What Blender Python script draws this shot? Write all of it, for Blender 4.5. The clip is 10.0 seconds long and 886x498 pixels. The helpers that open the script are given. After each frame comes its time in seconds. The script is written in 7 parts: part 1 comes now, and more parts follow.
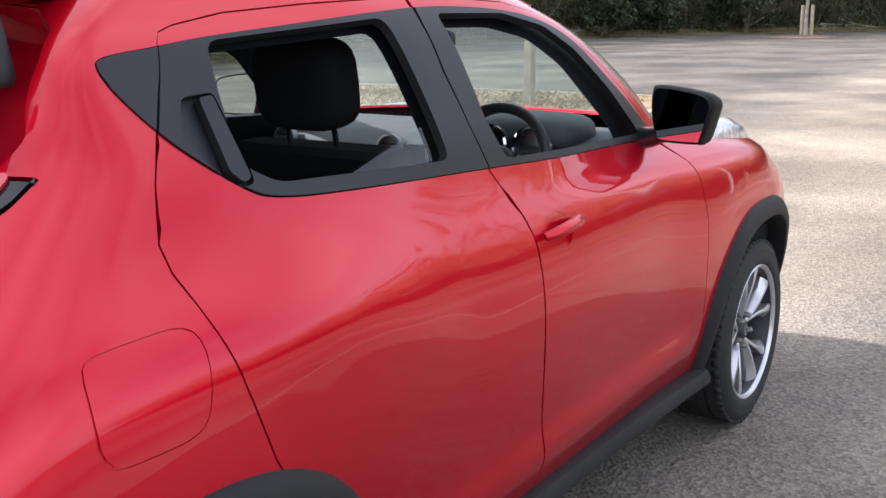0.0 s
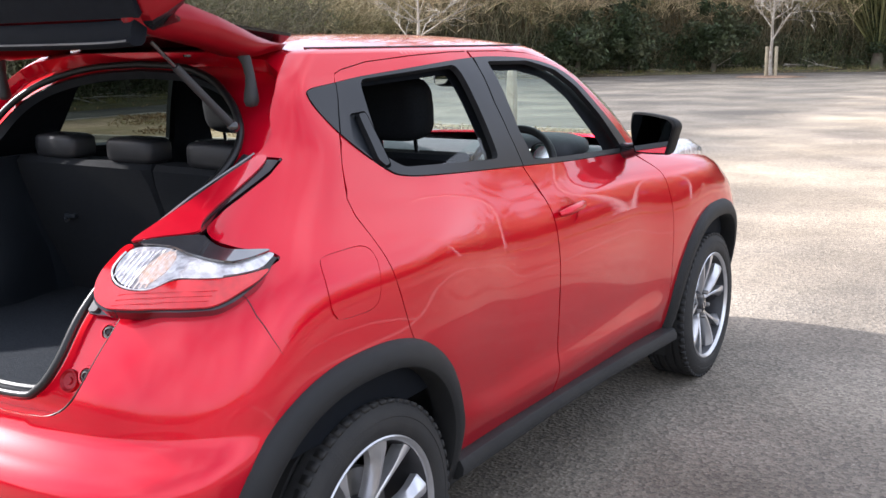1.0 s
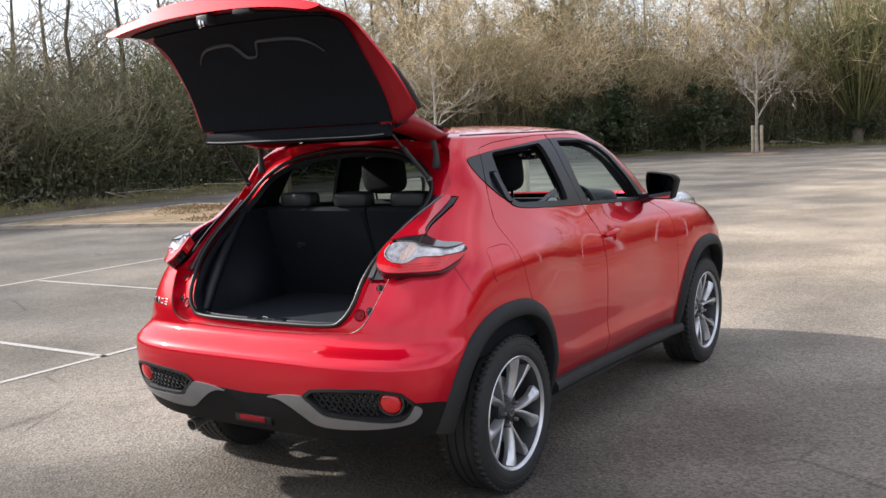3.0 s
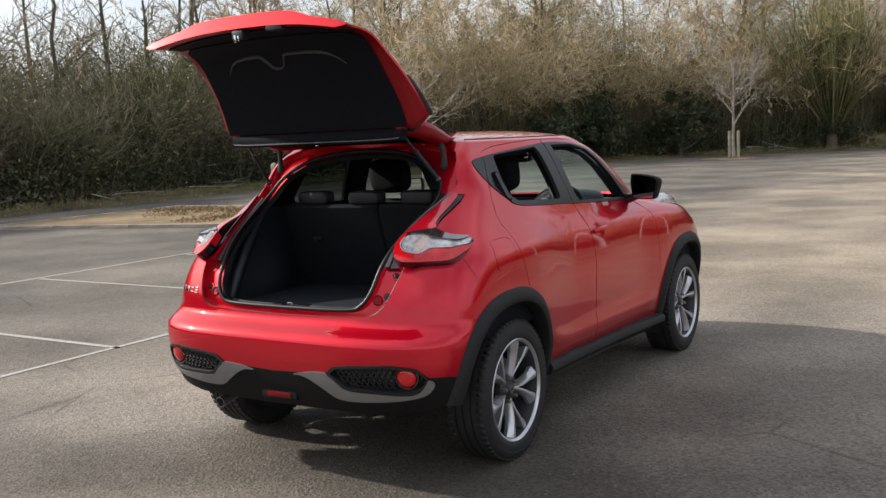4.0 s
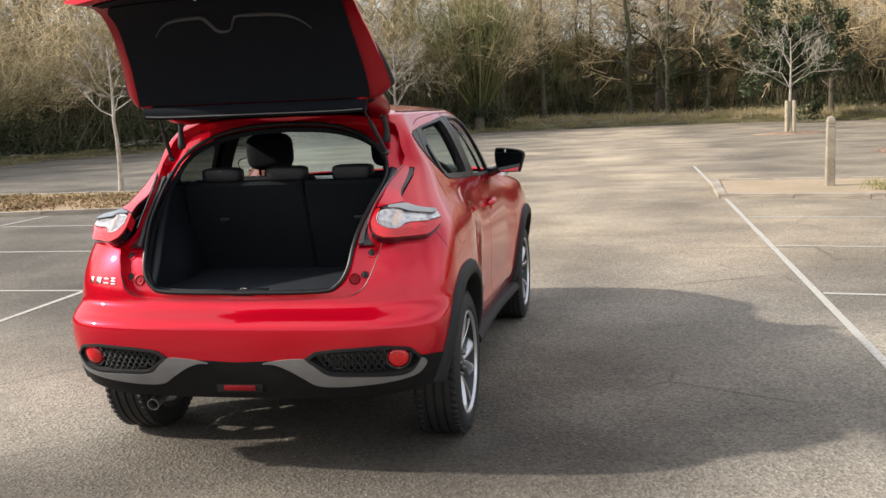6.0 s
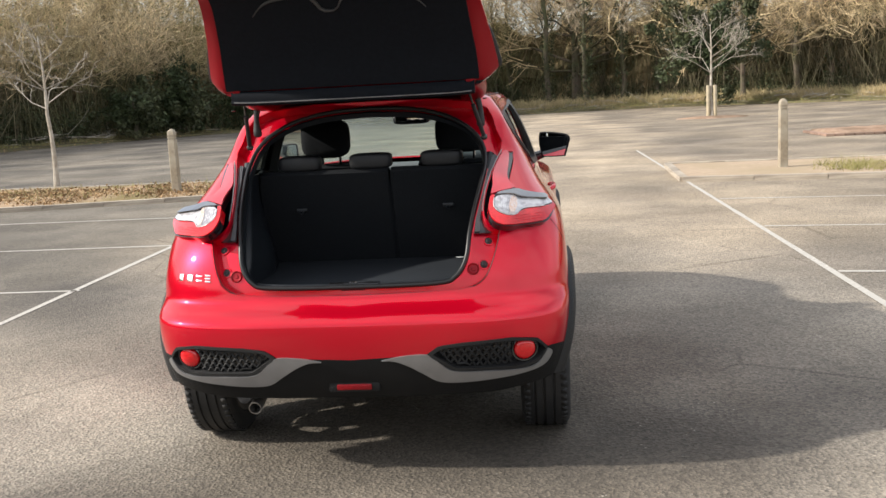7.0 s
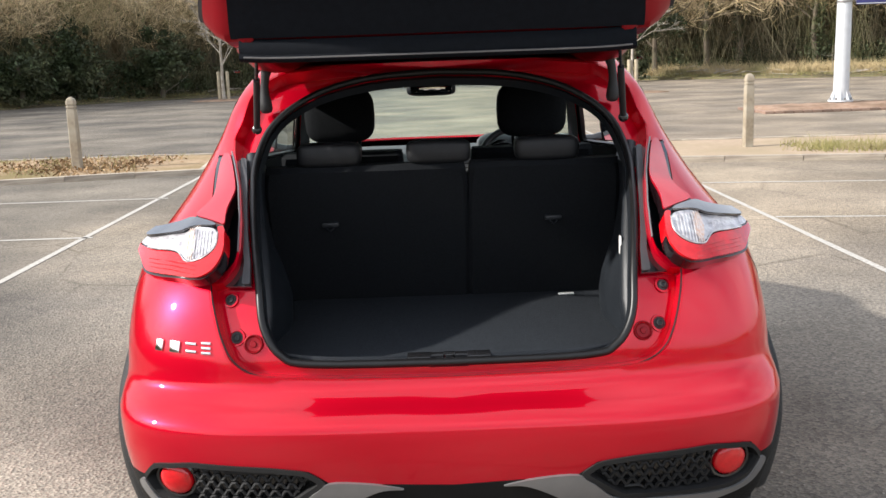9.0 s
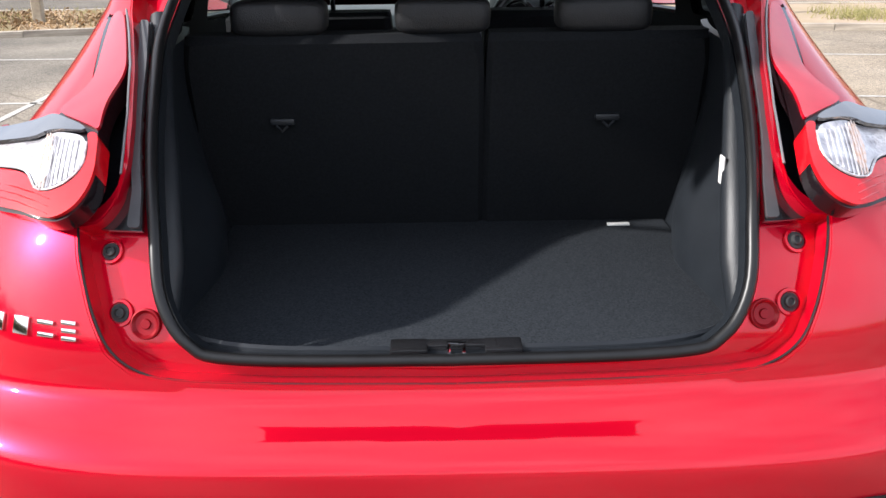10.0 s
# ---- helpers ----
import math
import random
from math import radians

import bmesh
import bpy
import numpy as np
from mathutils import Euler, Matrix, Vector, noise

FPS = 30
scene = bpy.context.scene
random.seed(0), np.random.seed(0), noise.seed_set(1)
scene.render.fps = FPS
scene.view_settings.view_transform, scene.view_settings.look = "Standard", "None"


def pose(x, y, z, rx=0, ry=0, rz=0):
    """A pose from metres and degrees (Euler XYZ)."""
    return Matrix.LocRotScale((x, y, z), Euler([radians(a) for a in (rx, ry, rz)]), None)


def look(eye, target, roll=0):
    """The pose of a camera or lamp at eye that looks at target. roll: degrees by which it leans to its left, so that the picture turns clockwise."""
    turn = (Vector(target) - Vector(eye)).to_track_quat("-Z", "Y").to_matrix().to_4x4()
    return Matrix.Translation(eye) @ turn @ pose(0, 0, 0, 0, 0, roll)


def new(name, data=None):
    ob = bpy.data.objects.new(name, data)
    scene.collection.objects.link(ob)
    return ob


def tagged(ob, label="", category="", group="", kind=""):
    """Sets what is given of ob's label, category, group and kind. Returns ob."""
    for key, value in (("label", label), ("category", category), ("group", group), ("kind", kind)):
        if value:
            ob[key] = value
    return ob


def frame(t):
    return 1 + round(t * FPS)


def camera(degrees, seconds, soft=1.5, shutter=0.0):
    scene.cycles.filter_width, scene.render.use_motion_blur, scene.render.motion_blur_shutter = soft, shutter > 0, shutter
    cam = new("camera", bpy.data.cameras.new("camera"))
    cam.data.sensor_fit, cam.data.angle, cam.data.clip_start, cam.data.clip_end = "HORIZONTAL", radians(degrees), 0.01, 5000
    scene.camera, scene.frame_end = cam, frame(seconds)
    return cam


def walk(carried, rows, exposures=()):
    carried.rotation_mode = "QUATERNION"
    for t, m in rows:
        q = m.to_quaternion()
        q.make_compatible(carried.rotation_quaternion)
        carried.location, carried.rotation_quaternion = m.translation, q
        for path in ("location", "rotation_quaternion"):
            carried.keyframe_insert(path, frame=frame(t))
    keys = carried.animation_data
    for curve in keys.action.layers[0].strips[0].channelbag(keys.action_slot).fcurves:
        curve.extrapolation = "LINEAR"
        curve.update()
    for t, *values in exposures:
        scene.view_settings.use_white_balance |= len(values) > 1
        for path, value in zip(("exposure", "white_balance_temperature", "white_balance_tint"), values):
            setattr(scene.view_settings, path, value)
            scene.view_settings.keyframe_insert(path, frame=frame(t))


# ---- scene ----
cam = camera(48.8, 10.0)
PATH = [
    (0, (1.866, -0.087, 1.484), (0.748, 1.5, 1.004), -1.1),
    (0.5, (2.1, -0.579, 1.506), (0.994, 1.027, 1.064), -0.7),
    (1, (2.239, -1.037, 1.52), (1.157, 0.595, 1.114), -0.9),
    (1.5, (2.467, -1.553, 1.515), (1.369, 0.081, 1.161), -1.8),
    (2, (2.607, -2.026, 1.52), (1.501, -0.388, 1.21), -2.4),
    (2.5, (2.73, -2.417, 1.528), (1.627, -0.768, 1.268), -2.8),
    (3.8, (2.971, -3.235, 1.521), (1.906, -1.557, 1.301), -2.5),
    (4, (2.981, -3.263, 1.532), (1.927, -1.578, 1.307), -2.5),
    (4.5, (2.886, -3.355, 1.52), (1.931, -1.613, 1.296), -2.1),
    (5, (2.558, -3.473, 1.532), (1.805, -1.636, 1.292), -2.3),
    (5.2, (2.382, -3.517, 1.534), (1.717, -1.648, 1.282), -2.3),
    (6.3, (1.37, -3.733, 1.536), (1.058, -1.78, 1.239), -2.6),
    (6.5, (1.206, -3.732, 1.53), (0.93, -1.775, 1.222), -2.9),
    (7, (0.762, -3.67, 1.545), (0.561, -1.706, 1.227), -3.0),
    (7.5, (0.406, -3.477, 1.538), (0.265, -1.508, 1.22), -3.1),
    (8, (0.19, -3.136, 1.531), (0.107, -1.163, 1.213), -2.8),
    (8.5, (0.079, -2.714, 1.535), (0.03, -0.741, 1.211), -2.3),
    (9, (-0.012, -2.186, 1.522), (-0.007, -0.223, 1.14), -2.0),
    (9.5, (-0.012, -1.696, 1.482), (0.016, 0.237, 0.968), -1.8),
    (10, (-0.03, -1.252, 1.445), (-0.015, 0.639, 0.793), -0.8),
]
EXPOSURES = [(0, 0.84, 6050, 16), (1.0, 1.06, 6050, 15), (1.5, 1.14, 6080, 15), (2.0, 1.10, 6100, 14), (2.5, .78, 6150, 14), (4, -0.06, 6400, 11), (5, 0.04, 6600, 10), (6.5, .38, 6600, 10), (8, .44, 6600, 10), (9, .52, 6400, 11), (9.5, .76, 6200, 13), (10, .80, 6200, 13)]
walk(cam, [(t, look(eye, target, roll)) for t, eye, target, roll in PATH], exposures=EXPOSURES)

# ---- sky, sun ----
SUN_HIGH, SUN_TURN = 31.0, 258.0
world = bpy.data.worlds.new("sky")
scene.world = world
world.use_nodes = True
wt = world.node_tree
sky = wt.nodes.new("ShaderNodeTexSky")
sky.sky_type, sky.sun_disc = "NISHITA", False
sky.sun_elevation, sky.sun_rotation = radians(SUN_HIGH), radians(SUN_TURN)
sky.dust_density = 2.0
wco = wt.nodes.new("ShaderNodeTexCoord")
wno = wt.nodes.new("ShaderNodeTexNoise")
wno.inputs["Scale"].default_value, wno.inputs["Detail"].default_value, wno.inputs["Roughness"].default_value = 2.2, 7.0, 0.6
wra = wt.nodes.new("ShaderNodeValToRGB")
wra.color_ramp.elements[0].position, wra.color_ramp.elements[1].position = 0.22, 0.78
wmx = wt.nodes.new("ShaderNodeMix")
wmx.data_type = "RGBA"
wt.links.new(wco.outputs["Generated"], wno.inputs["Vector"])
wt.links.new(wno.outputs["Fac"], wra.inputs["Fac"])
wt.links.new(wra.outputs["Color"], wmx.inputs[0])
wt.links.new(sky.outputs["Color"], wmx.inputs[6])
wmx.inputs[7].default_value = (10.6, 10.9, 11.4, 1)
wt.links.new(wmx.outputs[2], wt.nodes["Background"].inputs["Color"])
wt.nodes["Background"].inputs["Strength"].default_value = 0.125

lamp = bpy.data.lights.new("sun", "SUN")
lamp.energy, lamp.angle, lamp.color = 5.0, radians(1.6), (1.0, 0.95, 0.87)
sun = new("sun", lamp)
_a = radians(SUN_TURN)
sun.matrix_world = look((30*math.sin(_a)*math.cos(radians(SUN_HIGH)), 30*math.cos(_a)*math.cos(radians(SUN_HIGH)), 30*math.sin(radians(SUN_HIGH))), (0, 0, 0))


# ---- materials ----
def material(name, c1, c2=None, scale=8.0, rough=0.5, rough2=None, metal=0.0, bump=0.0, bscale=80.0, coat=0.0, spec=0.5, c3=None, scale3=1.2, per_object=0.0, fac3=0.5):
    """A surface with two scales of variation: c1 to c2 by fine noise, towards c3 in broad patches."""
    m = bpy.data.materials.new(name)
    m.use_nodes = True
    nt = m.node_tree
    b = nt.nodes["Principled BSDF"]
    b.inputs["Roughness"].default_value, b.inputs["Metallic"].default_value = rough, metal
    b.inputs["Specular IOR Level"].default_value = spec
    b.inputs["Coat Weight"].default_value, b.inputs["Coat Roughness"].default_value = coat, 0.03
    co = nt.nodes.new("ShaderNodeTexCoord")
    def noise_node(s, detail=5.0):
        n = nt.nodes.new("ShaderNodeTexNoise")
        n.inputs["Scale"].default_value, n.inputs["Detail"].default_value = s, detail
        nt.links.new(co.outputs["Object"], n.inputs["Vector"])
        return n
    def mixed(fac, a, c):
        x = nt.nodes.new("ShaderNodeMix")
        x.data_type = "RGBA"
        nt.links.new(fac, x.inputs[0])
        if isinstance(a, tuple):
            x.inputs[6].default_value = (*a, 1)
        else:
            nt.links.new(a, x.inputs[6])
        x.inputs[7].default_value = (*c, 1)
        return x.outputs[2]
    n1 = noise_node(scale)
    r1 = nt.nodes.new("ShaderNodeValToRGB")
    r1.color_ramp.elements[0].position, r1.color_ramp.elements[1].position = 0.3, 0.7
    nt.links.new(n1.outputs["Fac"], r1.inputs["Fac"])
    col = mixed(r1.outputs["Color"], c1, c2 or c1)
    if c3:
        n3 = noise_node(scale3, 3.0)
        r3 = nt.nodes.new("ShaderNodeValToRGB")
        r3.color_ramp.elements[0].position, r3.color_ramp.elements[1].position = 0.42, 0.42+fac3*0.5
        nt.links.new(n3.outputs["Fac"], r3.inputs["Fac"])
        col = mixed(r3.outputs["Color"], col, c3)
    if per_object:
        inf = nt.nodes.new("ShaderNodeObjectInfo")
        hsv = nt.nodes.new("ShaderNodeHueSaturation")
        mr = nt.nodes.new("ShaderNodeMapRange")
        mr.inputs["To Min"].default_value, mr.inputs["To Max"].default_value = 1-per_object, 1+per_object
        nt.links.new(inf.outputs["Random"], mr.inputs["Value"])
        nt.links.new(mr.outputs["Result"], hsv.inputs["Value"])
        nt.links.new(col, hsv.inputs["Color"])
        col = hsv.outputs["Color"]
    nt.links.new(col, b.inputs["Base Color"])
    if rough2 is not None:
        mr = nt.nodes.new("ShaderNodeMapRange")
        mr.inputs["To Min"].default_value, mr.inputs["To Max"].default_value = rough, rough2
        nt.links.new(n1.outputs["Fac"], mr.inputs["Value"])
        nt.links.new(mr.outputs["Result"], b.inputs["Roughness"])
    if bump:
        nb = noise_node(bscale, 4.0)
        bp = nt.nodes.new("ShaderNodeBump")
        bp.inputs["Strength"].default_value, bp.inputs["Distance"].default_value = min(1.0, bump), 0.01*max(1.0, bump)
        nt.links.new(nb.outputs["Fac"], bp.inputs["Height"])
        nt.links.new(bp.outputs["Normal"], b.inputs["Normal"])
    return m


def glass_material(name, tint, gloss=1.0, dust=0.0):
    """A thin pane: light passes tinted, the Fresnel share is mirrored, and dust on it scatters a little."""
    m = bpy.data.materials.new(name)
    m.use_nodes = True
    nt = m.node_tree
    out = nt.nodes["Material Output"]
    nt.nodes.remove(nt.nodes["Principled BSDF"])
    tr, gl = nt.nodes.new("ShaderNodeBsdfTransparent"), nt.nodes.new("ShaderNodeBsdfGlossy")
    tr.inputs["Color"].default_value = (*tint, 1)
    gl.inputs["Roughness"].default_value = 0.01
    lw, mx = nt.nodes.new("ShaderNodeLayerWeight"), nt.nodes.new("ShaderNodeMixShader")
    lw.inputs["Blend"].default_value = 0.5
    pw, ma = nt.nodes.new("ShaderNodeMath"), nt.nodes.new("ShaderNodeMath")
    pw.operation, ma.operation = "POWER", "MULTIPLY_ADD"
    pw.inputs[1].default_value, ma.inputs[1].default_value, ma.inputs[2].default_value = 5.0, 0.92*gloss, 0.06*gloss
    nt.links.new(lw.outputs["Facing"], pw.inputs[0])
    nt.links.new(pw.outputs["Value"], ma.inputs[0])
    nt.links.new(ma.outputs["Value"], mx.inputs["Fac"])
    nt.links.new(tr.outputs["BSDF"], mx.inputs[1])
    nt.links.new(gl.outputs["BSDF"], mx.inputs[2])
    last = mx
    if dust:
        haze, last = nt.nodes.new("ShaderNodeBsdfTranslucent"), nt.nodes.new("ShaderNodeMixShader")
        haze.inputs["Color"].default_value = (0.72, 0.80, 0.74, 1)
        film, spread = nt.nodes.new("ShaderNodeTexNoise"), nt.nodes.new("ShaderNodeMapRange")
        film.inputs["Scale"].default_value = 4.0
        spread.inputs["To Min"].default_value, spread.inputs["To Max"].default_value = dust*0.6, dust*1.4
        nt.links.new(film.outputs["Fac"], spread.inputs["Value"])
        nt.links.new(spread.outputs["Result"], last.inputs["Fac"])
        nt.links.new(mx.outputs["Shader"], last.inputs[1])
        nt.links.new(haze.outputs["BSDF"], last.inputs[2])
    nt.links.new(last.outputs["Shader"], out.inputs["Surface"])
    return m


RED = material("red_paint", (0.60, 0.0015, 0.020), (0.57, 0.0015, 0.018), 3.0, rough=0.33, metal=0.55, coat=1.0, spec=0.2, c3=(0.54, 0.002, 0.015))
_b = RED.node_tree.nodes["Principled BSDF"]
_b.inputs["Specular Tint"].default_value = (0.80, 0.04, 0.04, 1)
_b.inputs["Coat IOR"].default_value, _b.inputs["Coat Roughness"].default_value = 1.50, 0.03
# RED again, darkened: shade on the lid's inner faces is in its colour
RED_SHADED = material("red_paint_shaded", (0.25, 0.002, 0.008), (0.21, 0.002, 0.007), 5.0, rough=0.42, metal=0.45, coat=0.2, spec=0.25, c3=(0.25, 0.003, 0.009), scale3=3)
CLAD = material("black_grained_plastic", (0.009, 0.0095, 0.0105), (0.013, 0.0135, 0.0145), 30, rough=0.55, rough2=0.68, bump=0.25, bscale=900, c3=(0.018, 0.018, 0.018), scale3=2.5, spec=0.35)
PIANO = material("piano_black", (0.010, 0.009, 0.011), (0.013, 0.011, 0.014), 6, rough=0.10, coat=1.0)
PIANO.node_tree.nodes["Principled BSDF"].inputs["Coat IOR"].default_value = 1.8
BUMPER_BLACK = material("black_bumper_plastic", (0.004, 0.0043, 0.005), (0.006, 0.0064, 0.007), 30, rough=0.55, rough2=0.66, bump=0.2, bscale=900, c3=(0.009, 0.009, 0.009), scale3=2.5, spec=0.2)
CHANNEL_GREY = material("grey_channel_plastic", (0.045, 0.046, 0.05), (0.06, 0.061, 0.065), 25, rough=0.5)
GLOSS_BLACK = material("gloss_black", (0.012, 0.012, 0.013), (0.016, 0.016, 0.018), 6, rough=0.18, coat=0.6)
PILLAR = material("satin_black_film", (0.012, 0.0125, 0.014), (0.016, 0.0165, 0.018), 9, rough=0.42, spec=0.4)
RUBBER = material("black_rubber", (0.016, 0.016, 0.017), (0.024, 0.024, 0.025), 25, rough=0.62, bump=0.1, bscale=300)
TYRE = material("tyre_rubber", (0.009, 0.009, 0.010), (0.017, 0.0165, 0.016), 22, rough=0.72, bump=0.2, bscale=260, c3=(0.022, 0.021, 0.020), scale3=6, fac3=0.7)
SEAL = material("boot_seal_rubber", (0.006, 0.006, 0.0065), (0.009, 0.009, 0.0095), 25, rough=0.38, spec=0.4)
GROOVE = material("grey_groove_edge", (0.030, 0.031, 0.032), (0.042, 0.042, 0.043), 14, rough=0.5)
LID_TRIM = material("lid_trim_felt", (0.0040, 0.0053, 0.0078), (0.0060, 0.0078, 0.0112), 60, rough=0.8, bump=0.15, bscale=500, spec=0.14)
TRIM = material("interior_plastic", (0.0070, 0.0092, 0.0125), (0.0105, 0.0135, 0.0175), 20, rough=0.45, bump=0.12, bscale=500)
CARPET = material("boot_carpet", (0.016, 0.0185, 0.0225), (0.040, 0.0460, 0.0540), 260, rough=0.95, bump=0.5, bscale=700, spec=0.1)
CLOTH = material("black_seat_cloth", (0.0055, 0.0066, 0.0082), (0.0105, 0.0122, 0.0148), 180, rough=0.85, bump=0.3, bscale=600, spec=0.2)
HEADREST = material("black_vinyl_headrest", (0.009, 0.0095, 0.011), (0.013, 0.0135, 0.015), 40, rough=0.48, bump=0.2, bscale=320, spec=0.4)
LEATHER = material("black_leather", (0.018, 0.018, 0.019), (0.026, 0.026, 0.027), 40, rough=0.42, bump=0.2, bscale=320)
DASH = material("grey_dash_plastic", (0.075, 0.082, 0.09), (0.095, 0.10, 0.11), 25, rough=0.6, bump=0.15, bscale=500)
SATIN = material("satin_grey_trim", (0.22, 0.22, 0.225), (0.26, 0.26, 0.265), 14, rough=0.36, metal=0.55)
FOG_RED = material("dark_red_lens", (0.19, 0.003, 0.007), (0.14, 0.002, 0.005), 60, rough=0.25, coat=0.15, spec=0.25)
CHROME = material("chrome", (0.75, 0.75, 0.76), (0.70, 0.70, 0.72), 9, rough=0.08, metal=1.0)
ALLOY = material("machined_alloy", (0.64, 0.64, 0.65), (0.56, 0.56, 0.58), 30, rough=0.28, metal=0.75)
ALLOY_DARK = material("grey_painted_alloy", (0.035, 0.035, 0.038), (0.05, 0.05, 0.054), 20, rough=0.45, metal=0.4)
STEEL = material("dull_steel", (0.20, 0.19, 0.18), (0.30, 0.29, 0.28), 14, rough=0.45, metal=0.9)
LAMP_RED = material("red_lamp_lens", (0.66, 0.006, 0.012), (0.52, 0.004, 0.009), 70, rough=0.14, coat=0.7)
LAMP_DARK = material("smoked_lamp_body", (0.008, 0.005, 0.006), (0.012, 0.007, 0.009), 20, rough=0.10, coat=0.8, spec=0.3)
LAMP_DARK.node_tree.nodes["Principled BSDF"].inputs["Coat IOR"].default_value = 1.45
LAMP_CAP = material("gloss_smoked_cap", (0.020, 0.020, 0.024), (0.028, 0.028, 0.032), 20, rough=0.08, coat=1.0)
LAMP_CAP.node_tree.nodes["Principled BSDF"].inputs["Coat IOR"].default_value = 2.3
LAMP_CAP.node_tree.nodes["Principled BSDF"].inputs["Coat IOR"].default_value = 2.3
LAMP_COVER = material("red_lamp_cover", (0.62, 0.0030, 0.020), (0.56, 0.0025, 0.017), 30, rough=0.30, metal=0.3, coat=1.0, spec=0.3)
LAMP_COVER.node_tree.nodes["Principled BSDF"].inputs["Coat IOR"].default_value = 1.7
LAMP_COVER.node_tree.nodes["Principled BSDF"].inputs["Coat IOR"].default_value = 1.85
LAMP_CLEAR = material("clear_lamp_reflector", (0.80, 0.79, 0.80), (0.36, 0.34, 0.36), 45, rough=0.12, metal=0.35, coat=1.0, bump=0.35, bscale=120)
LAMP_AMBER = material("amber_bulb_reflector", (0.88, 0.58, 0.42), (0.92, 0.84, 0.80), 90, rough=0.15, metal=0.4, coat=1.0, bump=0.3, bscale=160)
GLASS = glass_material("window_glass", (0.62, 0.70, 0.65))
GLASS_DUSTY = glass_material("dusty_windscreen_glass", (0.58, 0.68, 0.62), 1.0, 0.09)
GLASS_DARK = glass_material("tinted_privacy_glass", (0.16, 0.19, 0.175))
MIRROR = material("mirror_glass", (0.85, 0.86, 0.87), rough=0.01, metal=1.0)
WHITE_TAG = material("white_label", (0.78, 0.78, 0.76), (0.7, 0.7, 0.68), 30, rough=0.6)


# ---- building helpers ----
def mesh_object(name, verts, faces, mat, parent=None, label="", normals=None, smooth=True):
    me = bpy.data.meshes.new(name)
    me.from_pydata([tuple(v) for v in verts], [], [tuple(f) for f in faces])
    me.materials.append(mat)
    me.polygons.foreach_set("use_smooth", [smooth]*len(me.polygons))
    if normals is not None:
        me.normals_split_custom_set_from_vertices([tuple(n) for n in normals])
    me.update()
    ob = new(name, me)
    ob.parent = parent
    if label:
        tagged(ob, label)
    return ob


def part(name, bm, mat, parent, label="", smooth=True, sharp=38):
    me = bpy.data.meshes.new(name)
    bmesh.ops.recalc_face_normals(bm, faces=bm.faces)
    for f in bm.faces:
        f.smooth = smooth
    if smooth:
        for e in bm.edges:
            if len(e.link_faces) == 2 and e.calc_face_angle(0) > radians(sharp):
                e.smooth = False
    bm.to_mesh(me)
    bm.free()
    me.materials.append(mat)
    ob = new(name, me)
    ob.parent = parent
    if label:
        tagged(ob, label)
    return ob


def thing(name, label, category, at=(0, 0, 0), group="", kind=""):
    ob = new(name)
    ob.location = at
    ob.empty_display_size = 0.1
    return tagged(ob, label, category, group, kind)


def box(bm, lo, hi, bevel=0.0, m=None, segments=2):
    r = bmesh.ops.create_cube(bm, size=1.0)
    c, s = (Vector(lo)+Vector(hi))/2, Vector(hi)-Vector(lo)
    for v in r["verts"]:
        v.co = Vector((v.co.x*s.x, v.co.y*s.y, v.co.z*s.z))+c
    if bevel:
        bmesh.ops.bevel(bm, geom=list({e for v in r["verts"] for e in v.link_edges}), offset=bevel, segments=segments, profile=0.6, affect="EDGES")
    return bm


def solid(fn):
    bm = bmesh.new()
    fn(bm)
    return bm


def block(lo, hi, bevel=0.0, m=None):
    bm = box(bmesh.new(), lo, hi, bevel)
    if m is not None:
        bmesh.ops.transform(bm, matrix=m, verts=bm.verts)
    return bm


def tube(points, radius, sides=10, closed=False, squash=None):
    """A tube along points; radius may be one number or one for each point."""
    bm = bmesh.new()
    pts = [Vector(p) for p in points]
    n = len(pts)
    rad = radius if isinstance(radius, (list, tuple)) else [radius]*n
    rings, ref = [], None
    for i, p in enumerate(pts):
        a = pts[(i-1) % n] if closed or i else pts[0]
        b = pts[(i+1) % n] if closed or i < n-1 else pts[-1]
        d = (b-a).normalized()
        if ref is None:
            ref = d.orthogonal().normalized()
        ref = (ref-d*ref.dot(d)).normalized()
        o = d.cross(ref)
        rings.append([bm.verts.new(p+rad[i]*(math.cos(k*2*math.pi/sides)*ref+math.sin(k*2*math.pi/sides)*o)) for k in range(sides)])
    for i in range(n if closed else n-1):
        r0, r1 = rings[i], rings[(i+1) % n]
        off = 0
        if closed and i == n-1:
            off = min(range(sides), key=lambda s: sum((r0[k].co-r1[(k+s) % sides].co).length for k in range(sides)))
        for k in range(sides):
            bm.faces.new((r0[k], r0[(k+1) % sides], r1[(k+1+off) % sides], r1[(k+off) % sides]))
    if not closed:
        bm.faces.new(rings[0])
        bm.faces.new(rings[-1][::-1])
    return bm


def lathe(profile, m, sides=48, closed=False, caps=True):
    """Turns (radius, along) pairs round the z axis of m."""
    bm = bmesh.new()
    rings = [[bm.verts.new(m @ Vector((r*math.cos(2*math.pi*k/sides), r*math.sin(2*math.pi*k/sides), h))) for k in range(sides)] for r, h in profile]
    for i in range(len(rings)-(0 if closed else 1)):
        a, b = rings[i], rings[(i+1) % len(rings)]
        for k in range(sides):
            bm.faces.new((a[k], a[(k+1) % sides], b[(k+1) % sides], b[k]))
    if not closed and caps:
        for r, flip in ((rings[0], True), (rings[-1], False)):
            bm.faces.new(r[::-1] if flip else r)
    return bm


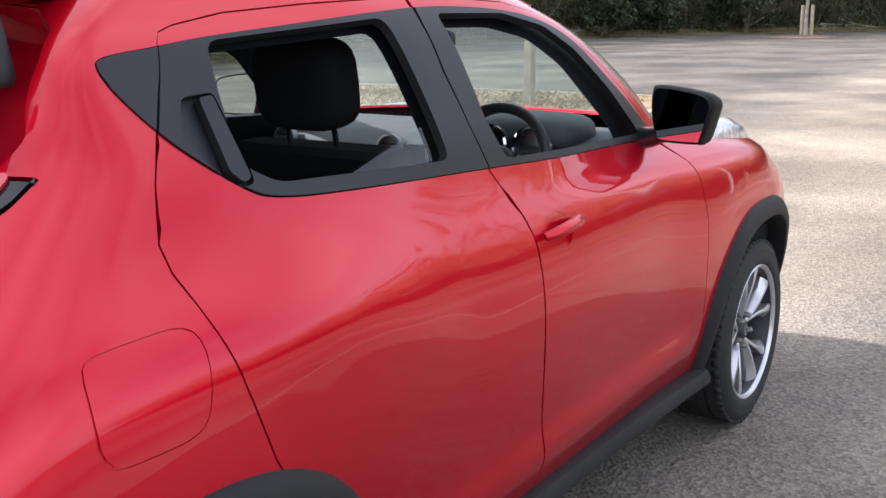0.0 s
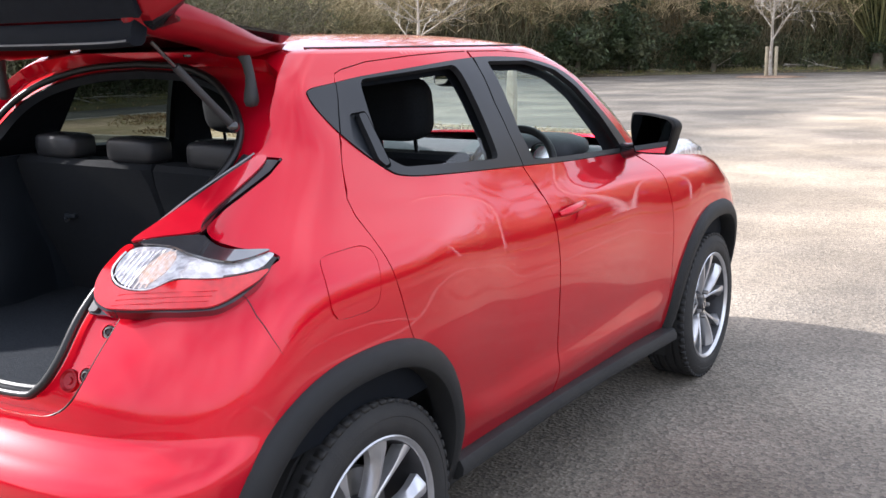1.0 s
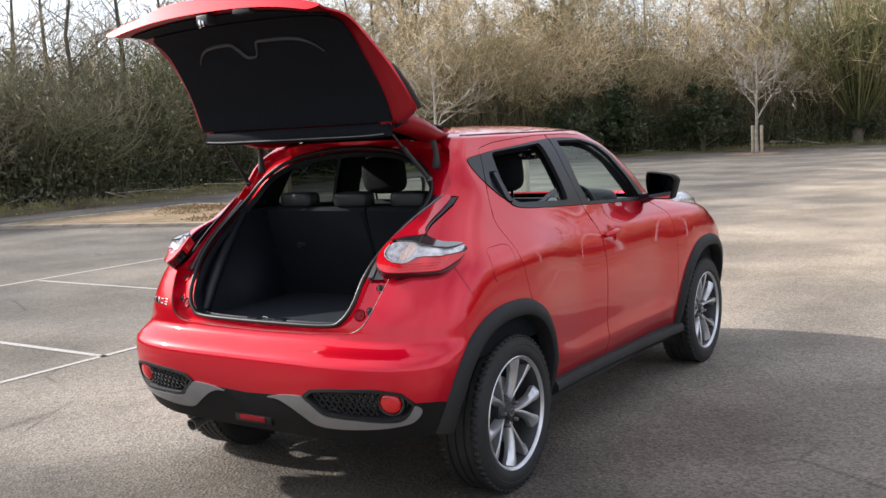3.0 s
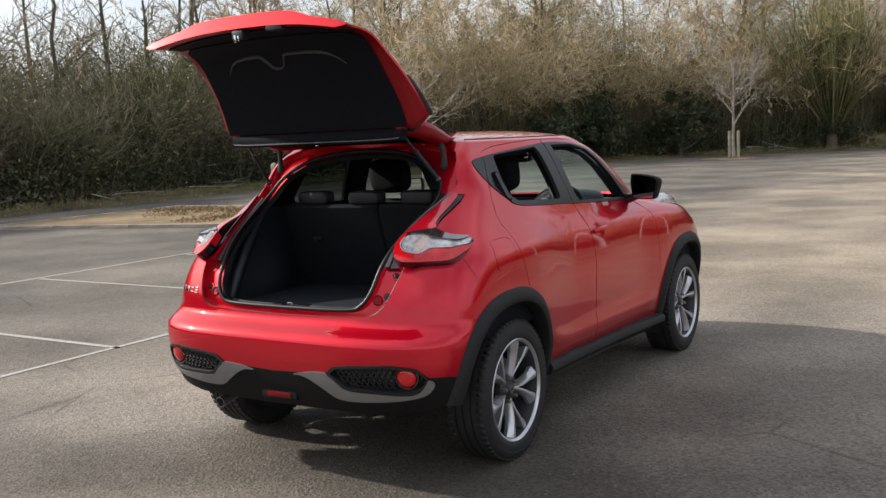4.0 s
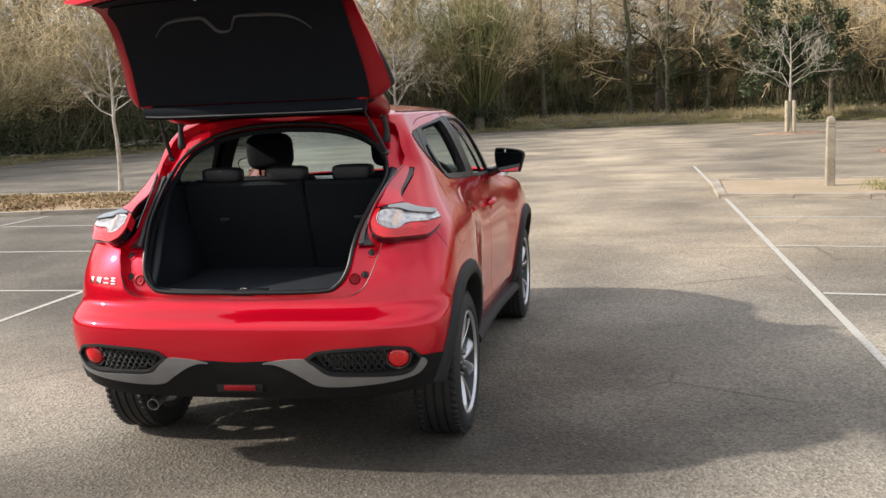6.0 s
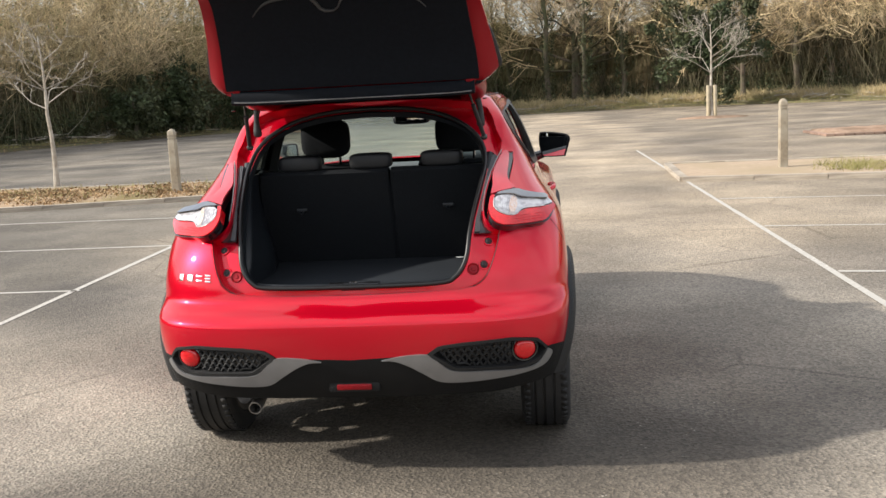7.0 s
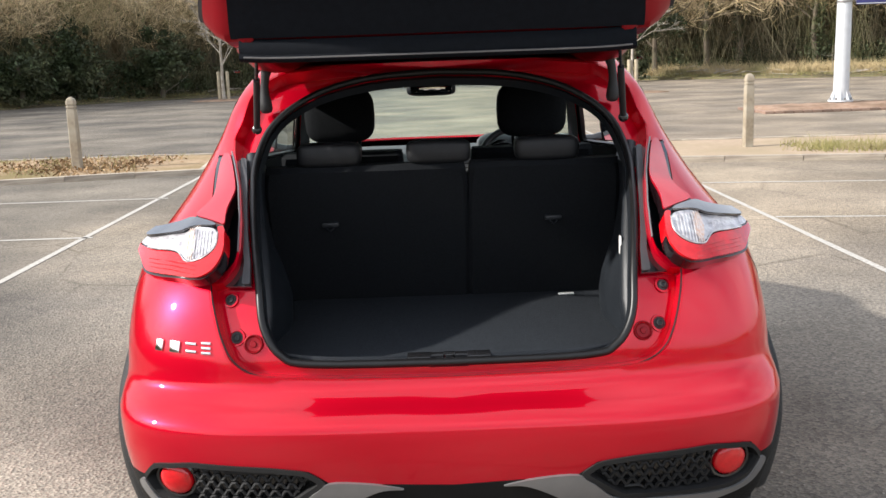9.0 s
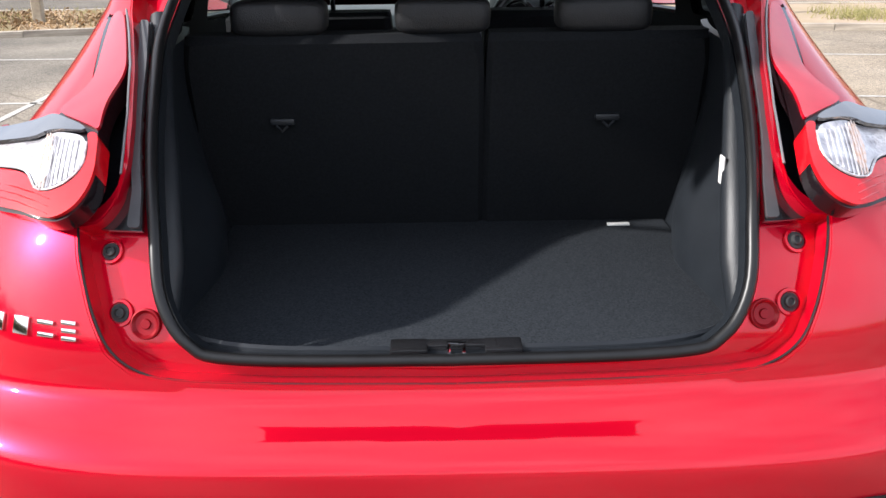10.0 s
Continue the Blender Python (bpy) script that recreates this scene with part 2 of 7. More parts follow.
def loft(sections):
    """Joins closed rings of equal length; the ends are capped."""
    bm = bmesh.new()
    rings = [[bm.verts.new(Vector(p)) for p in s] for s in sections]
    n = len(rings[0])
    for a, b in zip(rings, rings[1:]):
        for k in range(n):
            bm.faces.new((a[k], a[(k+1) % n], b[(k+1) % n], b[k]))
    bm.faces.new(rings[0][::-1])
    bm.faces.new(rings[-1])
    return bm


def cushion(size, at, power=4.0, m=None, nu=20, nv=12):
    """A rounded upholstered block."""
    bm = bmesh.new()
    def sg(x, p):
        return math.copysign(abs(x)**p, x)
    rows = []
    e = 2/power
    for i in range(nv+1):
        ph = -math.pi/2+math.pi*i/nv
        rows.append([bm.verts.new(Vector((size[0]*sg(math.cos(ph), e)*sg(math.cos(2*math.pi*k/nu), e), size[1]*sg(math.cos(ph), e)*sg(math.sin(2*math.pi*k/nu), e), size[2]*sg(math.sin(ph), e)))/2) for k in range(nu)])
    for a, b in zip(rows, rows[1:]):
        for k in range(nu):
            bm.faces.new((a[k], a[(k+1) % nu], b[(k+1) % nu], b[k]))
    bmesh.ops.remove_doubles(bm, verts=bm.verts, dist=1e-5)
    if m is not None:
        bmesh.ops.transform(bm, matrix=m, verts=bm.verts)
    bmesh.ops.translate(bm, vec=Vector(at), verts=bm.verts)
    return bm


# ---- the car's skin as a function ----
def spline(pts):
    """Monotone cubic through (x, y) knots."""
    xs = [p[0] for p in pts]; ys = [p[1] for p in pts]; n = len(xs)
    h = [xs[i+1]-xs[i] for i in range(n-1)]; d = [(ys[i+1]-ys[i])/h[i] for i in range(n-1)]
    m = [d[0]] + [0.0 if d[i-1]*d[i] <= 0 else 3*(h[i-1]+h[i])/((2*h[i]+h[i-1])/d[i-1]+(h[i]+2*h[i-1])/d[i]) for i in range(1, n-1)] + [d[-1]]
    def f(x):
        if x <= xs[0]: return ys[0]
        if x >= xs[-1]: return ys[-1]
        i = max(k for k in range(n-1) if xs[k] <= x)
        t = (x-xs[i])/h[i]; t2 = t*t; t3 = t2*t
        return (2*t3-3*t2+1)*ys[i]+(t3-2*t2+t)*h[i]*m[i]+(3*t2-2*t3)*ys[i+1]+(t3-t2)*h[i]*m[i+1]
    return f

def eased(pts, soft):
    """The same curve with its bends softened over a length, kept as a fine table."""
    f, n = spline(pts), 3000
    lo, hi = pts[0][0], pts[-1][0]
    h = (hi-lo)/n
    k = max(1, int(3*soft/h))
    w = np.exp(-0.5*(np.arange(-k, k+1)*h/soft)**2)
    raw = np.array([f(lo+h*i) for i in range(n+1)])
    raw = np.concatenate([2*raw[0]-raw[k:0:-1], raw, 2*raw[-1]-raw[-2:-k-2:-1]])
    tab = np.convolve(raw, w/w.sum(), "valid").tolist()
    def g(x):
        t = min(n-1e-6, max(0.0, (x-lo)/h))
        i = int(t)
        return tab[i]+(tab[i+1]-tab[i])*(t-i)
    return g

def smooth(t):
    t = min(1.0, max(0.0, t))
    return t*t*t*(t*(6*t-15)+10)

ROOF = 1.515
REAR_KNOTS = [(.22,.16),(.30,.10),(.42,.035),(.53,.004),(.60,-.005),(.64,-.006),(.662,-.004),(.676,-.002),(.683,.0035),(.690,.0145),(.700,.0325),(.710,.0505),(.720,.0685),(.730,.0850),(.741,.0915),(.755,.0945),(.81,.102),(.90,.130),(1.0,.185),(1.1,.275),(1.2,.42),(1.3,.592),(1.365,.657),(1.42,.702),(1.468,.744),(ROOF,.825)]
REAR_LOW, REAR_HIGH = eased(REAR_KNOTS, .006), eased(REAR_KNOTS, .038)

def REAR(z):
    k = smooth((z-.80)/.12)
    return REAR_LOW(z)*(1-k)+REAR_HIGH(z)*k

FRONT = spline([(.22,4.0),(.3,4.06),(.5,4.12),(.7,4.12),(.85,4.06),(.95,3.92),(1.0,3.78),(1.04,3.58),(1.07,3.34),(1.09,3.18),(1.15,3.06),(1.25,2.93),(1.35,2.78),(1.45,2.58),(ROOF,2.38)])
HALF_R = eased([(.22,.76),(.30,.80),(.45,.845),(.60,.868),(.75,.874),(.88,.868),(.97,.852),(1.04,.825),(1.10,.785),(1.17,.742),(1.25,.705),(1.32,.662),(1.365,.636),(1.40,.620),(1.433,.608),(1.468,.586),(ROOF,.545)], 0.042)
HALF_M = eased([(.22,.74),(.30,.78),(.40,.815),(.50,.822),(.65,.832),(.80,.838),(.92,.828),(1.0,.805),(1.07,.775),(1.12,.758),(1.2,.737),(1.3,.702),(1.4,.660),(1.45,.634),(ROOF,.575)], 0.03)
HALF_F = eased([(.22,.76),(.30,.80),(.45,.845),(.60,.868),(.75,.876),(.86,.868),(.94,.845),(1.0,.83),(1.04,.79),(1.07,.765),(1.11,.745),(1.2,.72),(1.3,.69),(1.4,.65),(ROOF,.53)], 0.02)
CORNER = eased([(.22,.30),(.5,.45),(.8,.45),(1.0,.46),(1.2,.42),(1.276,.35),(1.32,.22),(1.365,.13),(1.468,.11),(ROOF,.13)], 0.05)
POWER = eased([(.22,3.2),(.5,3.9),(.8,3.6),(1.0,3.2),(1.2,2.9),(1.276,3.0),(1.365,3.0),(ROOF,3.0)], 0.05)
NOSE = spline([(.22,.7),(.5,.85),(.9,.85),(1.0,.75),(1.1,.55),(1.25,.5),(ROOF,.5)])

def half(y, z):
    tr = smooth((1.62-y)/.80); tf = smooth((y-2.35)/.70)
    w = tr*HALF_R(z) + tf*HALF_F(z) + (1-tr-tf)*HALF_M(z)
    w -= .05*smooth((z-1.0)/.1)*smooth((y-1.75)/.9)
    w += .012*math.exp(-((y-.82)/.42)**2-((z-1.0)/.085)**2)
    w -= .007*math.exp(-((y-1.40)/.34)**2-((z-.86)/.20)**2)
    w += .014*math.exp(-((z-.45-.05*smooth((1.5-y)/.5))/.055)**2)*smooth((y-1.0)/.3)*smooth((2.85-y)/.3)
    w += .012*math.exp(-((y-3.2)/.35)**2-((z-.94)/.07)**2)
    zr = 1.0-.10*smooth((y-.95)/.55)
    w += .006*smooth((1.56-y)/.30)*smooth((y-.75)/.45)*math.exp(-((z-zr)/.085)**2)
    return w

def surf(u, v, out=0.0):
    """The skin at u (0 rear centre, 1 to 2 the side, 3 front centre) and v (height; past ROOF over the roof to its middle at ROOF + 1)."""
    z = min(v, ROOF)
    yr, yf, rc, rn, n = REAR(z), FRONT(z), CORNER(z), NOSE(z), POWER(z)
    if u <= 1:
        a = u*math.pi/2
        s, c = 1-max(0.0, math.cos(a))**(2/n), math.sin(a)**(2/n) if u > 0 else 0.0
        y = yr+rc*s; x = half(y, z)*c
    elif u <= 2:
        y = yr+rc+(yf-rn-yr-rc)*(u-1); x = half(y, z)
    else:
        a = (3-u)*math.pi/2; m = 2.6
        s, c = 1-max(0.0, math.cos(a))**(2/m), math.sin(a)**(2/m) if u < 3 else 0.0
        y = yf-rn*s; x = half(y, z)*c
    if v > ROOF:
        k = 1-(v-ROOF); x *= k; y = 1.6+(y-1.6)*k; z = ROOF+.052*(1-k**2.6)
    return (x, y, z)

def arc(u):
    return 1.1*u if u <= 1 else 1.1+2.5*(u-1) if u <= 2 else 3.6+1.1*(u-2)


def unarc(a):
    return a/1.1 if a <= 1.1 else 1+(a-1.1)/2.5 if a <= 3.6 else 2+(a-3.6)/1.1


def find_u(z, value, axis, lo=0.0, hi=3.0):
    for _ in range(26):
        mid = (lo+hi)/2
        if (surf(mid, z)[axis] < value):
            lo = mid
        else:
            hi = mid
    return (lo+hi)/2


def side(*pts):
    """(y, z) corners of an outline on the car's side, as places on the skin."""
    return [(arc(find_u(z, y, 1)), z) for y, z in dense(pts)]


def back(*pts, closed=True):
    """(x, z) corners of an outline on the car's rear."""
    return [(arc(find_u(z, x, 0, 0.0, 1.0)) if x > 0 else x, z) for x, z in dense(pts, closed)]


def dense(pts, closed=True, step=0.02):
    out = []
    n = len(pts)
    for i in range(n if closed else n-1):
        (a, b), (c, d) = pts[i], pts[(i+1) % n]
        k = max(1, int(math.hypot(c-a, d-b)/step))
        out += [(a+(c-a)*j/k, b+(d-b)*j/k) for j in range(k)]
    return out if closed else out+[pts[-1]]


def rounded(pts, r=0.02, closed=True):
    """The outline with its corners cut to short arcs."""
    out, n = [], len(pts)
    for i in range(n):
        p, a, b = Vector(pts[i]), Vector(pts[i-1]), Vector(pts[(i+1) % n])
        ra, rb = min(r, (a-p).length*0.45), min(r, (b-p).length*0.45)
        s, e = p+(a-p).normalized()*ra, p+(b-p).normalized()*rb
        for t in (0, 0.33, 0.67, 1):
            out.append(tuple(s*(1-t)**2+p*2*t*(1-t)+e*t*t))
    return out


def curve(pts, n=6, closed=True):
    """A smooth closed outline through the points."""
    out, m = [], len(pts)
    for i in range(m if closed else m-1):
        p0, p1, p2, p3 = (Vector(pts[(i+k) % m]) if closed else Vector(pts[min(m-1, max(0, i+k))]) for k in (-1, 0, 1, 2))
        for j in range(n):
            t = j/n
            out.append(tuple(0.5*((2*p1)+(p2-p0)*t+(2*p0-5*p1+4*p2-p3)*t*t+(3*p1-p0-3*p2+p3)*t**3)))
    return out if closed else out+[tuple(pts[-1])]


def chaikin(poly, times=2):
    """The outline with its corners cut twice, so that it runs round."""
    for _ in range(times):
        poly = [q for i, p in enumerate(poly) for r in (poly[(i+1) % len(poly)],) for q in ((0.75*p[0]+0.25*r[0], 0.75*p[1]+0.25*r[1]), (0.25*p[0]+0.75*r[0], 0.25*p[1]+0.75*r[1]))]
    return poly


def shrink(poly, d):
    """The outline moved inwards by d."""
    n = len(poly)
    area = sum(poly[i-1][0]*poly[i][1]-poly[i][0]*poly[i-1][1] for i in range(n))
    sign = 1 if area > 0 else -1
    out = []
    for i in range(n):
        (ax, ay), (bx, by) = poly[i-1], poly[(i+1) % n]
        tx, ty = bx-ax, by-ay
        ln = math.hypot(tx, ty) or 1.0
        out.append((poly[i][0]-sign*ty/ln*d, poly[i][1]+sign*tx/ln*d))
    return out


def within(px, py, poly):
    """Which of the points lie inside the outline."""
    res = np.zeros(len(px), bool)
    q = np.array(poly)
    x1, y1 = q[:, 0], q[:, 1]
    x2, y2 = np.roll(x1, -1), np.roll(y1, -1)
    for a, b, c, d in zip(x1, y1, x2, y2):
        if b != d:
            cross = ((b > py) != (d > py)) & (px < (c-a)*(py-b)/(d-b)+a)
            res ^= cross
    return res


def skin_point(a, v, out=0.0):
    u = min(3.0, max(0.0, unarc(a)))
    p = Vector(surf(u, v))
    e = 0.010
    du = Vector(surf(min(3, u+e), v))-Vector(surf(max(0, u-e), v))
    dv = Vector(surf(u, v+e))-Vector(surf(u, v-e))
    nrm = du.cross(dv)
    nrm = nrm.normalized() if nrm.length > 1e-12 else Vector((0, 0, 1))
    return p+nrm*out, nrm


def skin(include, exclude=(), step=0.025, out=0.0, rim=0.012, inward=False, bulge=None, lean=0.0):
    """Triangulates the part of the skin inside all of include and outside all of exclude; gives vertices, faces and normals."""
    from mathutils.geometry import delaunay_2d_cdt
    polys = [list(p) for p in (*include, *exclude)]
    lo = [max(min(p[i] for p in q) for q in include) for i in (0, 1)]
    hi = [min(max(p[i] for p in q) for q in include) for i in (0, 1)]
    gx, gy = np.meshgrid(np.arange(lo[0], hi[0]+step, step), np.arange(lo[1], hi[1]+step, step))
    gx, gy = gx.ravel(), gy.ravel()
    def good(px, py):
        ok = np.ones(len(px), bool)
        for q in include:
            ok &= within(px, py, q)
        for q in exclude:
            ok &= ~within(px, py, q)
        return ok
    ok = good(gx, gy)
    edge = np.array([p for q in polys for p in q])
    gx, gy = gx[ok], gy[ok]
    near = np.ones(len(gx), bool)
    for i in range(0, len(gx), 2000):
        d = (gx[i:i+2000, None]-edge[None, :, 0])**2+(gy[i:i+2000, None]-edge[None, :, 1])**2
        near[i:i+2000] = d.min(axis=1) > (0.45*step)**2
    gx, gy = gx[near], gy[near]
    pts, edges = [], []
    for q in polys:
        k = len(pts)
        pts += [Vector(p) for p in q]
        edges += [(k+i, k+(i+1) % len(q)) for i in range(len(q))]
    pts += [Vector(p) for p in zip(gx, gy)]
    co, _, tris, *_ = delaunay_2d_cdt(pts, edges, [], 0, 1e-6)
    cx = np.array([sum(co[i].x for i in t)/3 for t in tris])
    cy = np.array([sum(co[i].y for i in t)/3 for t in tris])
    keep = good(cx, cy)
    tris = [t for t, k in zip(tris, keep) if k]
    used = sorted({i for t in tris for i in t})
    index = {j: i for i, j in enumerate(used)}
    both = [skin_point(co[j].x, co[j].y, out) for j in used]
    if bulge:
        flat = [Vector((n.x, n.y, 0)).normalized() for _, n in both]
        both = [(p+h*bulge(co[j].x, co[j].y), n) for j, (p, n), h in zip(used, both, flat)]
    verts, normals = [b[0] for b in both], [(b[1]+Vector((0, 0, lean))).normalized() for b in both]
    faces = []
    for t in tris:
        f = [index[i] for i in t]
        a, b, c = (co[i] for i in t)
        if (b-a).cross(c-a) < 0:
            f.reverse()
        faces.append(f)
    if rim:
        count = {}
        for f in faces:
            for i in range(3):
                count[(f[i], f[(i+1) % 3])] = 1
        for (i, j) in [k for k in count if (k[1], k[0]) not in count]:
            if max(co[used[i]].x, co[used[j]].x) < 1e-4 or min(co[used[i]].x, co[used[j]].x) > 4.6995:
                continue
            nrm = (verts[j]-verts[i]).cross(normals[i])
            if nrm.length < 1e-9:
                continue
            nrm.normalize()
            k = len(verts)
            verts += [verts[i], verts[j], verts[j]-normals[j]*rim, verts[i]-normals[i]*rim]
            normals += [nrm]*4
            faces.append([k+1, k, k+3, k+2])
    if inward:
        faces = [f[::-1] for f in faces]
        normals = [-n for n in normals]
    return verts, faces, normals


def mirrored(data):
    verts, faces, normals = data
    return [Vector((-v.x, v.y, v.z)) for v in verts], [f[::-1] for f in faces], [Vector((-n.x, n.y, n.z)) for n in normals]


def joined(*datas):
    verts, faces, normals = [], [], []
    for v, f, n in datas:
        k = len(verts)
        verts += v
        normals += n
        faces += [[i+k for i in q] for q in f]
    return verts, faces, normals


def skin_part(name, data, mat, parent, label=""):
    return mesh_object(name, data[0], data[1], mat, parent, label, data[2])


# ---- the car ----
car = thing("car", "red compact crossover car, tailgate raised open, parked on asphalt", "car")

AXLE = (0.74, 3.27)


def ellipse(y0, z0, a, b, n=56):
    return [(y0+a*math.cos(2*math.pi*k/n), z0+b*math.sin(2*math.pi*k/n)) for k in range(n)]


def side_line(*pts):
    return [(arc(find_u(z, y, 1)), z) for y, z in dense(pts, False)]




def arch_line(y0, ph, scale=1.0):
    """The outline of a wheel arch: squarer than an ellipse, longer behind the rear wheel."""
    c, s = math.cos(ph), math.sin(ph)
    back_a, fore_a = (0.50, 0.455) if y0 < 2 else (0.475, 0.43)
    mid = y0-0.035 if y0 < 2 else y0-0.01
    e = 2/2.4
    return (mid+scale*(fore_a if c > 0 else back_a)*math.copysign(abs(c)**e, c), 0.334+scale*0.492*math.copysign(abs(s)**e, s))


ARCH_OUT = [side(*[arch_line(y, 2*math.pi*k/72) for k in range(72)]) for y in AXLE]
ALL = [(0.0, 0.28), (4.7, 0.28), (4.7, ROOF+0.985), (0.0, ROOF+0.985)]
ALL = dense(ALL, True, 0.05)
LOW_REAR = ([(-0.05, 0.2), (-0.05, 0.519)] + back((0.001, 0.519), (0.177, 0.527), (0.30, 0.535), (0.345, 0.566), (0.442, 0.577), (0.633, 0.586), (0.735, 0.572), (0.772, 0.53), closed=False)
            + side_line((0.20, 0.522), (0.30, 0.495), (0.34, 0.47), (0.45, 0.42), (0.45, 0.2)))
SILL = side_line((1.10, 0.2), (1.10, 0.375), (2.90, 0.335), (2.90, 0.2))
LOW_FRONT = side_line((3.5, 0.2), (3.5, 0.45), (3.6, 0.47)) + [(4.8, 0.45), (4.8, 0.2)]
LAMP = (back((0.530, 1.10), (0.526, 1.07), (0.533, 1.042), (0.551, 1.016), (0.581, 0.998), (0.64, 0.990), (0.72, 0.988), (0.768, 0.990), closed=False)
        + side_line((0.370, 1.004), (0.420, 1.033), (0.468, 1.056), (0.512, 1.072), (0.505, 1.084), (0.446, 1.100), (0.425, 1.116), (0.437, 1.137), (0.498, 1.17), (0.63, 1.233), (0.685, 1.268))
        + back((0.60, 1.272), (0.582, 1.235), (0.562, 1.194), (0.542, 1.14), closed=False))
LAMP = chaikin(LAMP)
APERTURE = ([(-0.05, 0.757)] + back((0.001, 0.757), (0.27, 0.761), (0.44, 0.767), (0.505, 0.776), (0.545, 0.806), (0.570, 0.862), (0.594, 0.940), (0.602, 0.985), (0.56, 0.992), (0.536, 1.02), (0.528, 1.07), (0.536, 1.12), (0.558, 1.19), (0.58, 1.235), (0.60, 1.275),
            (0.606, 1.315), (0.582, 1.362), (0.566, 1.42), (0.537, 1.468), (0.47, 1.498), (0.30, 1.515), (0.001, 1.530), closed=False) + [(-0.05, 1.530)])
APERTURE = chaikin(APERTURE, 3)
FUEL = side(*rounded([(0.592, 1.050), (0.62, 1.060), (0.765, 1.062), (0.79, 1.035), (0.766, 0.935), (0.735, 0.912), (0.605, 0.915), (0.580, 0.935)], 0.04))
BAND = side(*curve([(0.832, 1.422), (0.93, 1.433), (1.03, 1.444), (1.18, 1.456), (1.54, 1.482), (1.75, 1.486), (1.98, 1.472), (2.16, 1.438), (2.30, 1.380), (2.43, 1.285), (2.60, 1.150), (2.62, 1.105), (2.545, 1.100),
                    (2.10, 1.121), (1.67, 1.145), (1.25, 1.168), (1.06, 1.184), (0.985, 1.210), (0.892, 1.284), (0.830, 1.362), (0.812, 1.404)], 4))
DOOR_R = side((0.940, 1.440), (0.952, 1.456), (0.985, 1.466), (1.10, 1.484), (1.30, 1.497), (1.50, 1.505), (1.612, 1.506), (1.602, 1.45), (1.606, 1.35), (1.635, 1.24), (1.670, 1.147), (1.715, 1.085), (1.752, 1.03), (1.770, 0.98), (1.774, 0.867), (1.780, 0.464),
              (1.780, 0.2), (1.0, 0.2), (1.0, 0.60), (0.93, 0.72), (0.877, 0.82), (0.835, 0.95), (0.804, 1.076), (0.790, 1.12), (0.790, 1.16), (0.825, 1.238), (0.868, 1.310), (0.915, 1.388))
DOOR_F = side((1.612, 1.506), (1.80, 1.505), (1.98, 1.496), (2.14, 1.468), (2.30, 1.405), (2.44, 1.31), (2.60, 1.175), (2.70, 1.06), (2.735, 0.98), (2.748, 0.86), (2.752, 0.716), (2.785, 0.355), (2.79, 0.2),
              (1.780, 0.2), (1.780, 0.464), (1.774, 0.867), (1.770, 0.98), (1.752, 1.03), (1.715, 1.085), (1.670, 1.147), (1.635, 1.24), (1.606, 1.35), (1.602, 1.45))
GLASS_R = side(*rounded([(1.030, 1.436), (1.485, 1.465), (1.535, 1.182), (1.06, 1.207), (0.995, 1.245)], 0.025))
LINING_F = side(*rounded([(1.672, 1.470), (1.93, 1.464), (2.10, 1.428), (2.25, 1.348), (2.46, 1.150), (2.475, 1.122), (1.745, 1.158), (1.70, 1.25)], 0.03))
GLASS_F = side(*rounded([(1.672, 1.470), (1.94, 1.467), (2.125, 1.433), (2.265, 1.368), (2.40, 1.265), (2.535, 1.135), (2.54, 1.119), (1.745, 1.158), (1.70, 1.25)], 0.02))
SCREEN = [(arc(2.13), 1.115), (arc(2.11), 1.30), (arc(2.16), 1.485), (4.75, 1.485), (4.75, 1.115)]
SCREEN = dense(SCREEN, True, 0.04)
CUP = side(*ellipse(1.885, 0.982, 0.066, 0.050, 36))

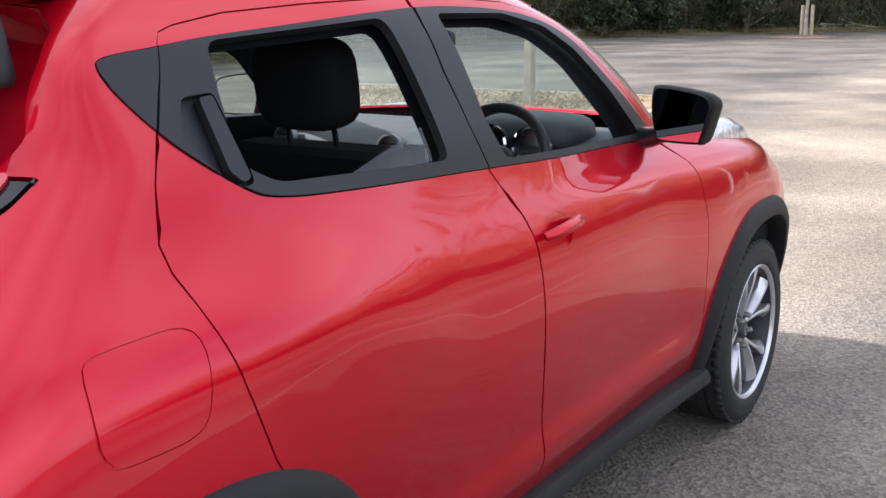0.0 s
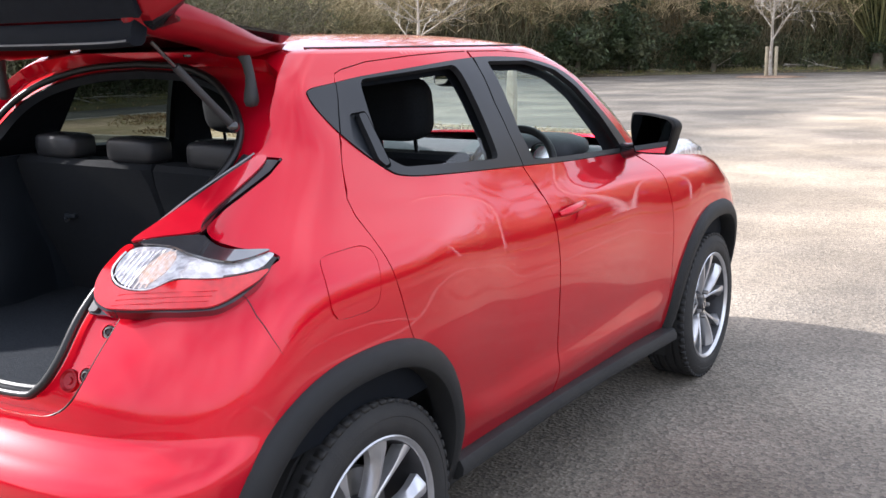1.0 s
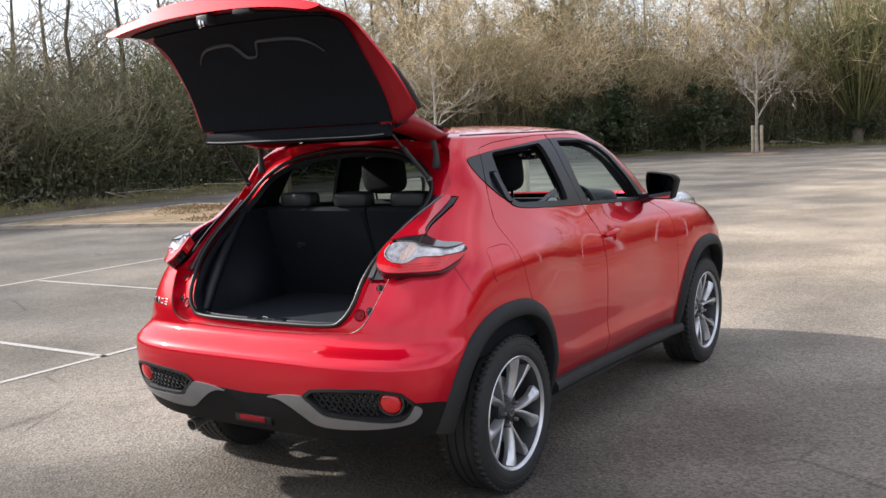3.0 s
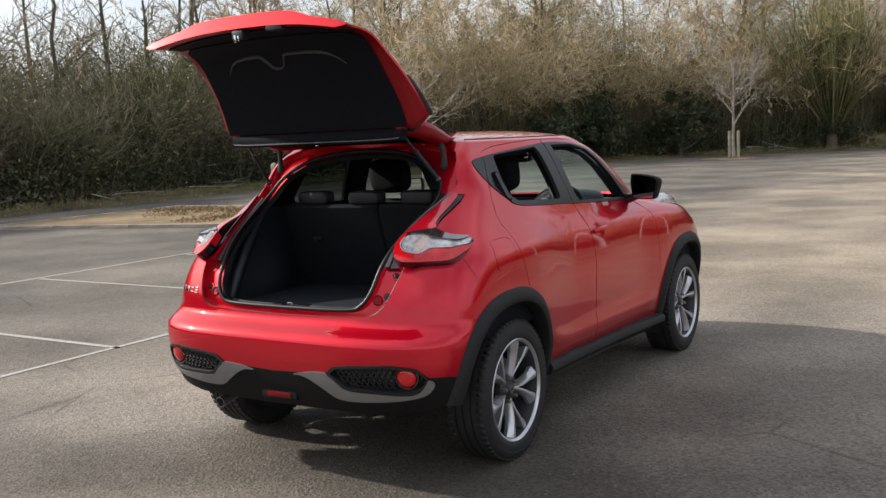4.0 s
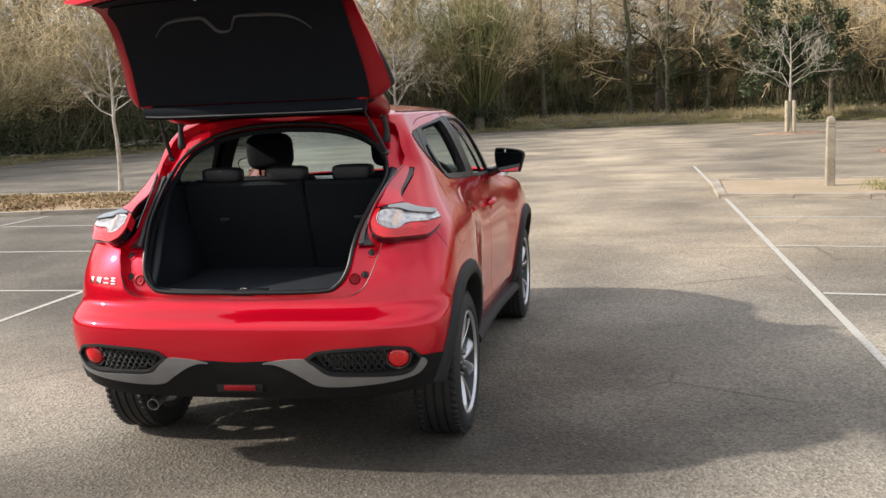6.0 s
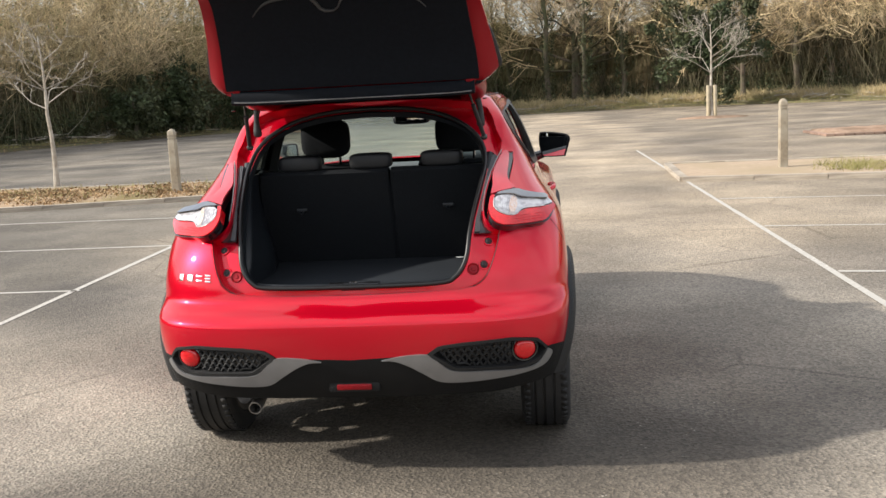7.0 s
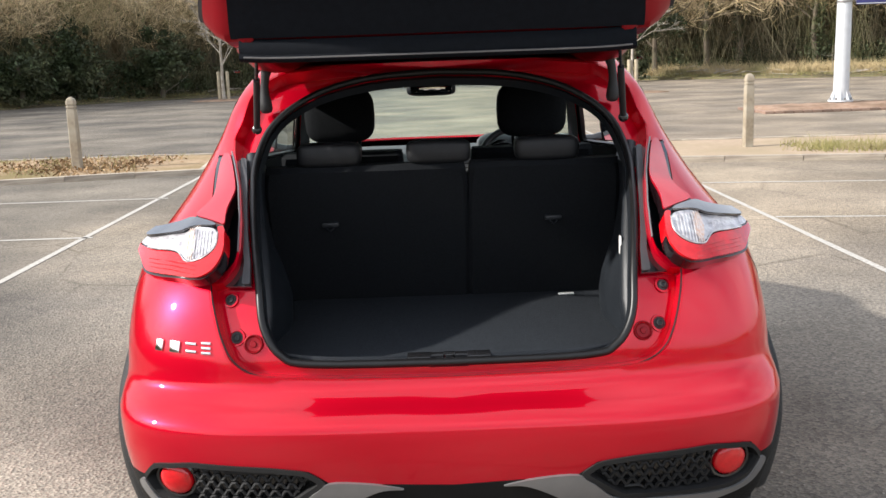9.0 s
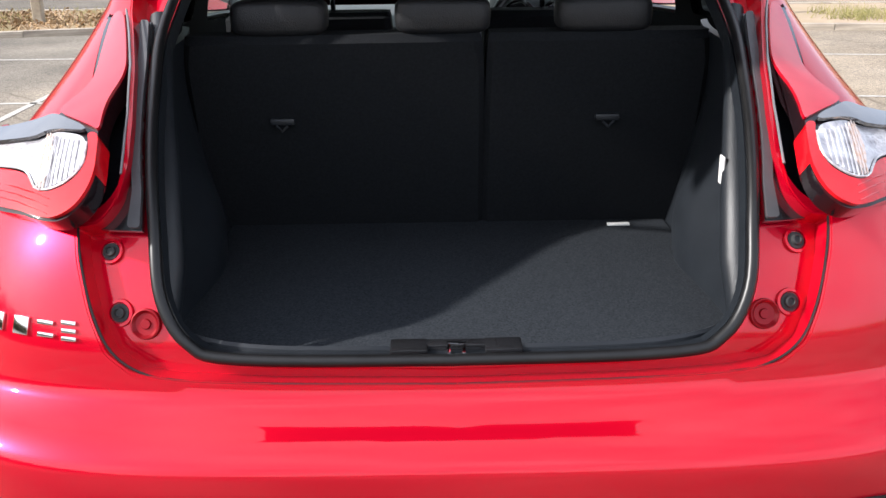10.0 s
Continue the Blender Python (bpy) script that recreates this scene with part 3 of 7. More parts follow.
# painted shell
data = skin([ALL], [LOW_REAR, SILL, LOW_FRONT, LAMP, APERTURE, FUEL, DOOR_R, DOOR_F, SCREEN, *ARCH_OUT, BAND])
skin_part("body", joined(data, mirrored(data)), RED, car, "glossy red painted body shell")
for flip in (False, True):
    def sided(d):
        return mirrored(d) if flip else d
    sx = -1 if flip else 1
    # doors
    rear_door = skin_part("rear_door", sided(skin([shrink(DOOR_R, 0.003)], [SILL, BAND, *ARCH_OUT])), RED, car, "red rear door with hidden handle")
    hp = side(*rounded([(0.937, 1.353), (1.004, 1.357), (1.012, 1.214), (0.985, 1.210), (0.955, 1.232), (0.902, 1.287)], 0.012))
    skin_part("window_surround", sided(skin([shrink(DOOR_R, 0.003), shrink(BAND, 0.002)], [GLASS_R, hp], out=0.004, rim=0.02)), PILLAR, rear_door, "satin black window surround")
    low_pane = side((1.22, 1.19), (1.54, 1.175), (1.515, 1.262))
    pane = skin_part("window_pane", sided(skin([GLASS_R] if flip else [GLASS_R, low_pane], out=-0.016, rim=0.0, step=0.05)), GLASS_DARK if flip else GLASS, rear_door, "" if flip else "wound-down rear window pane")
    pane.visible_shadow = False
    recess = skin_part("handle_recess", sided(skin([shrink(hp, -0.003)], out=-0.014, rim=0)), TRIM, rear_door)
    hb2 = side(*rounded([(0.970, 1.350), (0.999, 1.352), (1.006, 1.222), (0.987, 1.217), (0.968, 1.237)], 0.007))
    skin_part("handle", sided(skin([hb2], out=0.006, rim=0.016)), PILLAR, recess, "black hidden door handle")
    front_door = skin_part("front_door", sided(skin([shrink(DOOR_F, 0.003)], [SILL, BAND, CUP, *ARCH_OUT])), RED, car, "red front door")
    skin_part("window_surround", sided(skin([shrink(DOOR_F, 0.003), shrink(BAND, 0.002)], [GLASS_F], out=0.004, rim=0.02)), PILLAR, front_door, "satin black window surround")
    if flip:
        pane = skin_part("window_pane", sided(skin([GLASS_F], out=-0.012, rim=0, step=0.05)), GLASS, front_door)
        pane.visible_shadow = False
    ca = sum(p[0] for p in CUP)/len(CUP)
    skin_part("handle_cup", sided(skin([CUP], rim=0, step=0.008, bulge=lambda a, v: -0.020*max(0.0, 1-((a-ca)/0.064)**2-((v-0.982)/0.049)**2))), RED, front_door)
    ring = []
    for k in range(9):
        t = k/8
        y = 1.800+0.165*t
        off = 0.008+0.026*math.sin(math.pi*min(1, max(0, t)))**0.45
        p, nrm = skin_point(arc(find_u(0.974+0.012*t, y, 1)), 0.974+0.012*t, off)
        ring.append((p.x*sx, p.y, p.z))
    hb = tube(ring, [0.010, 0.0135, 0.0145, 0.0145, 0.0145, 0.0145, 0.0145, 0.0135, 0.010], 14)
    part("handle", hb, RED, front_door, "body-coloured pull handle")
    # rear quarter: black triangle, fuel flap
    skin_part("quarter_trim", sided(skin([shrink(BAND, 0.002)], [DOOR_R, DOOR_F], out=0.003)), PILLAR, car, "satin black quarter triangle")
    if not flip:
        skin_part("fuel_recess", skin([shrink(FUEL, -0.006)], rim=0, out=-0.0035), RED, car)
        skin_part("fuel_flap", skin([shrink(FUEL, 0.002)]), RED, car, "red fuel filler flap")
    else:
        skin_part("fuel_side_panel", mirrored(skin([FUEL], rim=0)), RED, car)

pane = skin([SCREEN], out=-0.004, rim=0, step=0.05)
pane = skin_part("windscreen", joined(pane, mirrored(pane)), GLASS_DUSTY, car, "dusty green-tinted windscreen")
pane.visible_shadow = False

# dark sealing strip along each edge of the roof
for sx in (1, -1):
    strip = []
    for k in range(29):
        y = 0.93+1.42*k/28
        p, _ = skin_point(arc(find_u(ROOF+0.040, y, 1)), ROOF+0.040, 0.001)
        strip.append((p.x*sx, p.y, p.z))
    part("roof_strip", tube(strip, 0.0030, 8), RUBBER, car, "black sealing strip along the roof edge")

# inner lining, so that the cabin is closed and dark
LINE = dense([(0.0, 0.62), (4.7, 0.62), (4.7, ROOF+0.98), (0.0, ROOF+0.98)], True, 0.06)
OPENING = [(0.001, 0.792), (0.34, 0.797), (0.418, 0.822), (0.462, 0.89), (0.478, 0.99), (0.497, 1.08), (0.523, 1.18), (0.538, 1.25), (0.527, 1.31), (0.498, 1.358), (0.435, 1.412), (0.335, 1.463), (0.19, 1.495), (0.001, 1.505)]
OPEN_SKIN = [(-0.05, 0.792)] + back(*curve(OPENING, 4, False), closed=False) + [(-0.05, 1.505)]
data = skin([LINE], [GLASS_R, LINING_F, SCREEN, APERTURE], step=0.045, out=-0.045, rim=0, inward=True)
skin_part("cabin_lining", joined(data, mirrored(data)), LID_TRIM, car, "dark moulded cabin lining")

# tailgate flange: recessed red channel round the opening
data = skin([APERTURE, ALL], [OPEN_SKIN], step=0.02, out=-0.040, rim=0)
flange = skin_part("boot_flange", joined(data, mirrored(data)), RED, car, "red recessed boot flange")
data = skin([shrink([p for p in APERTURE], -0.004), ALL], [shrink(APERTURE, 0.004)], step=0.02, out=-0.001, rim=0.044)
skin_part("flange_wall", joined(data, mirrored(data)), RED, flange)
data = skin([shrink(OPEN_SKIN, -0.006), ALL], [shrink(OPEN_SKIN, 0.004)], step=0.02, out=-0.043, rim=0.025)
skin_part("opening_lining", joined(data, mirrored(data)), TRIM, car, "black trim inside the boot opening")
for sx in (1, -1):
    gap = [skin_point(a, v, -0.003)[0] for a, v in back(*curve([(0.001, 0.760), (0.27, 0.764), (0.43, 0.769), (0.490, 0.780), (0.534, 0.810), (0.563, 0.863), (0.588, 0.941), (0.597, 0.983)], 5, False), closed=False)]
    part("flange_gap", tube([(p.x*sx, p.y, p.z) for p in gap], 0.0022, 6), SEAL, flange, "dark gap round the boot flange")
seal = [skin_point(a, v, -0.024)[0] for a, v in back(*curve(OPENING, 5, False), closed=False)]
seal = [p for p in seal] + [Vector((-p.x, p.y, p.z)) for p in seal[::-1]]
part("boot_seal", tube(seal, 0.0100, 10, True), SEAL, car, "black rubber boot seal")

# black channel beside each lamp, bolts and bump stops
for sx in (1, -1):
    chan = back((0.528, 1.07), (0.536, 1.12), (0.558, 1.19), (0.58, 1.235), (0.598, 1.270), (0.566, 1.273), (0.546, 1.21), (0.520, 1.11), (0.502, 1.04), (0.497, 0.987), (0.588, 0.987), (0.558, 0.994), (0.535, 1.02))
    d = skin([chan], step=0.02, out=-0.022, rim=0.008)
    skin_part("lamp_channel", d if sx > 0 else mirrored(d), GLOSS_BLACK, car, "black channel beside the tail lamp")
    cover = back(*rounded([(0.566, 1.272), (0.546, 1.21), (0.520, 1.11), (0.502, 1.04), (0.498, 0.990), (0.520, 0.990), (0.518, 1.04), (0.536, 1.11), (0.565, 1.21), (0.585, 1.272)], 0.006))
    d = skin([cover], step=0.015, out=-0.014, rim=0.012)
    skin_part("channel_cover", d if sx > 0 else mirrored(d), CHANNEL_GREY, car, "dark grey cover strip in the lamp channel")
    bead = [skin_point(a, v, 0.012)[0] for a, v in back((0.5265, 1.05), (0.529, 1.08), (0.536, 1.125), (0.556, 1.19), (0.578, 1.235), (0.598, 1.272), closed=False)]
    part("lamp_bead", tube([(p.x*sx, p.y, p.z) for p in bead], 0.0022, 6), SATIN, car, "thin silver bead along the lamp")
    for x, z, r, deep in ((0.556, 0.960, 0.017, 0), (0.536, 0.868, 0.018, 0), (0.492, 0.852, 0.024, 1)):
        p, nrm = skin_point(arc(find_u(z, x, 0, 0, 1)), z, -0.039)
        m = Matrix.Translation((p.x*sx, p.y, p.z)) @ Vector((nrm.x*sx, nrm.y, nrm.z)).to_track_quat("Z", "Y").to_matrix().to_4x4()
        if deep:
            # the darkened red paints the shade inside the dish
            part("locating_cup", lathe([(r*1.04, 0.0), (r, 0.006), (r*0.92, 0.0065), (r*0.72, 0.0015), (r*0.36, 0.001), (r*0.30, 0.004), (r*0.1, 0.004)], m, 24), RED_SHADED, car, "dished locating cup in the flange")
        else:
            part("screw", lathe([(r*1.25, 0.0), (r*1.2, 0.004), (r*0.95, 0.0045), (r*0.9, 0.001), (r*0.75, 0.0005)], m, 20), RED, car, "painted fixing point on the flange")
            # raised black disc drawn for the shade inside the bolt hole
            part("screw_head", lathe([(r*0.84, 0.001), (r*0.84, 0.003), (r*0.55, 0.003), (r*0.5, 0.008), (r*0.36, 0.009), (r*0.3, 0.006), (0.0005, 0.006)], m, 14), RUBBER, car)


# tail lamps
def lamp_swell(a, v):
    """The lamp stands proud of the body: most at its inner end, and upright at its outer end where the body leans in."""
    x, y, _ = surf(unarc(a), v)
    upright = 0.040*smooth((v-1.0)/0.09)*smooth((x-0.64)/0.08)
    return (0.028+0.040*smooth((0.70-x)/0.14)+upright)*smooth((1.22-v)/0.12)*smooth((0.52-y)/0.12)


def cap_swell(a, v):
    """The cap is a ledge that leans back from its lower edge."""
    return lamp_swell(a, v)+0.016*smooth((1.128-v)/0.032)-0.004


LAMP_PARTS = (
    ("red_lens", "bright red stop lamp lens with a moulded step",
     back((0.537, 1.113), (0.533, 1.07), (0.540, 1.046), (0.558, 1.022), (0.587, 1.007), (0.64, 1.001), (0.70, 1.000), (0.755, 1.001), closed=False) + side_line((0.360, 1.011), (0.400, 1.030), (0.440, 1.049), (0.462, 1.058), (0.44, 1.059), (0.385, 1.053))
     + back((0.735, 1.052), (0.69, 1.052), (0.668, 1.048), (0.652, 1.037), (0.64, 1.032), (0.618, 1.033), (0.588, 1.041), (0.562, 1.056), (0.549, 1.076), (0.549, 1.10), (0.556, 1.113), closed=False), "LAMP_RED", 0.011),
    ("clear_lens", "clear fluted reversing lamp lens",
     back((0.562, 1.109), (0.554, 1.10), (0.554, 1.078), (0.567, 1.061), (0.591, 1.047), (0.62, 1.038), (0.638, 1.037), (0.650, 1.042), (0.666, 1.053), (0.69, 1.057), (0.735, 1.057), closed=False) + side_line((0.385, 1.058), (0.45, 1.064), (0.497, 1.077), (0.490, 1.083), (0.42, 1.080))
     + back((0.725, 1.080), (0.69, 1.086), (0.655, 1.092), (0.635, 1.100), (0.615, 1.107), (0.59, 1.110), closed=False), "LAMP_CLEAR", 0.010),
    ("amber_reflector", "amber indicator reflector", back(*[(0.628+0.019*math.cos(k*0.449), 1.071+0.028*math.sin(k*0.449)) for k in range(14)]), "LAMP_AMBER", 0.0125),
    ("upper_cap", "gloss black upper lamp cap",
     back((0.556, 1.1145), (0.59, 1.1135), (0.618, 1.110), (0.638, 1.103), (0.657, 1.095), (0.69, 1.089), (0.725, 1.083), closed=False) + side_line((0.42, 1.083), (0.488, 1.087), (0.49, 1.089), (0.432, 1.103)) + back((0.668, 1.114), (0.655, 1.122), (0.622, 1.125), (0.585, 1.123), (0.565, 1.119), closed=False), "PIANO", 0.013),
    ("upper_cover", "red upper lamp cover",
     back((0.537, 1.116), (0.546, 1.14), (0.567, 1.194), (0.586, 1.235), (0.604, 1.270), (0.624, 1.269), (0.630, 1.250), (0.628, 1.215), (0.624, 1.185), (0.622, 1.160), (0.626, 1.145), (0.640, 1.131), (0.622, 1.129), (0.585, 1.127), (0.555, 1.121)), "LAMP_COVER", 0.011))
for flip in (False, True):
    def sided(d):
        return mirrored(d) if flip else d
    tail = skin_part("tail_lamp", sided(skin([shrink(LAMP, 0.0075)], step=0.012, out=0.004, rim=0.035, bulge=lamp_swell)), LAMP_DARK, car, "boomerang tail lamp with red and clear lens")
    for nm, lb, line, mt, off in LAMP_PARTS:
        skin_part(nm, sided(skin([chaikin(line)], step=0.010, out=off, rim=0.040 if nm == "red_lens" else 0.006, bulge=cap_swell if nm == "upper_cap" else lamp_swell, lean=0.75 if nm == "upper_cap" else 0.0)), {"LAMP_RED": LAMP_RED, "LAMP_CLEAR": LAMP_CLEAR, "LAMP_AMBER": LAMP_AMBER, "PIANO": LAMP_CAP, "LAMP_COVER": LAMP_COVER}[mt], tail, lb)
    # moulded ridge that parts the red lens from the clear one, and ribs in the clear lens
    sx = -1 if flip else 1
    def on_lamp(x, z, off):
        a = arc(find_u(z, x, 0, 0, 1))
        p, n = skin_point(a, z, off)
        p = p+Vector((n.x, n.y, 0)).normalized()*lamp_swell(a, z)
        return (p.x*sx, p.y, p.z)
    part("lens_ridge", tube([on_lamp(x, z, 0.012) for x, z in curve([(0.552, 1.100), (0.552, 1.077), (0.565, 1.059), (0.590, 1.044), (0.62, 1.0355), (0.64, 1.0345), (0.652, 1.040), (0.668, 1.051), (0.69, 1.0545), (0.735, 1.0545)], 4, False)], 0.0022, 6), LAMP_CLEAR, tail)
    for k in range(9):
        x = 0.566+0.0085*k
        low = 1.060-0.024*smooth((x-0.56)/0.06)
        part("lens_flute", tube([on_lamp(x, low+(1.102-low)*j/4, 0.0105 if k < 5 else 0.013) for j in range(5)], 0.0016, 5), LAMP_AMBER if k > 5 else LAMP_CLEAR, tail)
    for k in range(3):
        z = 1.010+0.009*k
        part("lens_rib", tube([on_lamp(x, z+0.006*(x-0.6), 0.012) for x in (0.60, 0.64, 0.68, 0.72, 0.745)], 0.0006, 5), LAMP_RED, tail)

# joint between the bumper and the wing, from the lamp forwards and down
for sx in (1, -1):
    joint = [skin_point(a, v, 0.0)[0] for a, v in side_line((0.392, 1.014), (0.392, 0.973), (0.407, 0.925), (0.425, 0.885))]
    part("bumper_joint", tube([(p.x*sx, p.y, p.z) for p in joint], [0.0013]*(len(joint)-3)+[0.001, 0.0006, 0.0002], 6), RUBBER, car)

# rear bumper lower part
TRIM_BAND = back(*curve([(0.12, 0.515), (0.20, 0.531), (0.30, 0.535), (0.345, 0.502), (0.403, 0.461), (0.54, 0.455), (0.68, 0.452), (0.735, 0.472), (0.766, 0.52), (0.785, 0.50), (0.748, 0.453), (0.66, 0.431), (0.56, 0.419), (0.44, 0.411), (0.345, 0.417), (0.285, 0.453), (0.225, 0.490), (0.17, 0.512)], 4))
POD = back(*rounded([(0.302, 0.533), (0.348, 0.566), (0.442, 0.577), (0.633, 0.586), (0.735, 0.572), (0.772, 0.525), (0.74, 0.476), (0.675, 0.456), (0.403, 0.463)], 0.02))
low = dense([(0.0, 0.348), (0.35, 0.352), (0.6, 0.376), (0.8, 0.388), (0.95, 0.398), (1.1, 0.42), (2.0, 0.45), (2.0, 0.62), (0.0, 0.62)], True, 0.04)
data = skin([low, LOW_REAR], [POD, TRIM_BAND, ARCH_OUT[0]], step=0.02, out=0.002, rim=0.02)
lower = skin_part("lower_bumper", joined(data, mirrored(data)), BUMPER_BLACK, car, "black textured lower bumper")
for flip in (False, True):
    def sided(d):
        return mirrored(d) if flip else d
    sx = -1 if flip else 1
    skin_part("bumper_trim", sided(skin([TRIM_BAND], [POD], step=0.018, out=0.008, rim=0.02)), SATIN, lower, "satin grey sweeping bumper trim")
    pod = skin_part("grille_pod", sided(skin([POD], step=0.02, out=-0.030, rim=0)), GLOSS_BLACK, lower, "recessed black mesh grille")
    skin_part("pod_rim", sided(skin([shrink(POD, -0.002)], [shrink(POD, 0.010)], step=0.02, out=0.005, rim=0.04)), CLAD, pod)
    # mesh: rows of slanted wavy bars
    bars = []
    for r in range(5):
        z = 0.478+r*0.021
        pts = []
        for k in range(41):
            x = 0.345+0.285*k/40
            zz = z+0.006*(1 if (k//2+r) % 2 else -1)+(x-0.345)*0.012
            a = arc(find_u(zz, x, 0, 0, 1))
            if within(np.array([a]), np.array([zz]), shrink(POD, 0.012))[0]:
                p, _ = skin_point(a, zz, -0.012)
                pts.append((p.x*sx, p.y, p.z))
        if len(pts) > 3:
            bars.append(pts)
    bm = bmesh.new()
    for pts in bars:
        t = tube(pts, 0.0045, 5)
        me = bpy.data.meshes.new("grille_mesh")
        t.to_mesh(me)
        bm.from_mesh(me)
        t.free()
        bpy.data.meshes.remove(me)
    part("grille_mesh", bm, CLAD, pod)
    p, nrm = skin_point(arc(find_u(0.526, 0.688, 0, 0, 1)), 0.526, -0.02)
    q = Vector((nrm.x*0.6*sx, nrm.y, nrm.z)).normalized()
    m = Matrix.Translation((p.x*sx, p.y, p.z)) @ q.to_track_quat("Z", "Y").to_matrix().to_4x4()
    fog = part("reflector_housing", lathe([(0.056, -0.03), (0.056, 0.004), (0.052, 0.008), (0.047, 0.006), (0.046, -0.01)], m, 32), GLOSS_BLACK, lower)
    part("reflector", lathe([(0.043, -0.005), (0.043, 0.006), (0.040, 0.012), (0.030, 0.017), (0.015, 0.020), (0.002, 0.021)], m, 32), LAMP_RED, fog, "round red rear reflector")
p = Vector(surf(0, 0.41))
fog = part("fog_lamp_housing", block((-0.105, p.y-0.006, 0.378), (0.105, p.y+0.04, 0.425), 0.010), BUMPER_BLACK, lower)
part("rear_fog_lamp", block((p.x-0.072, p.y-0.010, 0.388), (p.x+0.072, p.y+0.03, 0.414), 0.008), FOG_RED, fog, "narrow dark red rear fog lamp")
part("exhaust_tip", lathe([(0.022, 0.25), (0.026, 0.02), (0.027, 0.0), (0.023, 0.0), (0.021, 0.03), (0.019, 0.12), (0.001, 0.121)], pose(-0.43, 0.085, 0.303, -80, 0, 0), 24), STEEL, car, "dull steel exhaust tip")
part("silencer", cushion((0.62, 0.24, 0.12), (-0.10, 0.44, 0.330), 3.0), STEEL, car)

# sills and front lower bumper
for sx in (1, -1):
    secs = []
    for k in range(13):
        y = 1.13+1.70*k/12
        top = 0.385-0.045*k/12
        w = 0.845-0.02*math.sin(math.pi*k/12)
        prof = [(w-0.10, top), (w-0.03, top+0.002), (w+0.004, top-0.010), (w+0.016, top-0.030), (w+0.014, top-0.052), (w-0.005, top-0.068), (w-0.045, top-0.074), (w-0.09, top-0.12), (w-0.15, top-0.14)]
        secs.append([(x*sx, y, z) for x, z in prof])
    part("side_sill", loft(secs), CLAD, car, "black plastic side sill")
data = skin([LOW_FRONT, ALL], [ARCH_OUT[1]], step=0.05, rim=0)
skin_part("front_lower_bumper", joined(data, mirrored(data)), CLAD, car)


# arch trims and wheel wells
def arch_trim(y0, sx):
    verts, faces, nrm = [], [], []
    n, m = 60, 8
    prof = [(1.005, -0.004), (0.99, 0.012), (0.96, 0.020), (0.93, 0.025), (0.89, 0.026), (0.865, 0.020), (0.855, 0.004), (0.855, -0.05)]
    for i in range(n+1):
        ph = radians(-7)+radians(183 if y0 < 2 else 194)*i/n
        for r, off in prof:
            y, z = arch_line(y0, ph, r)
            z0 = max(z, 0.26)
            p, _ = skin_point(arc(find_u(z0, y, 1)), z0, 0)
            verts.append((sx*(p.x+off), y, z))
    for i in range(n):
        for k in range(m-1):
            a = i*m+k
            faces.append((a, a+m, a+m+1, a+1) if sx < 0 else (a, a+1, a+m+1, a+m))
    bm = bmesh.new()
    vs = [bm.verts.new(v) for v in verts]
    for f in faces:
        bm.faces.new([vs[i] for i in f])
    return bm


def sheets_of(rows):
    bm = bmesh.new()
    vs = [[bm.verts.new(p) for p in r] for r in rows]
    for a, b in zip(vs, vs[1:]):
        for k in range(len(a)-1):
            bm.faces.new((a[k], a[k+1], b[k+1], b[k]))
    bm.faces.new([r[0] for r in vs])
    return bm


for y0 in AXLE:
    for sx in (1, -1):
        part("arch_trim", arch_trim(y0, sx), CLAD, car, "black plastic wheel arch trim")
        m = pose(sx*0.50, y0, 0.36, 0, 90*sx, 0)
        well = []
        for k in range(25):
            a = radians(-25+(202 if y0 < 2 else 230)*k/24)
            well.append([(sx*x, y0+0.415*math.cos(a)*(0.98 if x < 0.6 else 1), 0.36+0.415*math.sin(a)) for x in (0.50, 0.52, 0.66, 0.79)])
        well = part("wheel_well", sheets_of(well), RUBBER, car)
part("underbody", solid(lambda bm: (box(bm, (-0.50, 0.62, 0.25), (0.50, 3.95, 0.34), 0.03), box(bm, (-0.66, 0.14, 0.42), (0.66, 0.66, 0.46), 0.015), box(bm, (-0.74, 1.22, 0.22), (0.74, 2.78, 0.32), 0.02))), RUBBER, car)
part("rear_beam", tube([(-0.62, 0.74, 0.30), (0, 0.78, 0.27), (0.62, 0.74, 0.30)], 0.035, 10), STEEL, car)


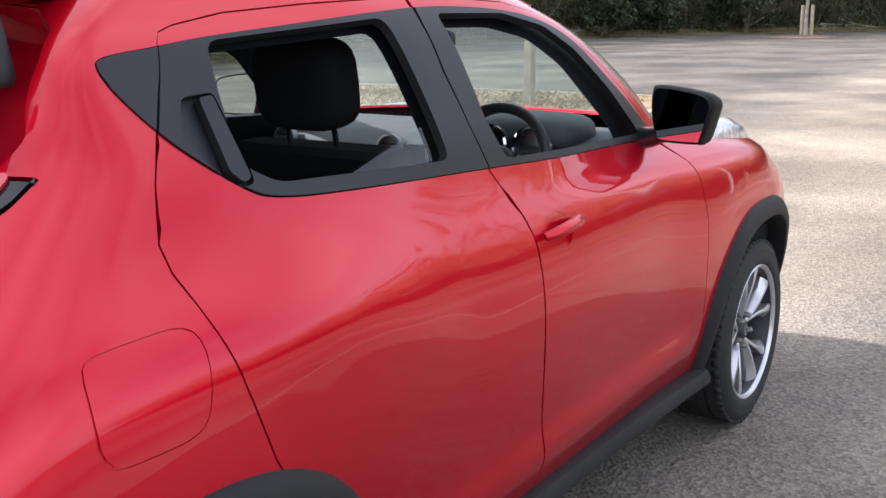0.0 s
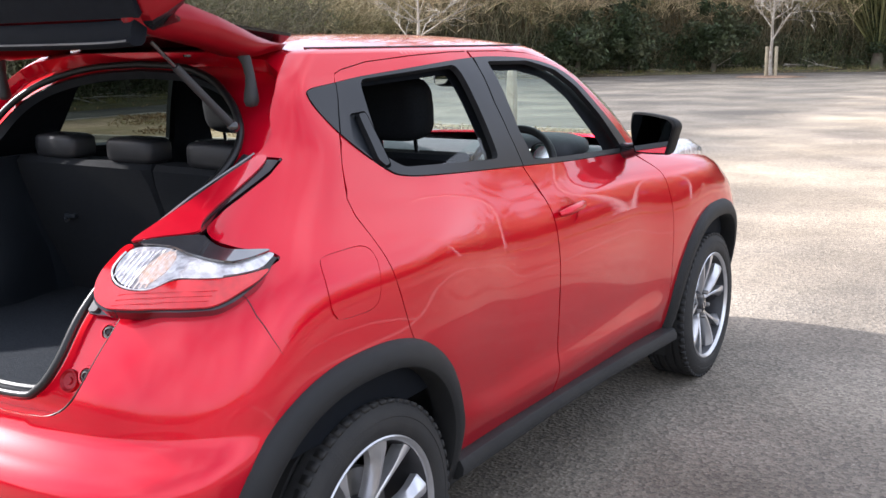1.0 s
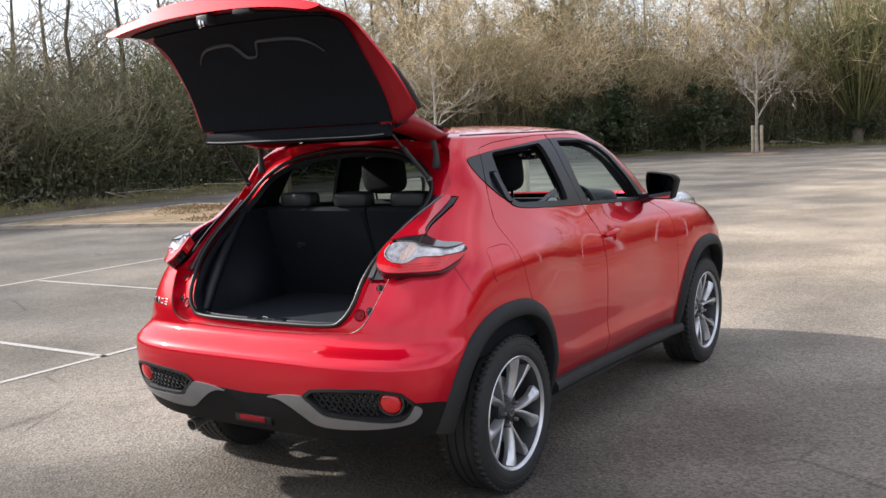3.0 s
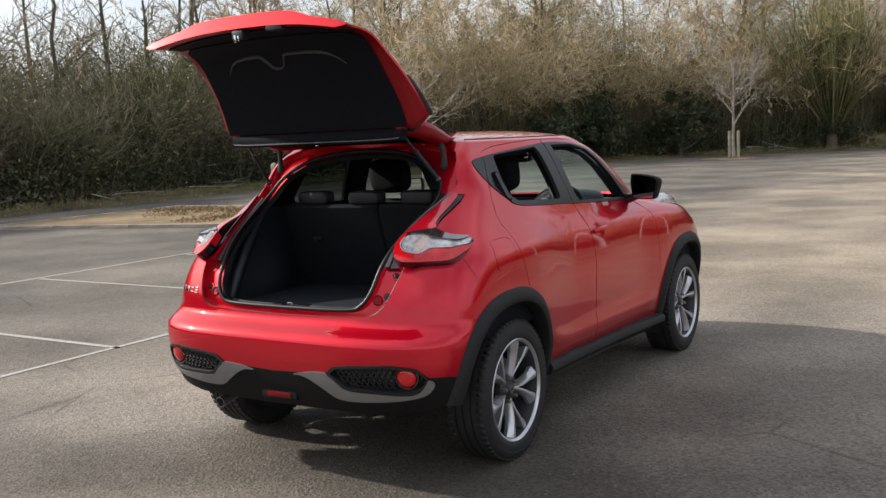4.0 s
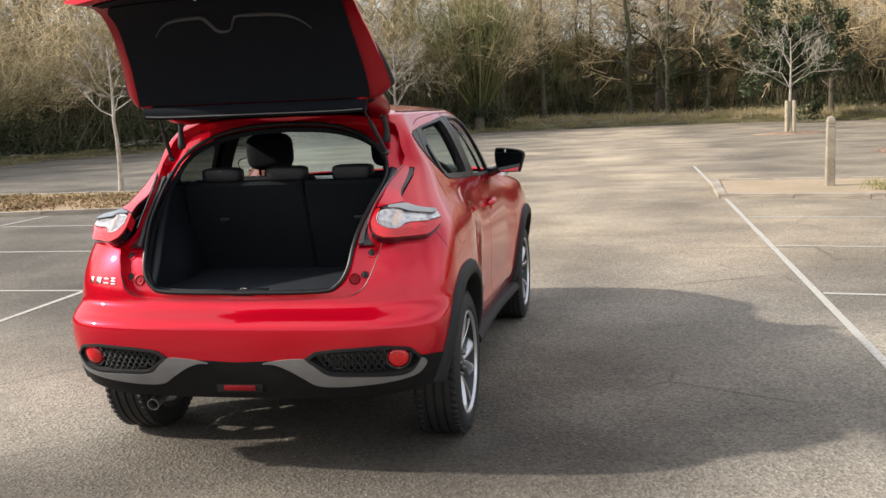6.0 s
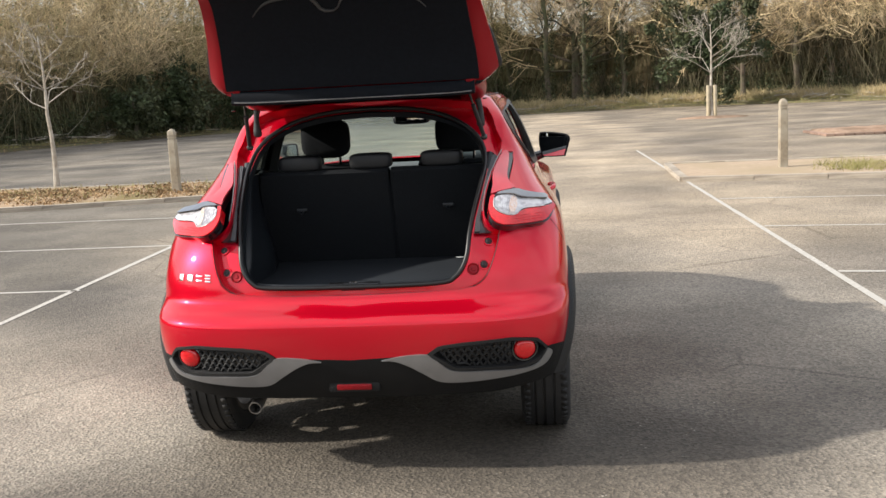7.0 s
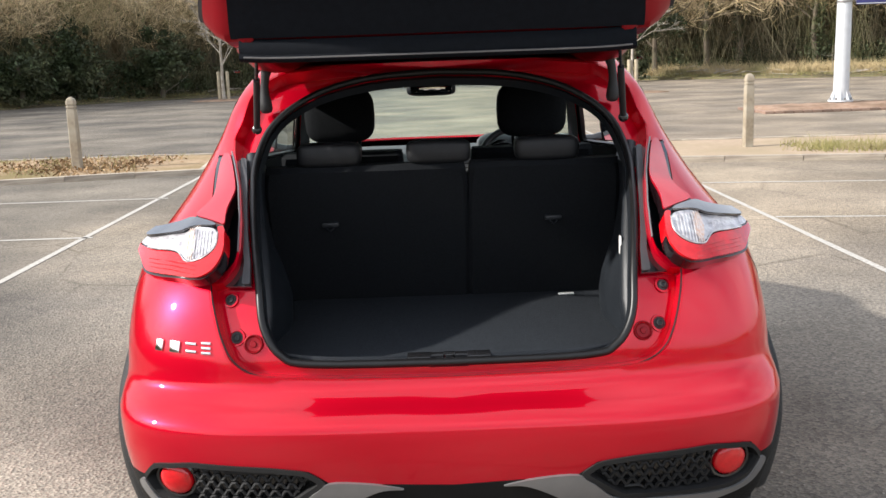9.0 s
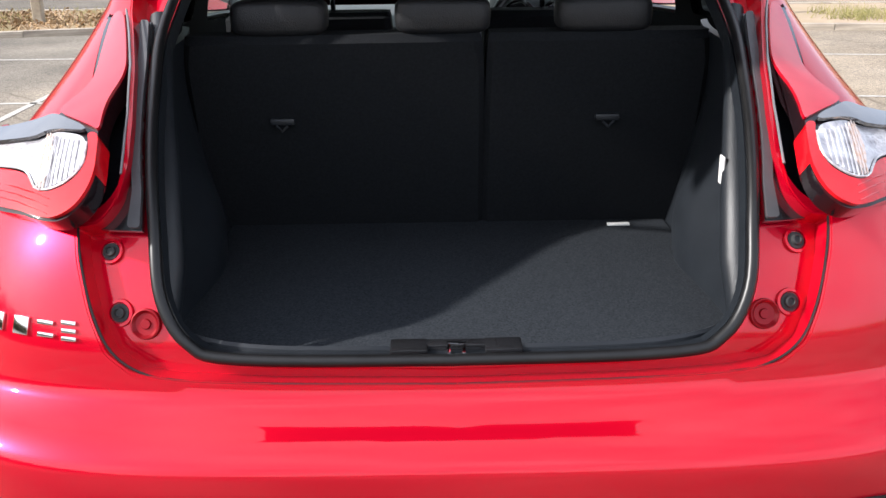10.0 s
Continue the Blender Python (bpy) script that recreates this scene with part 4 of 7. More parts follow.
# wheels
def wheel(y0, sx, spin):
    w = new("wheel")
    w.parent = car
    w.matrix_basis = pose(sx*0.757, y0, 0.334) @ pose(0, 0, 0, 0, 90*sx, 0) @ pose(0, 0, 0, 0, 0, spin)
    I = Matrix.Identity(4)
    def turned(name, prof, mat, sides=64, closed=True, label="", caps=True):
        return part(name, lathe(prof, I, sides, closed, caps), mat, w, label)
    tyre = [(0.240, -0.095), (0.248, -0.104), (0.275, -0.109), (0.30, -0.106), (0.322, -0.094), (0.331, -0.082),
            (0.334, -0.06), (0.334, -0.052), (0.326, -0.050), (0.326, -0.043), (0.334, -0.041), (0.3345, -0.012), (0.327, -0.010), (0.327, -0.002), (0.3345, 0.0), (0.334, 0.03), (0.326, 0.032), (0.326, 0.040), (0.334, 0.042),
            (0.334, 0.066), (0.331, 0.082), (0.322, 0.094), (0.306, 0.104), (0.294, 0.107), (0.292, 0.1055), (0.276, 0.109), (0.258, 0.107), (0.248, 0.101), (0.240, 0.092)]
    t = turned("tyre", tyre, TYRE, 72, True, "black road tyre with worn tread")
    blocks = bmesh.new()
    blocks.from_mesh(t.data)
    for k in range(60):
        a = 2*math.pi*k/60
        for z0, z1 in ((0.066, 0.092), (-0.092, -0.066)):
            r = 0.3335
            p = bmesh.ops.create_cube(blocks, size=1.0)["verts"]
            bmesh.ops.scale(blocks, vec=(0.010, 0.022, z1-z0), verts=p)
            bmesh.ops.translate(blocks, vec=(r-0.004, 0, (z0+z1)/2), verts=p)
            bmesh.ops.rotate(blocks, cent=(0, 0, 0), matrix=Matrix.Rotation(a, 3, "Z"), verts=p)
    for fc in blocks.faces:
        fc.smooth = True
    blocks.to_mesh(t.data)
    blocks.free()
    rim = turned("rim", [(0.241, 0.094), (0.245, 0.099), (0.242, 0.102), (0.234, 0.098), (0.228, 0.085), (0.222, 0.05), (0.210, -0.02), (0.214, -0.09), (0.240, -0.098), (0.246, -0.09)], ALLOY_DARK, 64, False, "two-tone alloy rim with five split spokes", False)
    turned("rim_lip", [(0.230, 0.092), (0.234, 0.098), (0.242, 0.103), (0.2455, 0.100), (0.243, 0.095), (0.230, 0.090)], ALLOY, 64, True)
    turned("brake_disc", [(0.001, 0.01), (0.145, 0.01), (0.148, 0.004), (0.148, -0.012), (0.14, -0.02), (0.001, -0.02)], STEEL, 48, False)
    for s in range(5):
        for d in (-1, 1):
            a0 = 2*math.pi*s/5
            secs = []
            for k in range(9):
                q = k/8
                r = 0.045+0.188*q
                ang = a0+d*(0.10+0.225*q**1.1)
                wid = 0.010+0.010*q+0.014*smooth((q-0.6)/0.4)
                c = Vector((math.cos(ang), math.sin(ang), 0))
                o = Vector((-c.y, c.x, 0))*d
                top = 0.058+0.030*math.sin(q*math.pi/2)
                up = Vector((0, 0, 1))
                secs.append([c*r-o*wid*0.9+up*(top-0.003), c*r-o*wid*0.62+up*top, c*r-o*wid*0.05+up*(top-0.001), c*r+o*wid*0.85+up*(top-0.022), c*r+o*wid*0.8+up*(top-0.042), c*r-o*wid*0.8+up*(top-0.042)])
            part("spoke", loft(secs), ALLOY, rim)
        a = 2*math.pi*(s+0.5)/5
        part("wheel_nut", lathe([(0.010, 0.05), (0.010, 0.074), (0.007, 0.078), (0.001, 0.078)], pose(0.058*math.cos(a), 0.058*math.sin(a), 0), 6), STEEL, rim)
    turned("hub", [(0.001, 0.0), (0.075, 0.0), (0.070, 0.045), (0.052, 0.056), (0.036, 0.060), (0.034, 0.066), (0.030, 0.069), (0.001, 0.070)], ALLOY_DARK, 32, False)
    part("cap_emblem", lathe([(0.018, 0.068), (0.018, 0.073), (0.012, 0.073), (0.012, 0.069)], I, 24, True), CHROME, rim)
    return w


for y0, sx, spin in ((AXLE[0], 1, 10), (AXLE[1], 1, 40), (AXLE[0], -1, 0), (AXLE[1], -1, 25)):
    wheel(y0, sx, spin)


# ---- raised tailgate ----
LID = curve([(0.935, 1.528), (0.68, 1.548), (0.47, 1.556), (0.39, 1.600), (0.272, 1.756), (0.120, 1.912), (0.005, 2.000), (-0.072, 2.040)], 6, False)


def lid_frame(i):
    a, b = Vector(LID[max(0, i-1)]), Vector(LID[min(len(LID)-1, i+1)])
    t = (b-a).normalized()
    return Vector(LID[i]), Vector((t.y, -t.x))


LID_W = spline([(0, .46), (.15, .49), (.30, .555), (.42, .612), (.50, .600), (.57, .580), (.71, .550), (.86, .546), (1.0, .578)])
LID_DISH = spline([(0, 0), (.40, 0), (.50, .028), (.60, .048), (.70, .066), (.78, .058), (.86, .034), (.93, .008), (1.0, 0)])
LID_T = spline([(0, .026), (.3, .034), (.42, .074), (.55, .082), (.71, .072), (.86, .050), (1.0, .026)])


def lid_point(s, q, deep):
    """s: 0 hinge to 1 free edge; q: -1 to 1 across; deep: 0 inner face to 1 outer skin."""
    f = s*(1-0.03*abs(q)**3*smooth((s-0.55)/0.45))*(len(LID)-1)
    i = min(len(LID)-2, int(f))
    (p0, n0), (p1, n1) = lid_frame(i), lid_frame(i+1)
    p, n = p0.lerp(p1, f-i), n0.lerp(n1, f-i)
    n = -n if n.y < 0 else n
    w = LID_W(s)
    rise = LID_T(s)
    if deep:
        d = rise*(1+0.35*(1-abs(q)**4))+0.006
    else:
        dish = LID_DISH(s)
        d = dish+(rise*0.94-dish)*smooth((abs(q)-0.90)/0.115)
    d -= 0.06*abs(q)**2.4*smooth((s-0.66)/0.34)
    if deep:
        d += 0.025*smooth((s-0.75)/0.15)*smooth((0.75-abs(q))/0.35)
    return Vector((q*w, p.x+n.x*d, p.y+n.y*d))


def lid_sheet(s0, s1, q0, q1, deep, ns=40, nq=40, lift=0.0):
    return [[lid_point(s0+(s1-s0)*i/ns, q0+(q1-q0)*k/nq, deep)+Vector((0, -0.63*lift, -0.77*lift)) for k in range(nq+1)] for i in range(ns+1)]


def sheets_to_mesh(*grids):
    bm = bmesh.new()
    for g in grids:
        vs = [[bm.verts.new(p) for p in row] for row in g]
        for a, b in zip(vs, vs[1:]):
            for k in range(len(a)-1):
                bm.faces.new((a[k], a[k+1], b[k+1], b[k]))
    bmesh.ops.remove_doubles(bm, verts=bm.verts, dist=1e-4)
    return bm


def lid_shell(s0, s1, ns, q=1.0, lined=False):
    """Outer skin with its edges; the inner face too, unless a lining takes its place."""
    inner, outer = lid_sheet(s0, s1, -q, q, 0, ns), lid_sheet(s0, s1, -q, q, 1, ns)
    edge = [[r[0] for r in inner], [r[0] for r in outer]]
    edge2 = [[r[-1] for r in inner], [r[-1] for r in outer]]
    rest = [outer, edge, edge2, [inner[0], outer[0]], [inner[-1], outer[-1]]]
    return sheets_to_mesh(*(rest if lined else [inner]+rest))


tailgate = part("tailgate", lid_shell(0.40, 1.0, 40, lined=True), RED, car, "raised red tailgate")
# shade under the lid is put into this panel's darker red
part("inner_panel", sheets_to_mesh(lid_sheet(0.40, 1.0, -1.0, 1.0, 0, 40)), RED_SHADED, tailgate, "bare red inner panel of the tailgate")
part("rear_window_frame", lid_shell(0.0, 0.40, 16), GLOSS_BLACK, tailgate, "black tinted rear window")


def raised_panel(s0, s1, w0, w1, lift, back_by, top_round=0.15):
    """A moulded panel on the inner face, with a stepped edge."""
    grid = []
    ns, nq = 26, 30
    for i in range(-1, ns+2):
        t = min(1, max(0, i/ns))
        s = s0+(s1-s0)*t
        w = w0+(w1-w0)*t
        if t > 1-top_round:
            w *= 1-0.10*((t-1+top_round)/top_round)**2
        row = []
        for k in range(-1, nq+2):
            c = min(1, max(0, k/nq))
            rimmed = i in (-1, ns+1) or k in (-1, nq+1)
            row.append(lid_point(s, -w+2*w*c, 0)+Vector((0, -0.63, -0.77))*(-0.004 if rimmed else lift))
        grid.append(row)
    return sheets_to_mesh(grid)


trim_panel = part("inner_trim", raised_panel(0.425, 0.80, 0.870, 0.925, 0.014, 0), LID_TRIM, tailgate, "black moulded inner trim panel")
part("inner_trim_upper", raised_panel(0.80, 0.915, 0.925, 0.88, 0.008, 0), LID_TRIM, tailgate)
lip = []
for k in range(31):
    x = -0.512+1.024*k/30
    e = 0.006*abs(x/0.512)**8
    lip.append([(x, y, z+e) for y, z in ((0.394, 1.585), (0.384, 1.575), (0.378, 1.558), (0.379, 1.545), (0.374, 1.541), (0.372, 1.534), (0.377, 1.528), (0.390, 1.525), (0.404, 1.526), (0.414, 1.534), (0.420, 1.550), (0.423, 1.567), (0.415, 1.585))])
part("trim_edge", loft(lip), LID_TRIM, trim_panel, "smooth black lower trim edge")
# the lip's highlight is modelled as a thin pale tube
part("edge_bead", tube([(-0.50+k/20, 0.3735, 1.5375+0.005*abs(k/10-1)**8) for k in range(21)], 0.0026, 6), SATIN, trim_panel, "thin satin line drawn for the highlight along the trim edge")
grip = [lid_point(0.705-0.050*math.exp(-((k-18)/3.2)**4)-0.055*(abs(k-20)/20)**6, -0.62+1.24*k/40, 0)+Vector((0, -0.63, -0.77))*0.016 for k in range(41)]
part("pull_groove", tube(grip, [0.0015+0.007*math.exp(-((abs(k-20)-9)/9)**4) for k in range(41)], 8), GROOVE, trim_panel, "dark grey edge of the grab recess")
c = lid_point(0.945, -0.02, 0)
latch = part("latch", block((c.x-0.03, c.y-0.03, c.z-0.042), (c.x+0.03, c.y+0.02, c.z-0.004), 0.006), TRIM, tailgate, "black tailgate latch housing")
part("latch_claw", solid(lambda bm: (box(bm, (c.x-0.016, c.y-0.034, c.z-0.055), (c.x-0.004, c.y-0.012, c.z-0.022), 0.003), box(bm, (c.x+0.004, c.y-0.034, c.z-0.050), (c.x+0.013, c.y-0.012, c.z-0.026), 0.003))), CHROME, latch, "bright steel latch claw")
c = lid_point(0.95, 0.34, 0)
part("lid_stop", block((c.x-0.045, c.y-0.02, c.z-0.016), (c.x+0.045, c.y+0.02, c.z+0.01), 0.006), TRIM, tailgate)
for sx in (1, -1):
    # side beams of the window frame, from the bend to the hinge, and the black corners that hang from them
    strip = []
    for k in range(21):
        s = 0.40+0.17*k/20
        w = 0.014*(1-(k/20)**3)
        p = lid_point(s, sx*1.0, 1)
        strip.append([p+Vector((0, 0.0, -0.004)), p+Vector((sx*w, 0.004, 0.0)), p+Vector((sx*w, 0.012, 0.006)), p+Vector((-sx*0.01, 0.012, 0.008))])
    part("window_edge", loft(strip), RUBBER, tailgate, "black outer edge beside the rear window")
    beam = []
    for y, xi, xo, zb, zt in ((0.385, 0.475, 0.522, 1.574, 1.640), (0.45, 0.472, 0.535, 1.552, 1.640), (0.52, 0.468, 0.548, 1.538, 1.624), (0.60, 0.460, 0.552, 1.524, 1.600), (0.68, 0.445, 0.546, 1.505, 1.574), (0.74, 0.432, 0.534, 1.498, 1.556), (0.82, 0.415, 0.510, 1.505, 1.542), (0.89, 0.40, 0.49, 1.512, 1.536)):
        xm = (xi+xo)/2
        beam.append([(sx*x, y, z) for x, z in ((xi, zt), (xi, zb+0.012), (xi+0.012, zb+0.002), (xm, zb), (xo-0.02, zb+0.006), (xo-0.004, zb+0.022), (xo, (zb+zt)/2+0.008), (xo-0.008, zt-0.004), (xo-0.03, zt))])
    beam = part("window_frame_side", loft(beam), RED_SHADED, tailgate, "red painted side of the tailgate window frame", sharp=75)
    part("lid_foot", tube([(sx*0.498, 0.716, 1.520), (sx*0.507, 0.722, 1.490), (sx*0.512, 0.726, 1.460), (sx*0.513, 0.727, 1.435), (sx*0.512, 0.727, 1.412), (sx*0.511, 0.728, 1.394), (sx*0.510, 0.729, 1.384), (sx*0.510, 0.729, 1.381)], [0.018, 0.013, 0.012, 0.014, 0.018, 0.019, 0.014, 0.003], 16), RUBBER, tailgate, "black rounded lid corner", sharp=80)
    part("frame_screw", lathe([(0.009, 0.0), (0.009, 0.004), (0.006, 0.006), (0.001, 0.006)], Matrix.Translation((sx*0.545, 0.50, 1.511)) @ pose(0, 0, 0, 180, 0, 0), 12), GLOSS_BLACK, beam)
    a, b = Vector((sx*0.528, 0.645, 1.340)), Vector((sx*0.482, 0.455, 1.540))
    strut = part("gas_strut", tube([a, a.lerp(b, 0.72)], 0.0095, 12), RUBBER, car, "black gas strut")
    part("strut_rod", tube([a.lerp(b, 0.5), b], 0.0048, 8), GLOSS_BLACK, strut)
    part("strut_ball", cushion((0.03, 0.03, 0.03), a, 2.0), GLOSS_BLACK, strut)


# ---- boot and cabin ----
part("boot_floor", solid(lambda bm: box(bm, (-0.50, 0.155, 0.735), (0.50, 0.95, 0.768), 0.008)), CARPET, car, "black carpeted boot floor")
sill_prof = [(0.152, 0.786), (0.154, 0.794), (0.160, 0.798), (0.168, 0.794), (0.195, 0.778), (0.205, 0.765), (0.205, 0.752), (0.176, 0.752)]
secs = []
for k in range(25):
    x = -0.44+0.88*k/24
    lift = 0.010*abs(x/0.44)**4
    dip = 0.012 if abs(x) < 0.095 else 0.0
    secs.append([(x, y+0.05*abs(x/0.44)**6, z+lift-(dip if 0.12 < y < 0.18 else 0)) for y, z in sill_prof])
boot_sill = part("boot_sill_cover", loft(secs), TRIM, car, "black plastic boot sill cover")
part("sill_recess", solid(lambda bm: (box(bm, (-0.105, 0.138, 0.786), (-0.045, 0.185, 0.7995), 0.005), box(bm, (0.045, 0.138, 0.786), (0.105, 0.185, 0.7995), 0.005), box(bm, (-0.05, 0.16, 0.776), (0.05, 0.185, 0.798), 0.005), box(bm, (-0.05, 0.136, 0.771), (0.05, 0.165, 0.783), 0.004))), GLOSS_BLACK, boot_sill, "recess for the lock in the sill cover")
part("striker", tube([(-0.012, 0.148, 0.781), (-0.012, 0.148, 0.806), (0.012, 0.148, 0.806), (0.012, 0.148, 0.781)], 0.004, 8), CHROME, boot_sill, "bright steel striker")
for sx in (1, -1):
    secs = []
    for k in range(15):
        t = k/14
        bul = 0.055*math.exp(-((t-0.55)/0.22)**2)
        col = []
        for j in range(11):
            h = j/10
            z = 0.75+0.46*h
            x = 0.472+0.050*h+0.02*math.sin(h*3.1)-bul*math.exp(-((h-0.25)/0.3)**2)+(0.03 if t < 0.12 and h > 0.2 else 0)+0.05*t*t
            y0 = REAR(z)+0.10+0.05*h
            y = y0+(0.98-y0)*t
            col.append((sx*x, y, z))
        col += [(col[-1][0]+sx*0.02, col[-1][1]+0.02, 1.21), (sx*0.50, col[0][1]+0.03, 0.75)]
        secs.append(col)
    part("boot_side_trim", loft(secs), TRIM, car, "moulded black boot side trim")
    part("tail_pillar_trim", tube([(sx*0.490, 0.27, 0.79), (sx*0.486, 0.31, 0.88), (sx*0.500, 0.40, 1.0), (sx*0.525, 0.52, 1.12), (sx*0.55, 0.67, 1.26)], [0.026, 0.032, 0.028, 0.024, 0.020], 10), TRIM, car)
part("side_label", block((0.474, 0.400, 0.985), (0.4775, 0.424, 1.035), 0.001, pose(0, 0, 0, 0, 0, 0)), WHITE_TAG, car, "small white sticker on the boot trim")
part("floor_tag", block((0.36, 0.85, 0.769), (0.41, 0.865, 0.773), 0.001), WHITE_TAG, car, "small white tag on the boot floor")


def seat_back(lo, hi, z0, z1, y0, y1, thick):
    rows = []
    m = 10
    for i in range(m+1):
        t = i/m
        y, z = y0+(y1-y0)*t, z0+(z1-z0)*t
        rows.append((y, z))
    secs = []
    for i, (y, z) in enumerate(rows):
        w = 1-0.02*(i/m)**6
        c, h = (lo+hi)/2, (hi-lo)/2*w
        e = 0.02 if i == m else 0.012
        secs.append([(c-h, y+e, z), (c-h+e, y, z), (c+h-e, y, z), (c+h, y+e, z), (c+h, y+thick-e, z), (c+h-e, y+thick, z), (c-h+e, y+thick, z), (c-h, y+thick-e, z)])
    last = secs[-1]
    cy = sum(p[1] for p in last)/8
    secs.append([(p[0]*0.985+(lo+hi)/2*0.015, cy+(p[1]-cy)*0.72, p[2]+0.016) for p in last])
    return loft(secs)


part("rear_backrest", seat_back(-0.545, 0.079, 0.76, 1.197, 0.905, 0.748, 0.11), CLOTH, car, "black cloth rear backrest, folded upright")
part("rear_backrest", seat_back(0.0788, 0.545, 0.76, 1.197, 0.905, 0.748, 0.11), CLOTH, car, "black cloth rear backrest, folded upright")
part("rear_seat_cushion", cushion((1.02, 0.50, 0.20), (0, 1.18, 0.70), 5), CLOTH, car)
for x in (-0.35, 0.34):
    hook = part("release_hook", block((x-0.026, 0.805-0.010, 1.022), (x+0.026, 0.83, 1.036), 0.004), TRIM, car)
    part("hook_pin", tube([(x-0.012, 0.788, 1.022), (x, 0.783, 1.012), (x+0.012, 0.788, 1.022)], 0.003, 6), TRIM, hook)
for x in (-0.341, -0.008, 0.321):
    rest = part("rear_headrest", cushion((0.198, 0.102, 0.074), (x, 0.80, 1.247), 4.6), HEADREST, car, "low black rear headrest")
    for dx in (-0.05, 0.05):
        part("headrest_post", tube([(x+dx, 0.80, 1.15), (x+dx, 0.80, 1.22)], 0.006, 8), CHROME, rest)
for x in (-0.376, 0.350):
    seat = part("front_seat", seat_back(x-0.235, x+0.235, 0.72, 1.168, 1.72, 1.520, 0.13), CLOTH, car, "black cloth front seat")
    part("seat_cushion", cushion((0.50, 0.54, 0.18), (x, 1.98, 0.66), 4), CLOTH, seat)
    rest = part("headrest", cushion((0.265, 0.115, 0.205), (x, 1.545, 1.325), 3.8, Matrix.Rotation(radians(6), 4, "X")), CLOTH, seat, "tall black cloth headrest")
    for dx in (-0.07, 0.07):
        part("headrest_post", tube([(x+dx, 1.565, 1.15), (x+dx, 1.55, 1.26)], 0.007, 8), CHROME, rest)
dash_prof = [(2.90, 0.60), (2.90, 1.072), (2.81, 1.096), (2.66, 1.100), (2.54, 1.083), (2.475, 1.045), (2.46, 0.97), (2.50, 0.82), (2.56, 0.60)]
dash = part("dashboard", loft([[(x, y-0.04*(1-(x/0.66)**2)*(1 if y < 2.7 else 0), z) for y, z in dash_prof] for x in [-0.665+1.33*k/16 for k in range(17)]]), DASH, car, "grey soft dashboard")
part("instrument_hood", cushion((0.36, 0.26, 0.12), (0.36, 2.57, 1.105), 3), DASH, dash)
for x in (0.29, 0.43):
    part("dial", lathe([(0.062, 0.0), (0.062, 0.03), (0.055, 0.034), (0.05, 0.012), (0.001, 0.012)], pose(x, 2.43, 1.075, 82, 0, 0), 28), CHROME, dash, "chrome-ringed dial")
for x in (-0.60, -0.10, 0.10, 0.61):
    vent = part("air_vent", lathe([(0.052, 0.0), (0.052, 0.022), (0.044, 0.024), (0.042, 0.006), (0.001, 0.006)], pose(x, 2.425 if abs(x) < 0.3 else 2.46, 1.035, 82, 0, 0), 24), SATIN, dash)
    for k in range(3):
        part("vent_slat", block((x-0.04, 2.415 if abs(x) < 0.3 else 2.45, 1.012+k*0.02), (x+0.04, 2.425 if abs(x) < 0.3 else 2.46, 1.017+k*0.02)), RUBBER, vent)
part("display_screen", block((-0.042, 2.408, 0.965), (0.042, 2.44, 1.062), 0.004), GLOSS_BLACK, dash, "glossy display in the dashboard")
part("screen_frame", solid(lambda bm: (box(bm, (-0.047, 2.410, 0.960), (-0.042, 2.43, 1.067), 0.001), box(bm, (0.042, 2.410, 0.960), (0.047, 2.43, 1.067), 0.001))), SATIN, dash)
M = pose(0.36, 2.285, 1.035, 62, 0, 0)
wheel_rim = part("steering_wheel", tube([M @ Vector((0.182*math.cos(2*math.pi*k/40), 0.182*math.sin(2*math.pi*k/40), 0)) for k in range(40)], 0.016, 10, True), LEATHER, car, "black leather steering wheel")
part("airbag_boss", cushion((0.16, 0.13, 0.06), (0, 0, 0), 3, None), LEATHER, wheel_rim).matrix_basis = M
for a in (0, 180, 270):
    part("wheel_spoke", tube([M @ Vector((0.06*math.cos(radians(a)), 0.06*math.sin(radians(a)), 0)), M @ Vector((0.175*math.cos(radians(a)), 0.175*math.sin(radians(a)), 0))], [0.018, 0.014], 8), SATIN, wheel_rim)
part("column", tube([(0.36, 2.30, 0.99), (0.36, 2.55, 0.90)], 0.04, 12), TRIM, wheel_rim)
mir = part("rear_view_mirror", cushion((0.235, 0.05, 0.070), (-0.030, 2.52, 1.386), 4), TRIM, car, "black rear-view mirror")
part("mirror_face", block((-0.128, 2.492, 1.360), (0.068, 2.4955, 1.412), 0.001), MIRROR, mir)
part("mirror_stem", tube([(-0.04, 2.53, 1.39), (-0.03, 2.58, 1.455)], 0.012, 8), TRIM, mir)
part("cabin_floor", solid(lambda bm: box(bm, (-0.70, 0.95, 0.40), (0.70, 3.0, 0.44), 0.01)), CARPET, car)
part("boot_well", solid(lambda bm: box(bm, (-0.55, 0.16, 0.60), (0.55, 1.0, 0.64), 0.01)), RUBBER, car)

